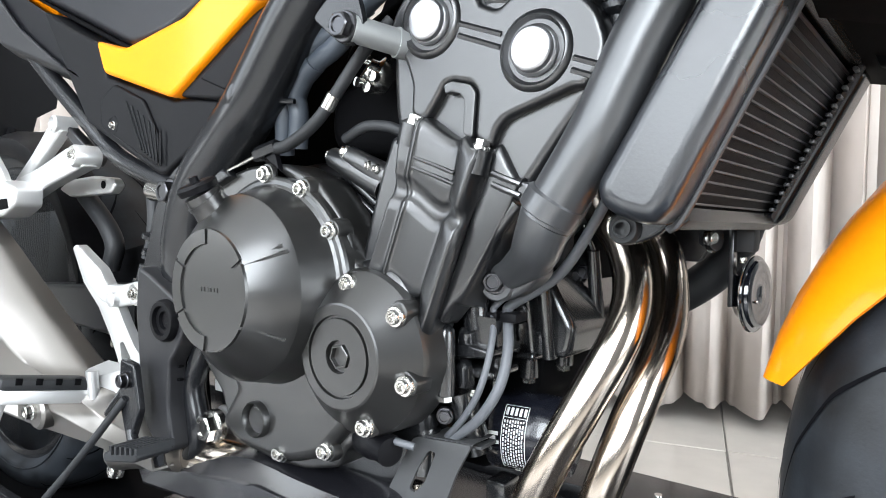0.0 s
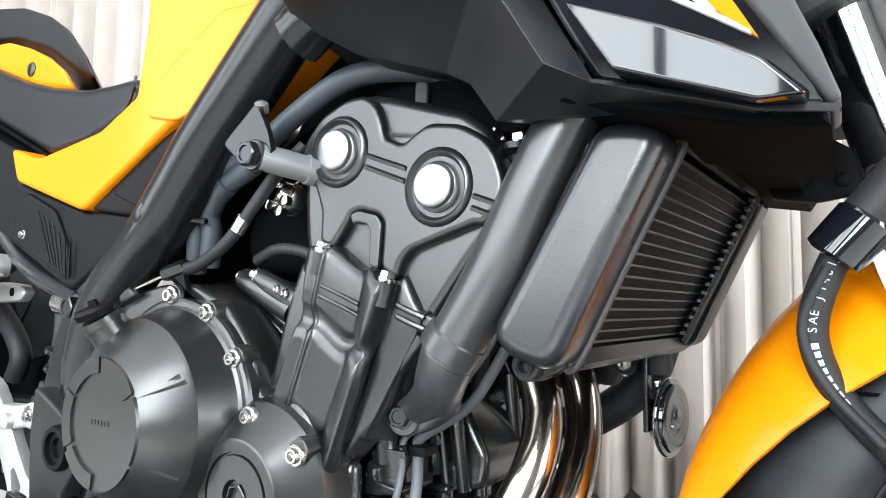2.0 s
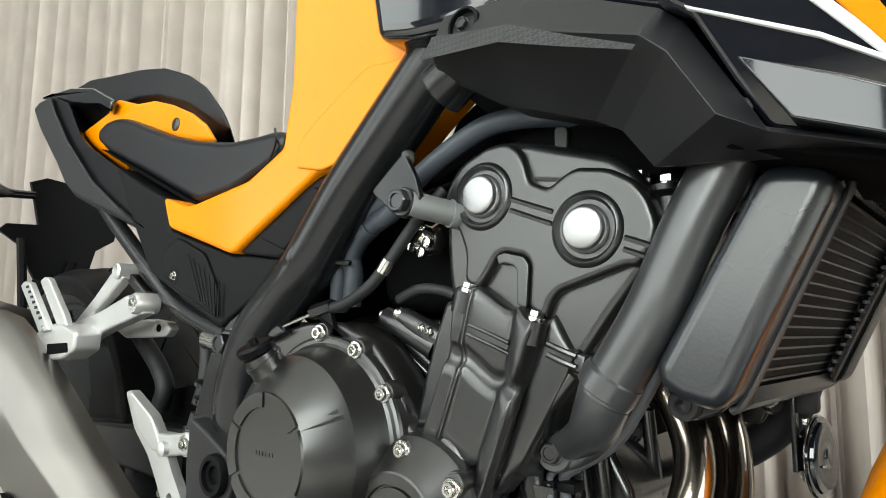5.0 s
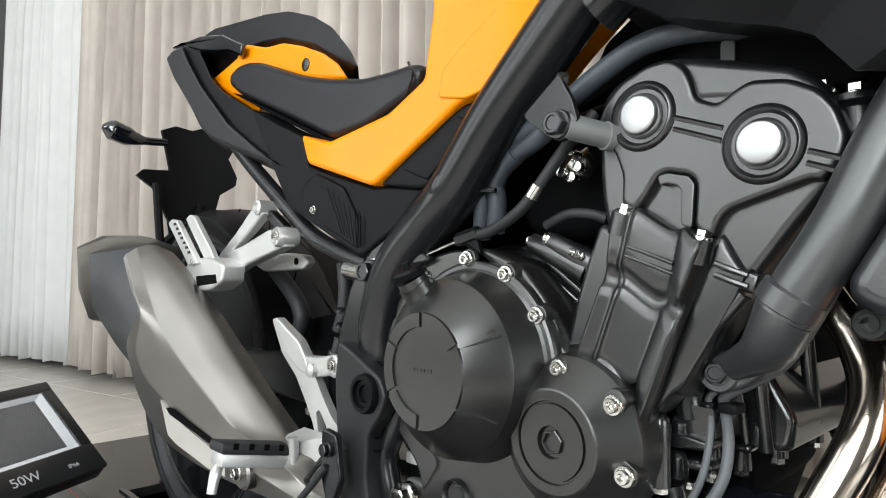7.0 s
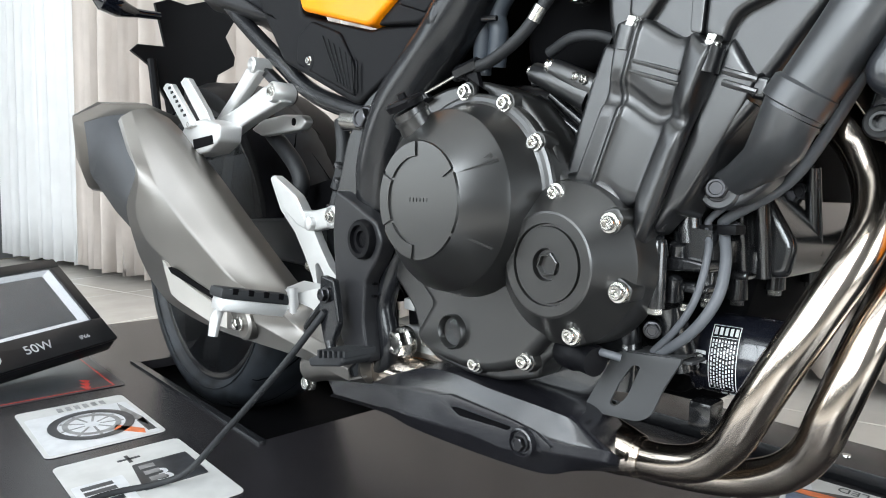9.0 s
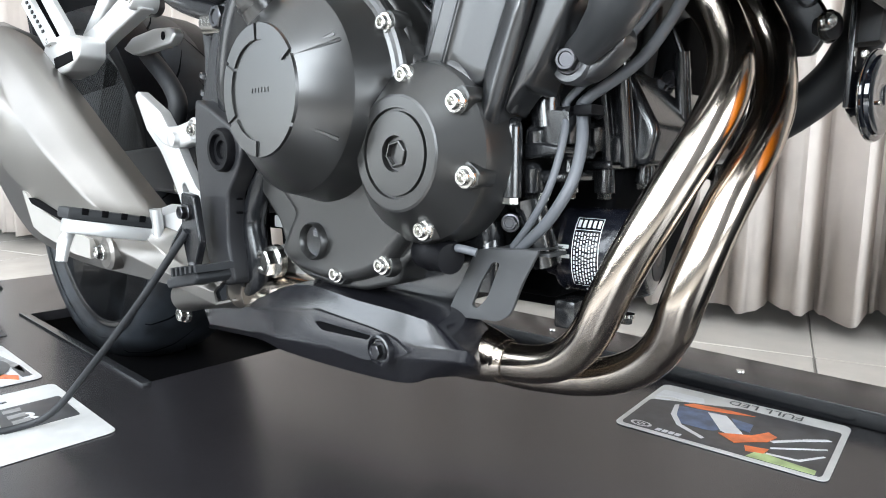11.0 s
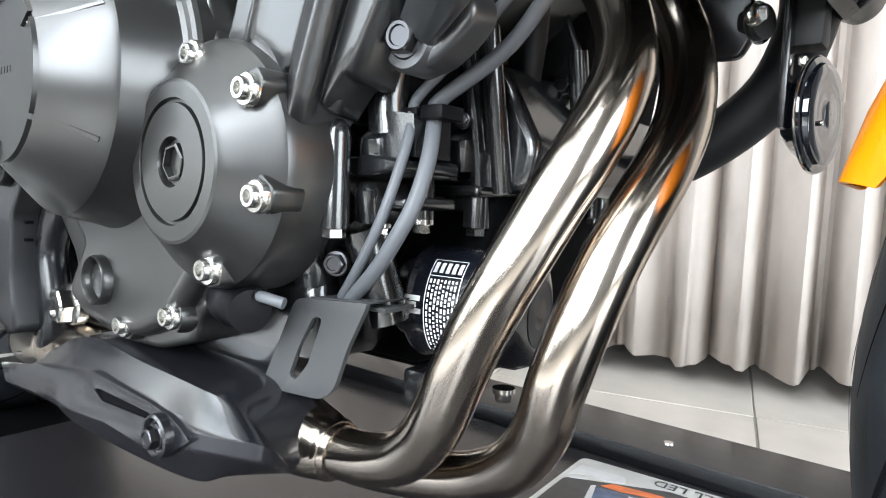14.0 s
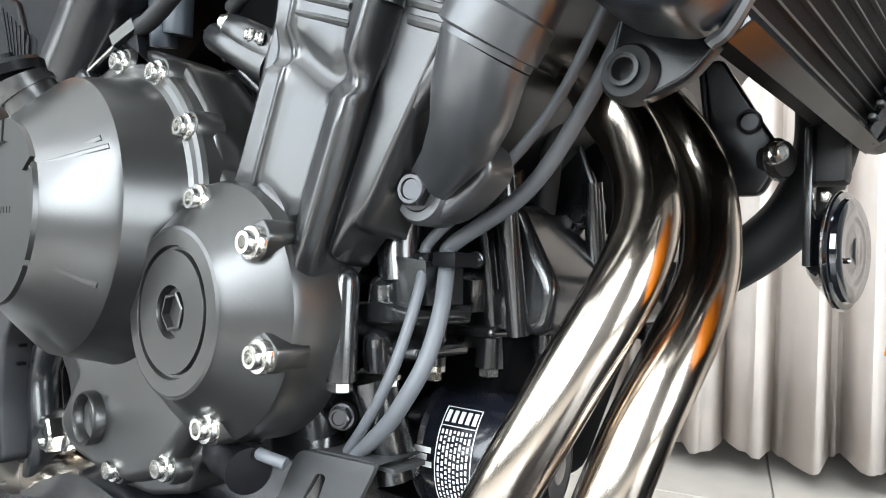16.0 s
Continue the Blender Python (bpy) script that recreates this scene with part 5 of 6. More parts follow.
bp("airbox_tab", prism([(0.098, 0.579), (0.109, 0.577), (0.108, 0.559), (0.103, 0.554), (0.098, 0.559)], -0.152, -0.149, .0008, r=.004), "plate_grey", "grey slotted tab")
# one more filler under the tank, near-black in place of shade
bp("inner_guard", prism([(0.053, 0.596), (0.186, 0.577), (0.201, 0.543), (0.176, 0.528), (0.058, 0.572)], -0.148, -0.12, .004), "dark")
fb = bp("coolant_filler", lathe(pose(.183, -.15, .503), [(-.02, .011), (.01, .012), (.014, .016), (.018, .016), (.0185, .001)], 24), "frame")
bolt(fb, (.183, -.152, .522), HEXBOLT, .75, (0, 0, 0))
bolt(fb, (.165, -.155, .527), HEXBOLT, .7, (0, 0, 0))
bp("hose_clamp", tube([(.205, -.16, .515), (.225, -.165, .513), (.24, -.168, .505)], .013, 14), "steel", "grey metal hose neck")
bp("starter_cover", prism([(-.24, .42), (-.12, .44), (-.02, .42), (-.02, .37), (-.06, .36), (-.24, .38)], -.13, .1, .01, r=.02), "engine")
for a, b in (((-.075, .432), (-.02, .43)), ((-.07, .418), (-.03, .385)), ((-.055, .42), (-.015, .385))):
    bp("cast_rib", rod((a[0], -.15, a[1]), (b[0], -.14, b[1]), .004), "casting", parent=case)

# two grey breather hoses down the front of the engine
g1 = bp("overflow_hose", tube([(.160, -.110, .43), (.140, -.118, .384), (.112, -.127, .348)] + [(0.083, -0.132, 0.322), (0.080, -0.134, 0.313), (0.085, -0.142, 0.299), (0.086, -0.152, 0.276), (0.081, -0.157, 0.255), (0.068, -0.156, 0.235), (0.050, -0.150, 0.217)], .0027, 12), "hose_grey", "slim grey overflow hose")
g2 = bp("breather_hose", tube([(.167, -.100, .425), (.148, -.108, .382), (.126, -.117, .345)] + [(0.090, -0.124, 0.320), (0.089, -0.127, 0.312), (0.097, -0.140, 0.290), (0.098, -0.150, 0.268), (0.091, -0.155, 0.250), (0.077, -0.154, 0.233), (0.053, -0.148, 0.215)], .0040, 14), "hose_grey", "grey breather hose")
bp("clip", box(0.073, 0.085, -0.137, -0.122, 0.309, 0.315, .0015), "plastic", parent=g1)
bp("clip", box(0.088, 0.102, -0.138, -0.12, 0.3085, 0.3155, .0015), "plastic", parent=g2)
bolt(BIKE, (.0858, -.1, .3126), HEXDARK, .42, (90, 0, 20), "clip_bolt")
bp("inner_hose", tube([(0.108, -0.064, 0.405), (0.101, -0.054, 0.364), (0.093, -0.049, 0.323), (0.09, -0.044, 0.282)], .0065, 12), "rubber")
bp("gusset", prism([(.092, .412), (.098, .396), (.115, .356), (.120, .345), (.113, .3355), (.102, .335), (.069, .326), (.080, .36)], -.026, -.018, .002, r=.005), "frame", "black triangular gusset plate")
bp("gusset_edge", rod((.094, -.027, .409), (.119, -.027, .347), .0022, 8), "frame")
bolt(BIKE, (.106, -.0265, .3415), HEXDARK, .6, (90, 0, 0), "gusset_bolt")
bp("cross_hose", tube([(0.044, 0.096, 0.292), (0.115, 0.091, 0.299), (0.155, 0.088, 0.314), (0.195, 0.084, 0.346), (0.214, 0.076, 0.384), (0.218, 0.066, 0.415)], .0175, 18), "rubber", "thick black coolant hose")

# horn on its bracket
hb = bp("horn_bracket", prism([(0.166, 0.428), (0.177, 0.429), (0.209, 0.373), (0.198, 0.353), (0.184, 0.353), (0.176, 0.36)], -0.004, 0.002, .002, r=.004), "frame", "black horn bracket")
for x0, x1, r, key in ((.200, .2045, .0100, "rubber"), (.2045, .2055, .0115, "steel"), (.2055, .2085, .0095, "rubber")):
    bp("washer", rod((x0, .004 - (x0 - .2) * .46, .372), (x1, .004 - (x1 - .2) * .46, .372), r, 20), key, parent=hb)
bp("bracket_ring", lathe(facing(0.192, -0.004, 0.392), [(0, .0065), (.002, .0065), (.0022, .005), (0.0005, .0045), (.0005, .001)], 20), "frame", parent=hb)
bp("bracket_edge", tube([(0.166, -0.0045, 0.428), (0.175, -0.0045, 0.362), (0.184, -0.0045, 0.353)], .002, 8), "frame", parent=hb)
bolt(hb, (0.206, -0.012, 0.373), HEXBOLT, .55, (0, 90, -25))
bp("spring_strap", box(0.216, 0.22, 0.008, 0.022, 0.3165, 0.3895, .001), "frame", parent=hb)
for z in (.352, .362):
    bp("terminal", box(.2215, .2255, .022, .032, z, z + .005, .0008), "steel", parent=hb)
bp("connector", box(0.214, 0.234, 0.018, 0.04, 0.361, 0.393, .004), "rubber", parent=hb)
hm = pose(0.227, 0.038, 0.326, 0, 90, -10) @ Matrix.Scale(.8, 4)
hn = bp("horn", lathe(hm, [(-.016, .012), (-.012, .022), (-.006, .029), (.0, .034), (.003, .040), (.005, .041), (.007, .040), (.008, .036), (.011, .035), (.013, .030), (.011, .022), (.013, .010), (.0135, .001)], 48), "gloss", "black disc horn with a bright rim")
bp("horn_rim", lathe(hm, [(.003, .0402), (.004, .0412), (.0052, .0412), (.006, .0402)], 48), "steel", parent=hn)
bp("horn_hub", lathe(hm, [(.011, .011), (.0125, .011), (.0135, .009), (.0135, .001)], 24), "gloss", parent=hn)
bolt(hn, tuple(hm @ Vector((0.007, -0.012, 0.011))), None, .3, (0, 90, -8))

# ---- bodywork ----
def swept(bm, y):
    """Sweeps the far side back from the near one at y."""
    bmesh.ops.transform(bm, matrix=Matrix(((1, -1.3, 0, 1.3 * y), (0, 1, 0, 0), (0, 0, 1, 0), (0, 0, 0, 1))), verts=bm.verts)
    return bm


def panel(pts, y0, y1, bevel=.004, r=.006):
    return prism(pts, y0, y1, bevel, r=r, seg=3)


sp = bp("side_panel", panel([(-0.551, 0.642), (-0.477, 0.607), (-0.41, 0.58), (-0.396, 0.541), (-0.259, 0.501), (-0.243, 0.502), (-0.178, 0.493), (-0.225, 0.454), (-0.278, 0.428), (-0.291, 0.429), (-0.44, 0.493), (-0.483, 0.548)], -0.19, -0.155), "plastic", "matt black side panel below the seat")
bp("panel_relief", panel([(-0.402, 0.517), (-0.372, 0.53), (-0.313, 0.507), (-0.285, 0.468), (-0.284, 0.435), (-0.403, 0.485)], -0.1935, -0.185, .003), "plastic", parent=sp)
for k in range(7):
    bp("groove", rod((-.345 + .011 * k, -.1938, .508 - .006 * k), (-.315 + .006 * k, -.1938, .455 - .003 * k), .0011, 6), "plastic", parent=sp)
bp("screw_seat", lathe(facing(-0.375, -0.19, 0.485), [(0, .011), (.0038, .011), (.0038, .0085), (.001, .0075), (.001, .001)], 24), "plastic", parent=sp)
bolt(sp, (-0.375, -0.1925, 0.485), None, .7)
bp("under_panel", panel([(-0.243, 0.502), (-0.153, 0.552), (-0.119, 0.565), (-0.072, 0.567), (-0.104, 0.534), (-0.14, 0.499), (-0.18, 0.492)], -0.196, -0.165), "plastic", parent=sp)
bp("under_step", panel([(-0.204, 0.514), (-0.124, 0.555), (-0.104, 0.544), (-0.165, 0.499)], -0.199, -0.19, .002, .003), "plastic", parent=sp)

op = bp("orange_panel", panel([(-0.393, 0.578), (-0.376, 0.54), (-0.253, 0.502), (-0.243, 0.502), (-0.167, 0.54), (-0.119, 0.565), (-0.07, 0.57), (-0.029, 0.606), (0.018, 0.641), (0.001, 0.662), (0.022, 0.699), (0.029, 0.797), (-0.157, 0.795), (-0.157, 0.659), (-0.168, 0.598), (-0.223, 0.574), (-0.329, 0.561), (-0.346, 0.563)], -0.203, -0.12, .005), "orange", "glossy orange side fairing")
bp("raised_flank", panel([(-0.108, 0.566), (-0.072, 0.572), (-0.033, 0.608), (0.007, 0.637), (-0.004, 0.648), (-0.025, 0.646), (-0.052, 0.649), (-0.116, 0.615), (-0.139, 0.599), (-0.145, 0.574)], -0.2052, -0.195, .002), "orange", parent=op)
# near-black strip along the fairing edge, the gap's shade put into colour
bp("gap_shade", panel([(-0.064, 0.566), (-0.023, 0.602), (0.022, 0.639), (0.027, 0.632), (-0.023, 0.59), (-0.059, 0.56)], -0.199, -0.19, .001, .001), "dark", parent=op)

st = bp("seat", prism([(-0.657, 0.702), (-0.656, 0.719), (-0.633, 0.727), (-0.601, 0.726), (-0.566, 0.718), (-0.519, 0.700), (-0.444, 0.671), (-0.378, 0.652), (-0.308, 0.637), (-0.256, 0.634), (-0.228, 0.634), (-0.211, 0.631), (-0.202, 0.622), (-0.207, 0.606), (-0.227, 0.596), (-0.296, 0.577), (-0.364, 0.572), (-0.386, 0.580), (-0.486, 0.623), (-0.622, 0.680)], -0.176, 0.10, .018, r=.012, seg=6), "seat", "black vinyl rider seat with a stitched seam")
bp("seat_base", prism([(-0.649, 0.689), (-0.630, 0.683), (-0.493, 0.625), (-0.392, 0.582), (-0.370, 0.574), (-0.301, 0.579), (-0.232, 0.598), (-0.228, 0.592), (-0.296, 0.572), (-0.367, 0.567), (-0.395, 0.577), (-0.496, 0.620)], -0.172, 0.09, .002), "dark", parent=st)
bp("seam", tube([(-0.243, -0.158, 0.643), (-0.212, -0.179, 0.617), (-0.222, -0.179, 0.597)], .0016, 6), "seat", parent=st)
tl = bp("tail_cowl", swept(prism([(-0.756, 0.737), (-0.697, 0.747), (-0.653, 0.754), (-0.633, 0.768), (-0.567, 0.746), (-0.518, 0.740), (-0.465, 0.722), (-0.413, 0.699), (-0.377, 0.676), (-0.353, 0.649), (-0.428, 0.663), (-0.549, 0.702), (-0.561, 0.666), (-0.584, 0.649), (-0.706, 0.705)], -0.160, -.03, .008, r=.008, seg=4), -.160), "orange", "orange tail cowl with a key lock")
bp("seat_lock", lathe(facing(-0.454, -0.157, 0.690), [(0, .009), (.004, .009), (.005, .0075), (.005, .001)], 24), "steel_dark", "dark key lock", parent=tl)
pil = bp("pillion_seat", swept(prism([(-0.907, 0.858), (-0.841, 0.861), (-0.768, 0.849), (-0.650, 0.831), (-0.574, 0.814), (-0.503, 0.785), (-0.454, 0.755), (-0.409, 0.711), (-0.388, 0.681), (-0.401, 0.682), (-0.432, 0.698), (-0.502, 0.740), (-0.586, 0.771), (-0.653, 0.783), (-0.717, 0.786), (-0.859, 0.832)], -0.120, 0.0, .008, r=.010, seg=4), -.120), "seat", "raised black pillion seat hump")
tf = bp("tail_fairing", swept(prism([(-0.833, 0.810), (-0.756, 0.781), (-0.699, 0.717), (-0.657, 0.690), (-0.542, 0.635), (-0.515, 0.603), (-0.465, 0.546), (-0.554, 0.588), (-0.642, 0.636), (-0.749, 0.716), (-0.802, 0.766)], -0.182, -.10, .003, r=.004, seg=3), -.182), "tail_black", "black tail fairing with a grey blade")
bp("fairing_blade", swept(prism([(-0.885, 0.797), (-0.858, 0.804), (-0.813, 0.802), (-0.777, 0.762), (-0.725, 0.712), (-0.625, 0.635), (-0.538, 0.587), (-0.454, 0.546), (-0.471, 0.550), (-0.572, 0.583), (-0.684, 0.620), (-0.727, 0.647), (-0.765, 0.684), (-0.849, 0.756)], -0.190, -.15, .005, r=.006, seg=4), -.190), "shroud", "grey-black lower blade", parent=tf)
bp("cowl_top", swept(prism([(-0.897, 0.822), (-0.839, 0.821), (-0.771, 0.814), (-0.684, 0.793), (-0.602, 0.754), (-0.616, 0.740), (-0.663, 0.761), (-0.770, 0.783), (-0.849, 0.811)], -0.176, -.06, .008, r=.008, seg=4), -.176), "gloss", "glossy black tail top", parent=tf)

# tank shroud in folded facets
R = [(0.051, -0.244, 0.621), (0.123, -0.256, 0.609), (0.207, -0.258, 0.58), (0.221, -0.258, 0.567), (0.243, -0.256, 0.53), (0.265, -0.252, 0.518), (0.333, -0.248, 0.496), (0.359, -0.242, 0.493)]
U = [(0.06, -0.238, 0.645), (0.131, -0.238, 0.64), (0.211, -0.238, 0.602), (0.225, -0.24, 0.589), (0.245, -0.242, 0.554), (0.262, -0.244, 0.523), (0.332, -0.244, 0.501), (0.36, -0.24, 0.497)]
D = [(0.033, -0.211, 0.617), (0.086, -0.206, 0.584), (0.155, -0.201, 0.559), (0.174, -0.204, 0.548), (0.196, -0.212, 0.52), (0.243, -0.211, 0.517), (0.323, -0.211, 0.505), (0.354, -0.216, 0.5)]
I = [(0.042, -0.146, 0.597), (0.086, -0.136, 0.587), (0.155, -0.136, 0.568), (0.18, -0.136, 0.558), (0.21, -0.136, 0.534), (0.243, -0.136, 0.529), (0.319, -0.136, 0.52), (0.344, -0.146, 0.515)]
bm = loft([U, R, D, I], False, False)
bmesh.ops.recalc_face_normals(bm, faces=bm.faces)
bmesh.ops.solidify(bm, geom=bm.faces[:], thickness=.004)
shr = bp("tank_shroud", bevelled(bm, .013, 5, 10), "shroud", "matt black faceted tank shroud with a woven carbon patch", smooth=30)
PU, PR = [U[0], (0.096, -0.238, 0.642), U[1], (0.172, -0.238, 0.621), U[2]], [R[0], (0.087, -0.25, 0.615), R[1], (0.165, -0.257, 0.594), R[2]]
for k in range(4):
    rows = []
    for u, w in ((k, .72 - .13 * k), (k + 1, .72 - .13 * (k + 1))):
        a, c = Vector(PU[u]), Vector(PR[u])
        rows.append([a.lerp(c, 1 - w * .98) + Vector((-0.001, -0.0078, -0.011)), a.lerp(c, .985) + Vector((-0.001, -0.0078, -0.011))])
    bp("carbon_patch", loft(rows, False, False), "carbon", "woven carbon-look patch", parent=shr)
bp("screw_well", lathe(pose(0.082, -0.242, 0.629, 84, 0, 0), [(0, .0125), (.0045, .0125), (.005, .0105), (.001, .0095), (.001, .001)], 26), "plastic", parent=shr)
bolt(shr, (0.082, -0.2445, 0.629), HEXDARK, .5, (84, 0, 0))

def leaned(bm):
    """The tank's flank overhangs: it leans out towards its top."""
    bmesh.ops.transform(bm, matrix=Matrix(((1, 0, 0, 0), (0, 1, -.30, .30 * .55), (0, 0, 1, 0), (0, 0, 0, 1))), verts=bm.verts)
    return bm


tk = bp("fuel_tank", prism([(-0.015, 0.651), (0.023, 0.641), (0.062, 0.637), (0.131, 0.636), (0.211, 0.599), (0.249, 0.6), (0.288, 0.62), (0.317, 0.698), (0.278, 0.794), (-0.042, 0.789)], -0.234, 0.194, .012, r=.01), "gloss", "glossy fuel tank in black and orange")
bp("tank_side", leaned(panel([(0.213, 0.6), (0.233, 0.584), (0.248, 0.552), (0.262, 0.523), (0.332, 0.501), (0.357, 0.498), (0.331, 0.568), (0.308, 0.64), (0.239, 0.658)], -0.246, -0.206, .003, .004)), "gloss", "gloss black tank side panel", parent=tk)
bp("mirror_facet", panel([(0.253, 0.557), (0.296, 0.537), (0.318, 0.525), (0.334, 0.515), (0.349, 0.498), (0.332, 0.498), (0.305, 0.509), (0.275, 0.521)], -0.2560, -0.235, .0015, .002), "gloss", parent=tk)
bp("white_line", leaned(panel([(0.231, 0.588), (0.232, 0.586), (0.287, 0.558), (0.329, 0.53), (0.33, 0.532), (0.288, 0.56)], -0.2485, -0.242, .0008, .0005)), "white", parent=tk)
bp("white_stripe", leaned(panel([(0.26, 0.604), (0.27, 0.601), (0.32, 0.54), (0.311, 0.544)], -0.2482, -0.242, .0008, .0005)), "white", parent=tk)
bp("orange_stripe", leaned(panel([(0.272, 0.604), (0.29, 0.604), (0.332, 0.528), (0.316, 0.542)], -0.2485, -0.242, .0008, .0005)), "orange", "orange tank stripe", parent=tk)
bp("grey_bezel", leaned(panel([(0.29, 0.603), (0.318, 0.604), (0.353, 0.521), (0.36, 0.501), (0.356, 0.498)], -0.2505, -0.206, .004, .002)), "plate_grey", "satin grey shroud edge", parent=tk)
bp("date_mark", box(0.343, 0.347, -0.2102, -0.206, 0.5855, 0.6105), "plate_grey", parent=tk)

# under-shroud flap ahead of the radiator
fl = bp("flap", prism([(0.291, 0.561), (0.353, 0.545), (0.369, 0.533), (0.376, 0.502), (0.343, 0.497), (0.313, 0.501)], 0.024, 0.03, .0015, r=.004), "plastic", "black plastic flap with a push pin")
bp("push_pin", lathe(facing(0.359, 0.025, 0.513), [(0, .006), (.002, .0055), (.003, .003), (.003, .001)], 20), "plastic", parent=fl)
# closing blocks under the nose, coloured as deep shade
bp("nose_underside", prism([(0.239, 0.521), (0.328, 0.495), (0.356, 0.492), (0.343, 0.527), (0.258, 0.546)], -0.228, -0.106, .003), "dark", parent=tk)
bp("inner_shroud", prism([(0.229, 0.549), (0.299, 0.545), (0.344, 0.521), (0.334, 0.506), (0.299, 0.512), (0.239, 0.525)], -0.166, 0.144, .004), "dark")

# ---- wheels ----
def wheel(name, m, R, w, label, blocks, spokes):
    W = empty(name, "", "")
    W.parent = BIKE
    W.matrix_basis = m
    prof = [(-w * .80, R - .066), (-w * .93, R - .060), (-w, R - .046), (-w * .99, R - .034), (-w * .88, R - .020), (-w * .62, R - .008), (-w * .3, R - .0015), (0, R), (w * .3, R - .0015), (w * .62, R - .008), (w * .88, R - .020), (w * .99, R - .034), (w, R - .046), (w * .93, R - .060), (w * .80, R - .066)]
    ty = part("tyre", lathe(pose(0, 0, 0, 90, 0, 0), prof, 120), M["tyre"], W, "black road tyre with slanted grooves", 40)
    for sd in (-1, 1):
        part("sidewall_bead", tube([((R - .052) * math.cos(2 * math.pi * q / 60), sd * w * .985, (R - .052) * math.sin(2 * math.pi * q / 60)) for q in range(61)], .0012, 6, 1), M["tyre"], W)
    rim = [(-w * .80, R - .064), (-w * .84, R - .070), (-w * .82, R - .078), (-w * .70, R - .082), (-w * .62, R - .092), (-w * .40, R - .110), (w * .40, R - .110), (w * .62, R - .092), (w * .70, R - .082), (w * .82, R - .078), (w * .84, R - .070), (w * .80, R - .064)]
    part("rim", lathe(pose(0, 0, 0, 90, 0, 0), rim, 96), M["rim"], W, "gloss black cast rim", 30)
    for q in range(spokes):
        a = 2 * math.pi * (q + .3) / spokes
        d, s = Vector((math.cos(a), 0, math.sin(a))), Vector((-math.sin(a), 0, math.cos(a)))
        ringset = [[d * r0 + s * sx * wd + Vector((0, sy * th, 0)) for sx, sy in ((-1, -1), (1, -1), (1, 1), (-1, 1))] for r0, wd, th in ((.03, .016, .022), (.1, .011, .014), (R - .104, .013, .016))]
        part("spoke", bevelled(loft(ringset), .003), M["rim"], W)
    part("hub", lathe(pose(0, 0, 0, 90, 0, 0), [(-.05, .03), (-.045, .042), (.045, .042), (.05, .03)], 32), M["rim"], W)
    # tread grooves as slanted near-black strips on the tread; colour stands for shade
    def on(a, u):
        """A point of the tread: angle round, share of the half width."""
        k = abs(u)
        r = R - .005 * k if k < .3 else R - .0015 - .0065 * (k - .3) / .32 if k < .62 else R - .008 - .012 * (k - .62) / .26 if k < .88 else R - .020 - .014 * (k - .88) / .11
        return Vector((r * math.cos(a), u * w, r * math.sin(a)))

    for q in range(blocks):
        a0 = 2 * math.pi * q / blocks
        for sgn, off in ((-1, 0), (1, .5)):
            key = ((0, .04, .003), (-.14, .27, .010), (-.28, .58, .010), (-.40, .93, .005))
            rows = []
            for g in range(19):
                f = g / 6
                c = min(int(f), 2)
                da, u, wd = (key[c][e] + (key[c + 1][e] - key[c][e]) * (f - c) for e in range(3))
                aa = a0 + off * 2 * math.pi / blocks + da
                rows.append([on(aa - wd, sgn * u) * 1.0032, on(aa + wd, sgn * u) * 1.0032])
            part("groove_shade", loft(rows, False, False), M["groove"], W, "", 0)
    return W, ty


rw, rt = wheel("rear_wheel", pose(-.891, -.035, .222), .312, .080, "", 16, 5)
fw, ft = wheel("front_wheel", pose(.557, .006, .200, 0, 0, 17), .298, .060, "", 22, 6)

# swingarm, hugger, number plate holder
sa = bp("swingarm", prism([(-0.309, 0.296), (-0.462, 0.3), (-0.845, 0.277), (-0.867, 0.261), (-0.848, 0.241), (-0.465, 0.229), (-0.312, 0.215)], -0.135, -0.1, .006, r=.015), "engine", "black box-section swingarm")
bp("swingarm", prism([(-0.308, 0.289), (-0.839, 0.27), (-0.86, 0.254), (-0.84, 0.234), (-0.31, 0.208)], 0.1, 0.135, .006, r=.015), "engine")
hgm = bp("rear_hugger", loft([[(-.886 + .297 * math.cos(w), y - .03, .235 + .297 * math.sin(w) - k) for y, k in ((-.10, .045), (-.098, .018), (-.07, .004), (0, 0), (.07, .004), (.098, .018), (.10, .045))] for w in (radians(12 + 7 * q) for q in range(13))], False, False), "plastic", "black rear wheel hugger")
hgm.modifiers.new("skin", "SOLIDIFY").thickness = .003
bp("chain_guard", prism([(-0.328, 0.325), (-0.459, 0.355), (-0.572, 0.334), (-0.616, 0.293), (-0.513, 0.283), (-0.35, 0.285)], -0.1, -0.085, .004), "dark")
# filler ahead of the rear wheel; near-black colour stands for shade there
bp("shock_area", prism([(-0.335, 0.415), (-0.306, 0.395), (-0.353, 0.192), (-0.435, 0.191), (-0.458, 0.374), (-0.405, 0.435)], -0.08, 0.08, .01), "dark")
pb = bp("plate_holder", prism([(.156, .625), (.143, .639), (.087, .643), (.097, .689), (.107, .729), (.078, .742), (.041, .738), (.003, .753), (-.063, .768), (-.077, .745), (-.045, .686), (-.067, .645), (-.064, .625), (-.027, .600), (-.015, .553), (.029, .523), (.078, .517), (.097, .551), (.121, .601)], -.006, .006, .0015), "plastic", "black number plate holder")
pb.matrix_basis = pose(-1.129, 0, -.011, 0, 0, -90)
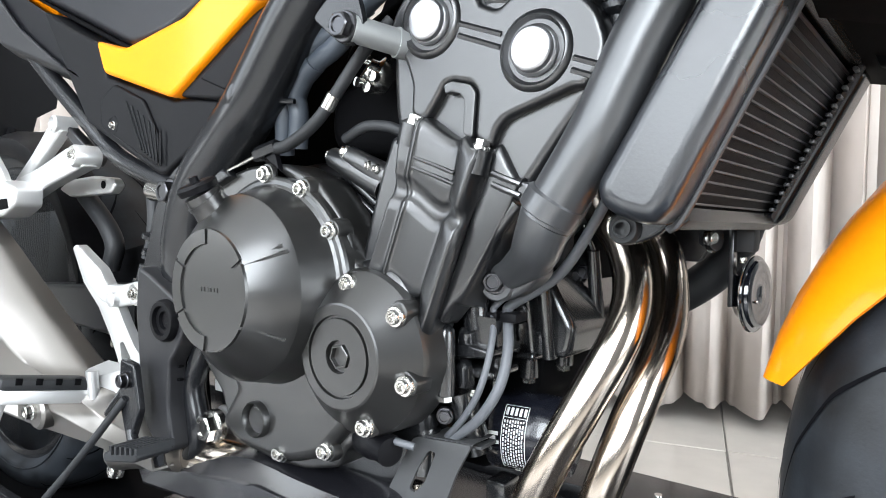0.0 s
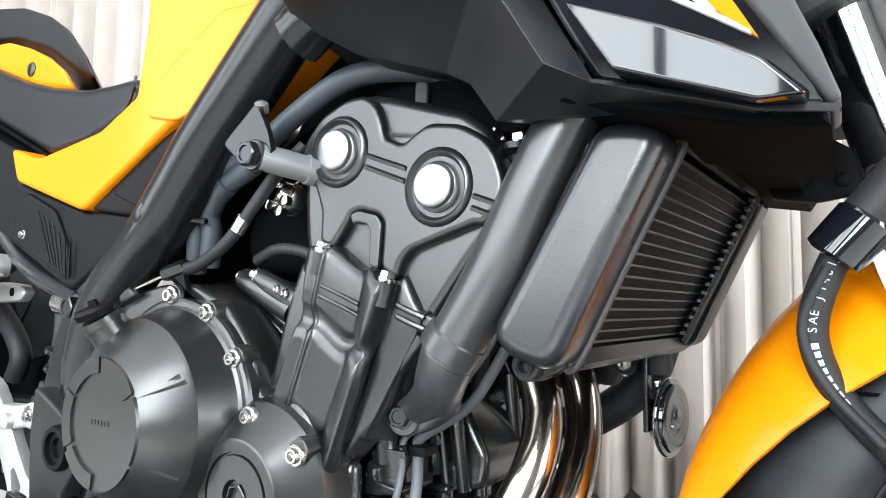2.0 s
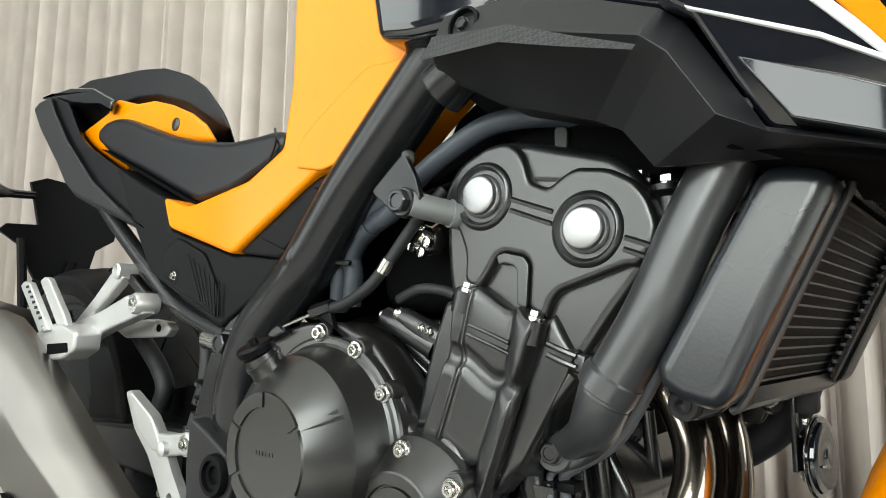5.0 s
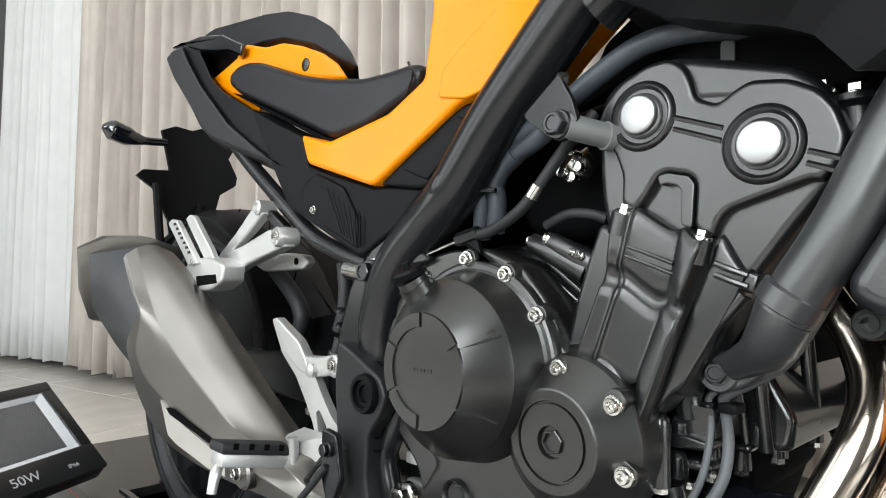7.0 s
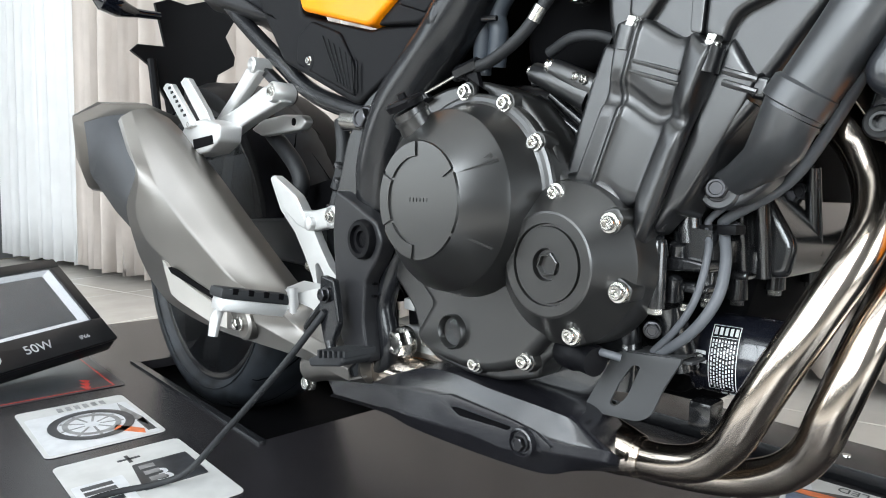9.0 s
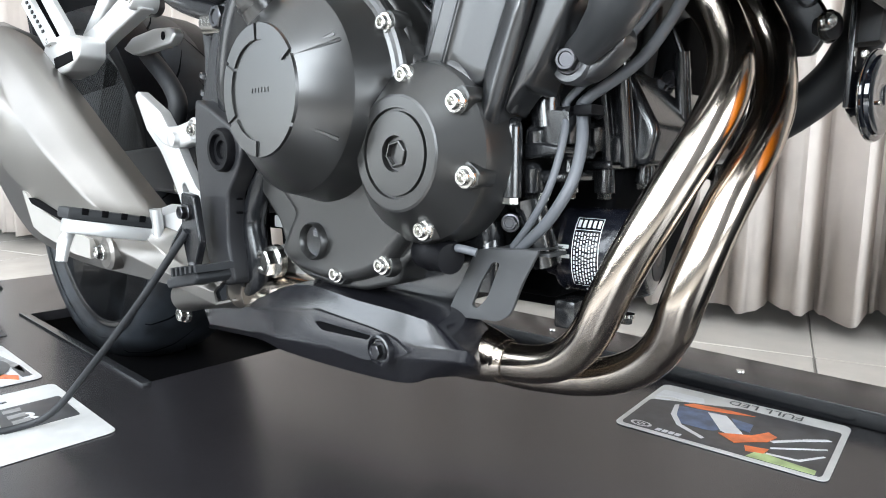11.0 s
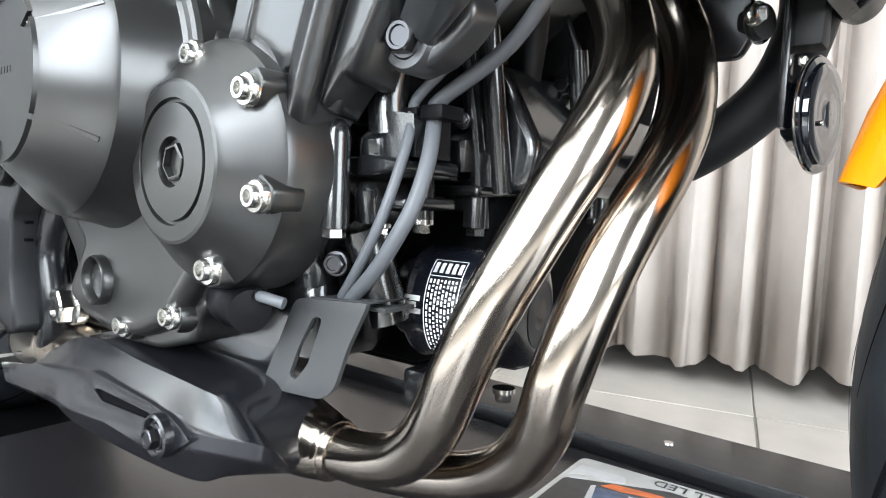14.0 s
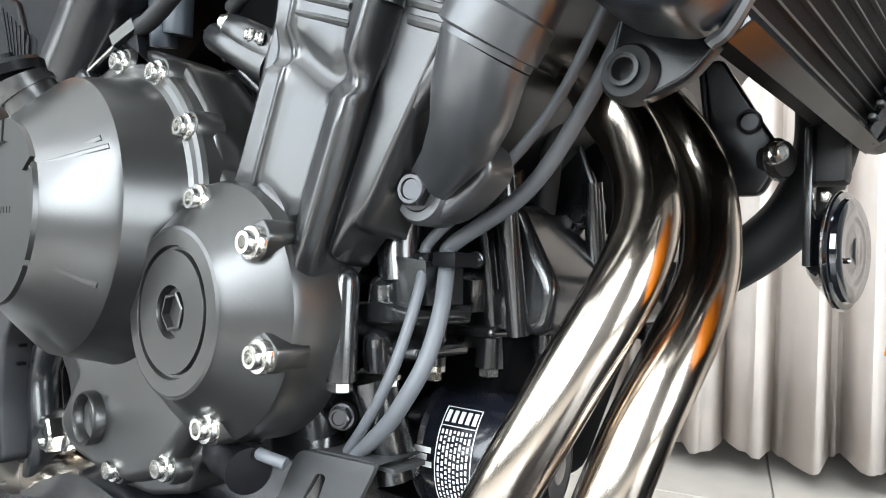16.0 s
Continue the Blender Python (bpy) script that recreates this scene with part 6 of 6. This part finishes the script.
for a, b in (((-.118, .60), (-.098, .36)), ((-.085, .52), (-.06, .36)), ((-.02, .56), (-.075, .40)), ((-.10, .47), (-.04, .53)), ((-.10, .43), (-.055, .44))):
    bp("stay", rod((-1.115, a[0], a[1]), (-1.11, b[0], b[1]), .009, 8), "plastic", parent=BIKE)
ts = bp("turn_signal", tube([(-1.097, -0.232, 0.699), (-1.098, -0.215, 0.696), (-1.099, -0.185, 0.688), (-1.1, -0.15, 0.684), (-1.101, -0.105, 0.687)], [.006, .021, .020, .009, .008], 16), "gloss", "glossy black rear turn signal")

# ---- footpegs and controls ----
hp = bp("heel_guard", prism([(-0.448, 0.349), (-0.437, 0.353), (-0.383, 0.328), (-0.366, 0.311), (-0.351, 0.296), (-0.333, 0.272), (-0.313, 0.250), (-0.295, 0.238), (-0.291, 0.228), (-0.298, 0.207), (-0.314, 0.199), (-0.349, 0.182), (-0.379, 0.179), (-0.392, 0.189), (-0.367, 0.205), (-0.342, 0.222), (-0.350, 0.237), (-0.365, 0.258), (-0.388, 0.285), (-0.422, 0.310)], -.204, -.194, .003, r=.004, seg=3, holes=[rounded([(-0.343, 0.250), (-0.336, 0.253), (-0.320, 0.236), (-0.326, 0.227), (-0.338, 0.227)], .003)]), "alu", "bright cast aluminium footpeg hanger")
bp("guard_face", prism([(-0.441, 0.349), (-0.431, 0.351), (-0.381, 0.327), (-0.364, 0.308), (-0.352, 0.288), (-0.378, 0.293), (-0.411, 0.311)], -.2065, -.2, .002, r=.004, seg=3), "alu", parent=hp)
bp("hanger_arm", prism([(-0.373, 0.311), (-0.342, 0.312), (-0.314, 0.317), (-0.299, 0.313), (-0.296, 0.301), (-0.308, 0.295), (-0.342, 0.289), (-0.357, 0.287)], -.206, -.192, .003, r=.004, seg=3), "alu", parent=hp)
bp("arm_eye", lathe(facing(-0.3050, -.186, 0.3060), [(0, .0125), (.021, .0125), (.023, .010), (.020, .009), (.020, .001)], 28), "alu", parent=hp)
bolt(hp, (-0.3050, -.2085, 0.3060), None, .85)
bp("arm_knob", lathe(facing(-0.3460, -.202, 0.2970), [(0, .0085), (.010, .008), (.012, .005), (.012, .001)], 20), "alu", parent=hp)
bp("lower_eye", lathe(facing(-0.2820, -.190, 0.2250), [(0, .0175), (.014, .0175), (.016, .0155), (.012, .0125), (.012, .001)], 30), "alu", parent=hp)
# near-black disc stands for the shade inside the eye
bp("lower_hole_shade", lathe(facing(-0.2820, -.199, 0.2250), [(0, .0122), (.004, .0122), (.0042, .001)], 26), "dark", parent=hp)
bp("brake_switch", rod((-0.332, -0.18, 0.333), (-0.336, -0.183, 0.312), .007, 12), "rubber", parent=hp)
bp("switch_nut", rod((-0.335, -0.183, 0.317), (-0.337, -0.184, 0.307), .0095, 6), "frame", parent=hp)
bp("master_cylinder", rod((-0.368, -0.18, 0.255), (-0.359, -0.18, 0.201), .011, 14), "rubber", parent=hp)
bolt(hp, (-0.373, -0.192, 0.245), None, .9)
bolt(hp, (-0.367, -0.192, 0.216), None, .7)
PG = pose(-.359, -.226, .202, -11, 0, 0)


def peg_box(x0, x1, y0, y1, z0, z1, bv=.003):
    return box(x0, x1, y0, y1, z0, z1, bv, m=PG)


pg = bp("footpeg", peg_box(-.014, .014, -.088, .002, -.012, .002), "alu", "satin metal rider footpeg with rubber top")
bp("peg_rubber", peg_box(-.016, .016, -.092, -.006, .0015, .013, .004), "rubber", "ribbed black peg rubber", parent=pg)
# notches are near-black blocks, shade by colour with nothing cut
for k in range(4):
    bp("rubber_notch", peg_box(.0145, .0168, -.080 + .018 * k, -.074 + .018 * k, .007, .0135, .0005), "dark", parent=pg)
bp("feeler", tube([(-0.362, -0.308, 0.207), (-0.357, -0.315, 0.198), (-0.354, -0.32, 0.18)], [.005, .0062, .005], 12), "alu", "bright feeler pin", parent=pg)
bp("peg_clevis", loft([[(-0.378, -0.226, 0.219), (-0.343, -0.226, 0.219), (-0.344, -0.226, 0.192), (-0.379, -0.226, 0.192)], [(-0.365, -0.205, 0.229), (-0.312, -0.205, 0.229), (-0.314, -0.205, 0.198), (-0.366, -0.205, 0.197)]]), "alu", parent=pg)
bp("clevis_pin", rod((-0.343, -0.233, 0.226), (-0.344, -0.23, 0.189), .006, 12), "alu", parent=pg)
bd = bp("brake_pedal", prism([(-0.286, 0.246), (-0.261, 0.243), (-0.252, 0.199), (-0.266, 0.171), (-0.278, 0.173), (-0.288, 0.202)], -0.233, -0.226, .002, r=.004), "frame", "black brake pedal lever")
bolt(bd, (-0.272, -0.235, 0.227), HEXDARK, .75)
bp("pedal_spring", tube([(-0.287, -0.228, 0.215), (-0.312, -0.228, 0.194), (-0.323, -0.227, 0.183)], .0035, 8), "frame", parent=bd)
bp("pedal_arm", tube([(-0.271, -0.23, 0.177), (-0.261, -0.232, 0.164), (-0.24, -0.237, 0.167), (-0.213, -0.242, 0.174)], .0055, 10), "frame", parent=bd)
bp("pedal_tip", prism([(-0.259, 0.167), (-0.256, 0.159), (-0.204, 0.17), (-0.196, 0.176), (-0.2, 0.182), (-0.225, 0.18)], -0.264, -0.232, .003, r=.003), "rubber", "ribbed rubber pedal tip", parent=bd)
for k in range(6):
    x = -.226 + .0085 * k
    bp("tip_rib", box(x, x + .0035, -.2735, -.239, .176 + .0018 * k, .1835 + .0014 * k), "rubber", parent=bd)
cv = bp("mount_bolt_plate", prism([(-0.235, 0.193), (-0.183, 0.189), (-0.178, 0.173), (-0.205, 0.156), (-0.236, 0.161)], -0.16, -0.147, .003, r=.006), "alu")
bolt(BIKE, (-0.213, -0.178, 0.18), HEXBIG, 1.05, (90, 0, 0), "pivot_bolt")
bolt(BIKE, (-0.185, -0.17, 0.185), None, .9, (90, 0, 0), "bolt")
bolt(BIKE, (-0.213, -0.167, 0.249), None, .7, (90, 0, 0), "bolt")
# near-black slab stands for the shaded opening by the chain
bp("chain_window", prism([(-0.234, 0.229), (-0.208, 0.23), (-0.204, 0.198), (-0.23, 0.193)], -0.157, -0.142, .002), "dark")
bp("white_clip", box(-0.2235, -0.2065, -0.17, -0.157, 0.212, 0.224, .002), "alu")

ph = bp("passenger_hanger", prism([(-0.468, 0.466), (-0.544, 0.446), (-0.619, 0.432), (-0.691, 0.431), (-0.705, 0.420), (-0.669, 0.403), (-0.610, 0.390), (-0.591, 0.402), (-0.523, 0.421), (-0.425, 0.442)], -.202, -.186, .004, r=.005, seg=3), "alu", "bright cast passenger footpeg hanger")
bp("upper_strut", prism([(-0.530, 0.497), (-0.577, 0.465), (-0.624, 0.438), (-0.636, 0.428), (-0.601, 0.425), (-0.580, 0.444), (-0.536, 0.466), (-0.495, 0.489)], -.196, -.182, .004, r=.004, seg=3), "alu", parent=ph)
bp("strut_link", prism([(-0.540, 0.506), (-0.521, 0.508), (-0.450, 0.466), (-0.464, 0.459)], -.186, -.174, .002, r=.003), "steel_dark", parent=ph)
bp("hanger_eye", lathe(facing(-0.438, -0.180, 0.454), [(0, .0130), (.026, .0130), (.029, .011), (.024, .009), (.024, .001)], 30), "alu", parent=ph)
bp("eye_bush", rod((-0.457, -0.190, 0.456), (-0.470, -0.166, 0.458), .0145, 24), "steel_dark", parent=ph)
bp("hanger_eye", lathe(facing(-0.507, -0.175, 0.497), [(0, .0105), (.024, .0105), (.026, .008), (.021, .0065), (.021, .001)], 26), "alu", parent=ph)
bolt(ph, (-0.442, -0.205, 0.455), None, .9)
bp("hanger_tab", prism([(-0.598, 0.422), (-0.567, 0.434), (-0.503, 0.437), (-0.456, 0.433), (-0.446, 0.424), (-0.459, 0.414), (-0.567, 0.411)], -.155, -.143, .003, r=.005), "alu", parent=ph)
# the hole is a near-black disc in place of shade
bp("tab_hole_shade", lathe(facing(-0.475, -0.153, 0.425), [(0, .0050), (.0030, .0050), (.0031, .001)], 18), "dark", parent=ph)
bp("peg_clevis", prism([(-0.671, 0.409), (-0.647, 0.428), (-0.581, 0.430), (-0.534, 0.419), (-0.537, 0.397), (-0.572, 0.384), (-0.633, 0.380), (-0.662, 0.392)], -.232, -.200, .004, r=.005, seg=3), "alu", parent=ph)
# near-black piece laid on the clevis as the shade between its cheeks
bp("clevis_gap_shade", prism([(-0.618, 0.403), (-0.555, 0.406), (-0.551, 0.394), (-0.614, 0.389)], -.2335, -.225, .001, r=.002), "dark", parent=ph)
bolt(ph, (-0.624, -0.234, 0.424), None, .75)
bolt(ph, (-0.649, -0.232, 0.384), None, .75)
bp("peg_bar", prism([(-0.719, 0.484), (-0.705, 0.490), (-0.685, 0.487), (-0.616, 0.432), (-0.604, 0.421), (-0.636, 0.418)], -.238, -.230, .002, r=.003), "alu", parent=ph)
bp("peg_bar", prism([(-0.676, 0.489), (-0.662, 0.495), (-0.647, 0.492), (-0.583, 0.440), (-0.572, 0.427), (-0.601, 0.424)], -.228, -.220, .002, r=.003), "alu", parent=ph)
for k in range(7):
    x, z = -0.6880 + 0.00929 * k, 0.4790 + -0.00729 * k
    bp("peg_tooth", prism([(x - .003, z), (x + .004, z + .001), (x + .003, z + .004), (x - .003, z + .004)], -.2400, -.234, .0008), "rubber", parent=ph)
bp("reservoir_hose", tube([(-0.59, -0.13, 0.429), (-0.58, -0.13, 0.417), (-0.544, -0.13, 0.393), (-0.513, -0.13, 0.369), (-0.498, -0.13, 0.346), (-0.51, -0.13, 0.319)], .012, 14), "rubber", "black rubber brake hose")
bp("brake_line", tube([(-0.379, -0.145, 0.421), (-0.37, -0.148, 0.389), (-0.37, -0.15, 0.358), (-0.376, -0.152, 0.337)], .009, 12), "rubber")
for z in (0.347, 0.365, 0.323):
    bp("line_collar", rod((-.336, -.171, z), (-.3375, -.1715, z - .004), .0105, 12), "frame")

# ---- front end, steered to the left ----
fk = bp("fork_leg", tube([(0.343, -0.112, 0.662), (0.362, -0.111, 0.59), (0.376, -0.11, 0.536), (0.39, -0.109, 0.486), (0.432, -0.107, 0.326), (0.474, -0.105, 0.232)], .0205, 28), "chrome", "chrome fork tube with a black clamp")
bp("fork_clamp", lathe(pose(0.354, -0.1113, 0.609, 0, 166, 0), [(-.032, .03), (-.030, .0335), (-.004, .0335), (-.002, .0325), (.024, .0325), (.028, .030), (.028, .0205)], 36), "plate_grey", parent=fk)
bp("clamp_ear", box(0.316, 0.336, -0.13, -0.1, 0.59, 0.608, .004), "plastic", parent=fk)
bolt(fk, (0.334, -0.118, 0.592), None, .8, (90, 0, -40))
bp("lower_leg", tube([(0.413, -0.108, 0.419), (0.432, -0.107, 0.326), (0.474, -0.105, 0.232)], .027, 24), "frame", parent=fk)
bp("far_fork", tube([(0.402, 0.09, 0.657), (0.434, 0.092, 0.496), (0.476, 0.095, 0.353), (0.518, 0.098, 0.23)], .0235, 20), "frame", parent=fk)
yk = bp("lower_yoke", prism([(0.329, 0.586), (0.4, 0.602), (0.43, 0.577), (0.42, 0.556), (0.339, 0.561)], -0.09, 0.1, .006), "plastic", "black lower fork yoke")
bh = bp("brake_hose", tube([(0.398, -0.125, 0.501), (0.384, -0.127, 0.485), (0.365, -0.127, 0.462), (0.353, -0.125, 0.442), (0.344, -0.122, 0.417), (0.343, -0.12, 0.399), (0.349, -0.118, 0.38), (0.363, -0.118, 0.359), (0.385, -0.118, 0.337)], .0078, 16), "rubber", "black brake hose with printed letters")
bp("hose_grip", lathe(pose(0.361, -0.127, 0.455, 0, 40, 0), [(-.014, .0125), (-.012, .0155), (.012, .0155), (.014, .0135)], 28), "gloss", parent=bh)
bp("grip_sleeve", tube([(0.365, -0.127, 0.462), (0.384, -0.127, 0.485), (0.4, -0.124, 0.505)], .0125, 18), "rubber", parent=bh)
bp("sensor_wire", tube([(0.351, -0.131, 0.44), (0.339, -0.128, 0.414), (0.34, -0.127, 0.394), (0.351, -0.127, 0.373), (0.372, -0.127, 0.349)], .003, 10), "rubber", parent=bh)
bp("hose_stay", prism([(0.368, 0.452), (0.375, 0.452), (0.39, 0.414), (0.382, 0.409)], -0.122, -0.119, .0008), "alu", "bright hose stay", parent=bh)
bolt(bh, (0.386, -0.124, 0.41), None, 1.0)


def text_on(body, m, size, material, parent, name="lettering", depth=.0003):
    cu = bpy.data.curves.new(name, "FONT")
    cu.body, cu.size, cu.extrude = body, size, depth
    tmp = new(name, cu)
    me = bpy.data.meshes.new_from_object(tmp)
    bpy.data.objects.remove(tmp)
    bpy.data.curves.remove(cu)
    me.materials.clear()
    me.materials.append(material)
    me.name = name
    ob = new(name, me)
    ob.parent = parent
    ob.matrix_basis = m
    return ob


# the hose print climbs the hose: short plain bars for the maker's mark, letters for the standard
HP = spline([(0.363, -0.118, 0.359), (0.349, -0.118, 0.38), (0.343, -0.12, 0.399), (0.344, -0.122, 0.417), (0.353, -0.125, 0.442), (0.365, -0.127, 0.462)], 24)


def on_hose(s):
    """The place and the direction in x and z at the length s along the printed hose."""
    k = 0
    while k < len(HP) - 2 and s > (HP[k + 1] - HP[k]).length:
        s -= (HP[k + 1] - HP[k]).length
        k += 1
    d = (HP[k + 1] - HP[k]).normalized()
    p = HP[k] + d * s
    return pose(p.x, p.y - .0081, p.z, 90, 0, 0) @ Matrix.Rotation(math.atan2(d.z, d.x), 4, "Z")


for q, ch in enumerate("######## SAE J1401"):
    m = on_hose(.012 + .0046 * q)
    if ch == "#":
        part("print_bar", box(-.0016, .0016, -.0022, .0022, -.0001, .0001, m=m), M["print"], bh, smooth=0)
    elif ch != " ":
        text_on(ch, m @ Matrix.Translation((-.0019, -.0022, 0)), .0062, M["print"], bh, "letter", .0001)

# front fender: an arched shell over the tyre
fm2 = pose(.557, .006, .200, 0, 0, 17)
rings = []
for q in range(17):
    w = radians(165.0 - 5.2 * q)
    t = q / 16
    half = .022 + .052 * min(1, t * 3.2) if q else .012
    drop = .010 + .046 * min(1, t * 2.0)
    R0 = .322 + .002 * min(1, t * 2.2)
    ring = []
    for k in range(11):
        u = -1 + k / 5
        y = half * u
        r0 = R0 - drop * abs(u) ** 2.6
        ring.append(fm2 @ Vector((r0 * math.cos(w), y, r0 * math.sin(w))))
    rings.append(ring)
bm = loft(rings, False, False)
bmesh.ops.recalc_face_normals(bm, faces=bm.faces)
bmesh.ops.solidify(bm, geom=bm.faces[:], thickness=.003)
ff = bp("front_fender", bm, "orange", "glossy orange front fender", smooth=50)

# ---- loose things ----
fw_, fh_ = .285, .225
A, u_, v_ = Vector((-1.068, -0.209, .045)), Vector((-.10, .22, .012)).normalized(), Vector((-.13, -.13, .15)).normalized()
A = A - u_ * fw_
v_ = (v_ - u_ * v_.dot(u_)).normalized()
n_ = u_.cross(v_)
LM = Matrix((u_, v_, n_)).transposed().to_4x4()
LM.translation = A
FLD = empty("floodlight", "black LED work floodlight lying on the platform beside its bracket", "floodlight", m=LM)
def plate(x0, x1, y0, y1, z0, z1, bevel=.003, r=.008):
    pts = rounded([(x0, y0), (x1, y0), (x1, y1), (x0, y1)], r)
    b = bmesh.new()
    f = b.faces.new([b.verts.new((x, y, z0)) for x, y in pts])
    ret = bmesh.ops.extrude_face_region(b, geom=[f])
    bmesh.ops.translate(b, verts=[q for q in ret["geom"] if isinstance(q, bmesh.types.BMVert)], vec=(0, 0, z1 - z0))
    bmesh.ops.recalc_face_normals(b, faces=b.faces)
    return bevelled(b, bevel, 2, 40)


part("housing", plate(0, fw_, 0, fh_, -.035, -.004, .006), M["lampblack"], FLD)
for x0, x1, y0, y1 in ((0, fw_, 0, .058), (0, fw_, fh_ - .022, fh_), (0, .022, .058, fh_ - .022), (fw_ - .022, fw_, .058, fh_ - .022)):
    part("bezel", plate(x0, x1, y0, y1, -.004, .004, .002, .003), M["lampblack"], FLD)
part("reflector", loft([[(.024, .06, .001), (fw_ - .024, .06, .001), (fw_ - .024, fh_ - .024, .001), (.024, fh_ - .024, .001)], [(.11, .11, -.024), (fw_ - .11, .11, -.024), (fw_ - .11, fh_ - .075, -.024), (.11, fh_ - .075, -.024)]], False), M["reflector"], FLD, "white stepped reflector", 0)
part("led_chip", box(.12, fw_ - .12, .112, fh_ - .08, -.0245, -.0225), M["led"], FLD, "pale yellow LED chip", 0)
part("lens", box(.022, fw_ - .022, .058, fh_ - .022, .0012, .003), M["pane"], FLD, "clear front glass", 0).visible_shadow = False
for k in range(4):
    part("fin", plate(-.012, .004, .05 + .04 * k, .066 + .04 * k, -.022, -.008, .001, .002), M["lampblack"], FLD)
text_on("50W", pose(.110, .020, .0045), .026, M["print"], FLD, "rating_mark")
text_on("IP66", pose(.215, .020, .0045), .012, M["print"], FLD, "rating_mark")
part("logo_disc", lathe(pose(.055, .028, .004), [(0, .014), (.0008, .014), (.0008, .0118), (.0004, .0116), (.0004, .001)], 32), M["print"], FLD)
part("bracket", tube([(.02, .05, -.02), (.05, .03, -.045), (.14, .02, -.05), (.23, .03, -.045), (.265, .05, -.02)], .006, 8), M["lampblack"], FLD)

text_on("FULL LED", pose(.163, .256, .0022, 0, 0, 180), .0195, M["inkdark"], s1, "heading", .0001)
text_on("3", pose(-.452, -.328, .0022, 0, 0, 90), .055, M["inkwhite"], s3, "numeral", .0001)
s1.matrix_basis = pose(-.001, .119, 0, 0, 0, 3) @ pose(.002, -.105, 0)
s2.matrix_basis, s3.matrix_basis, s4.matrix_basis = pose(-.009, -.014, 0), pose(-.021, -.011, 0), pose(-.010, -.017, 0)
ca = part("power_cable", tube([(-.277, -.231, .225), (-.333, -.258, .15), (-.406, -.288, .067), (-.44, -.315, .02), (-.462, -.345, .0055), (-.472, -.40, .0052), (-.445, -.481, .0052), (-.387, -.573, .0052)], .0038, 10), M["rubber"])
tagged(ca, "thin black power cable trailing onto the platform", "cable")
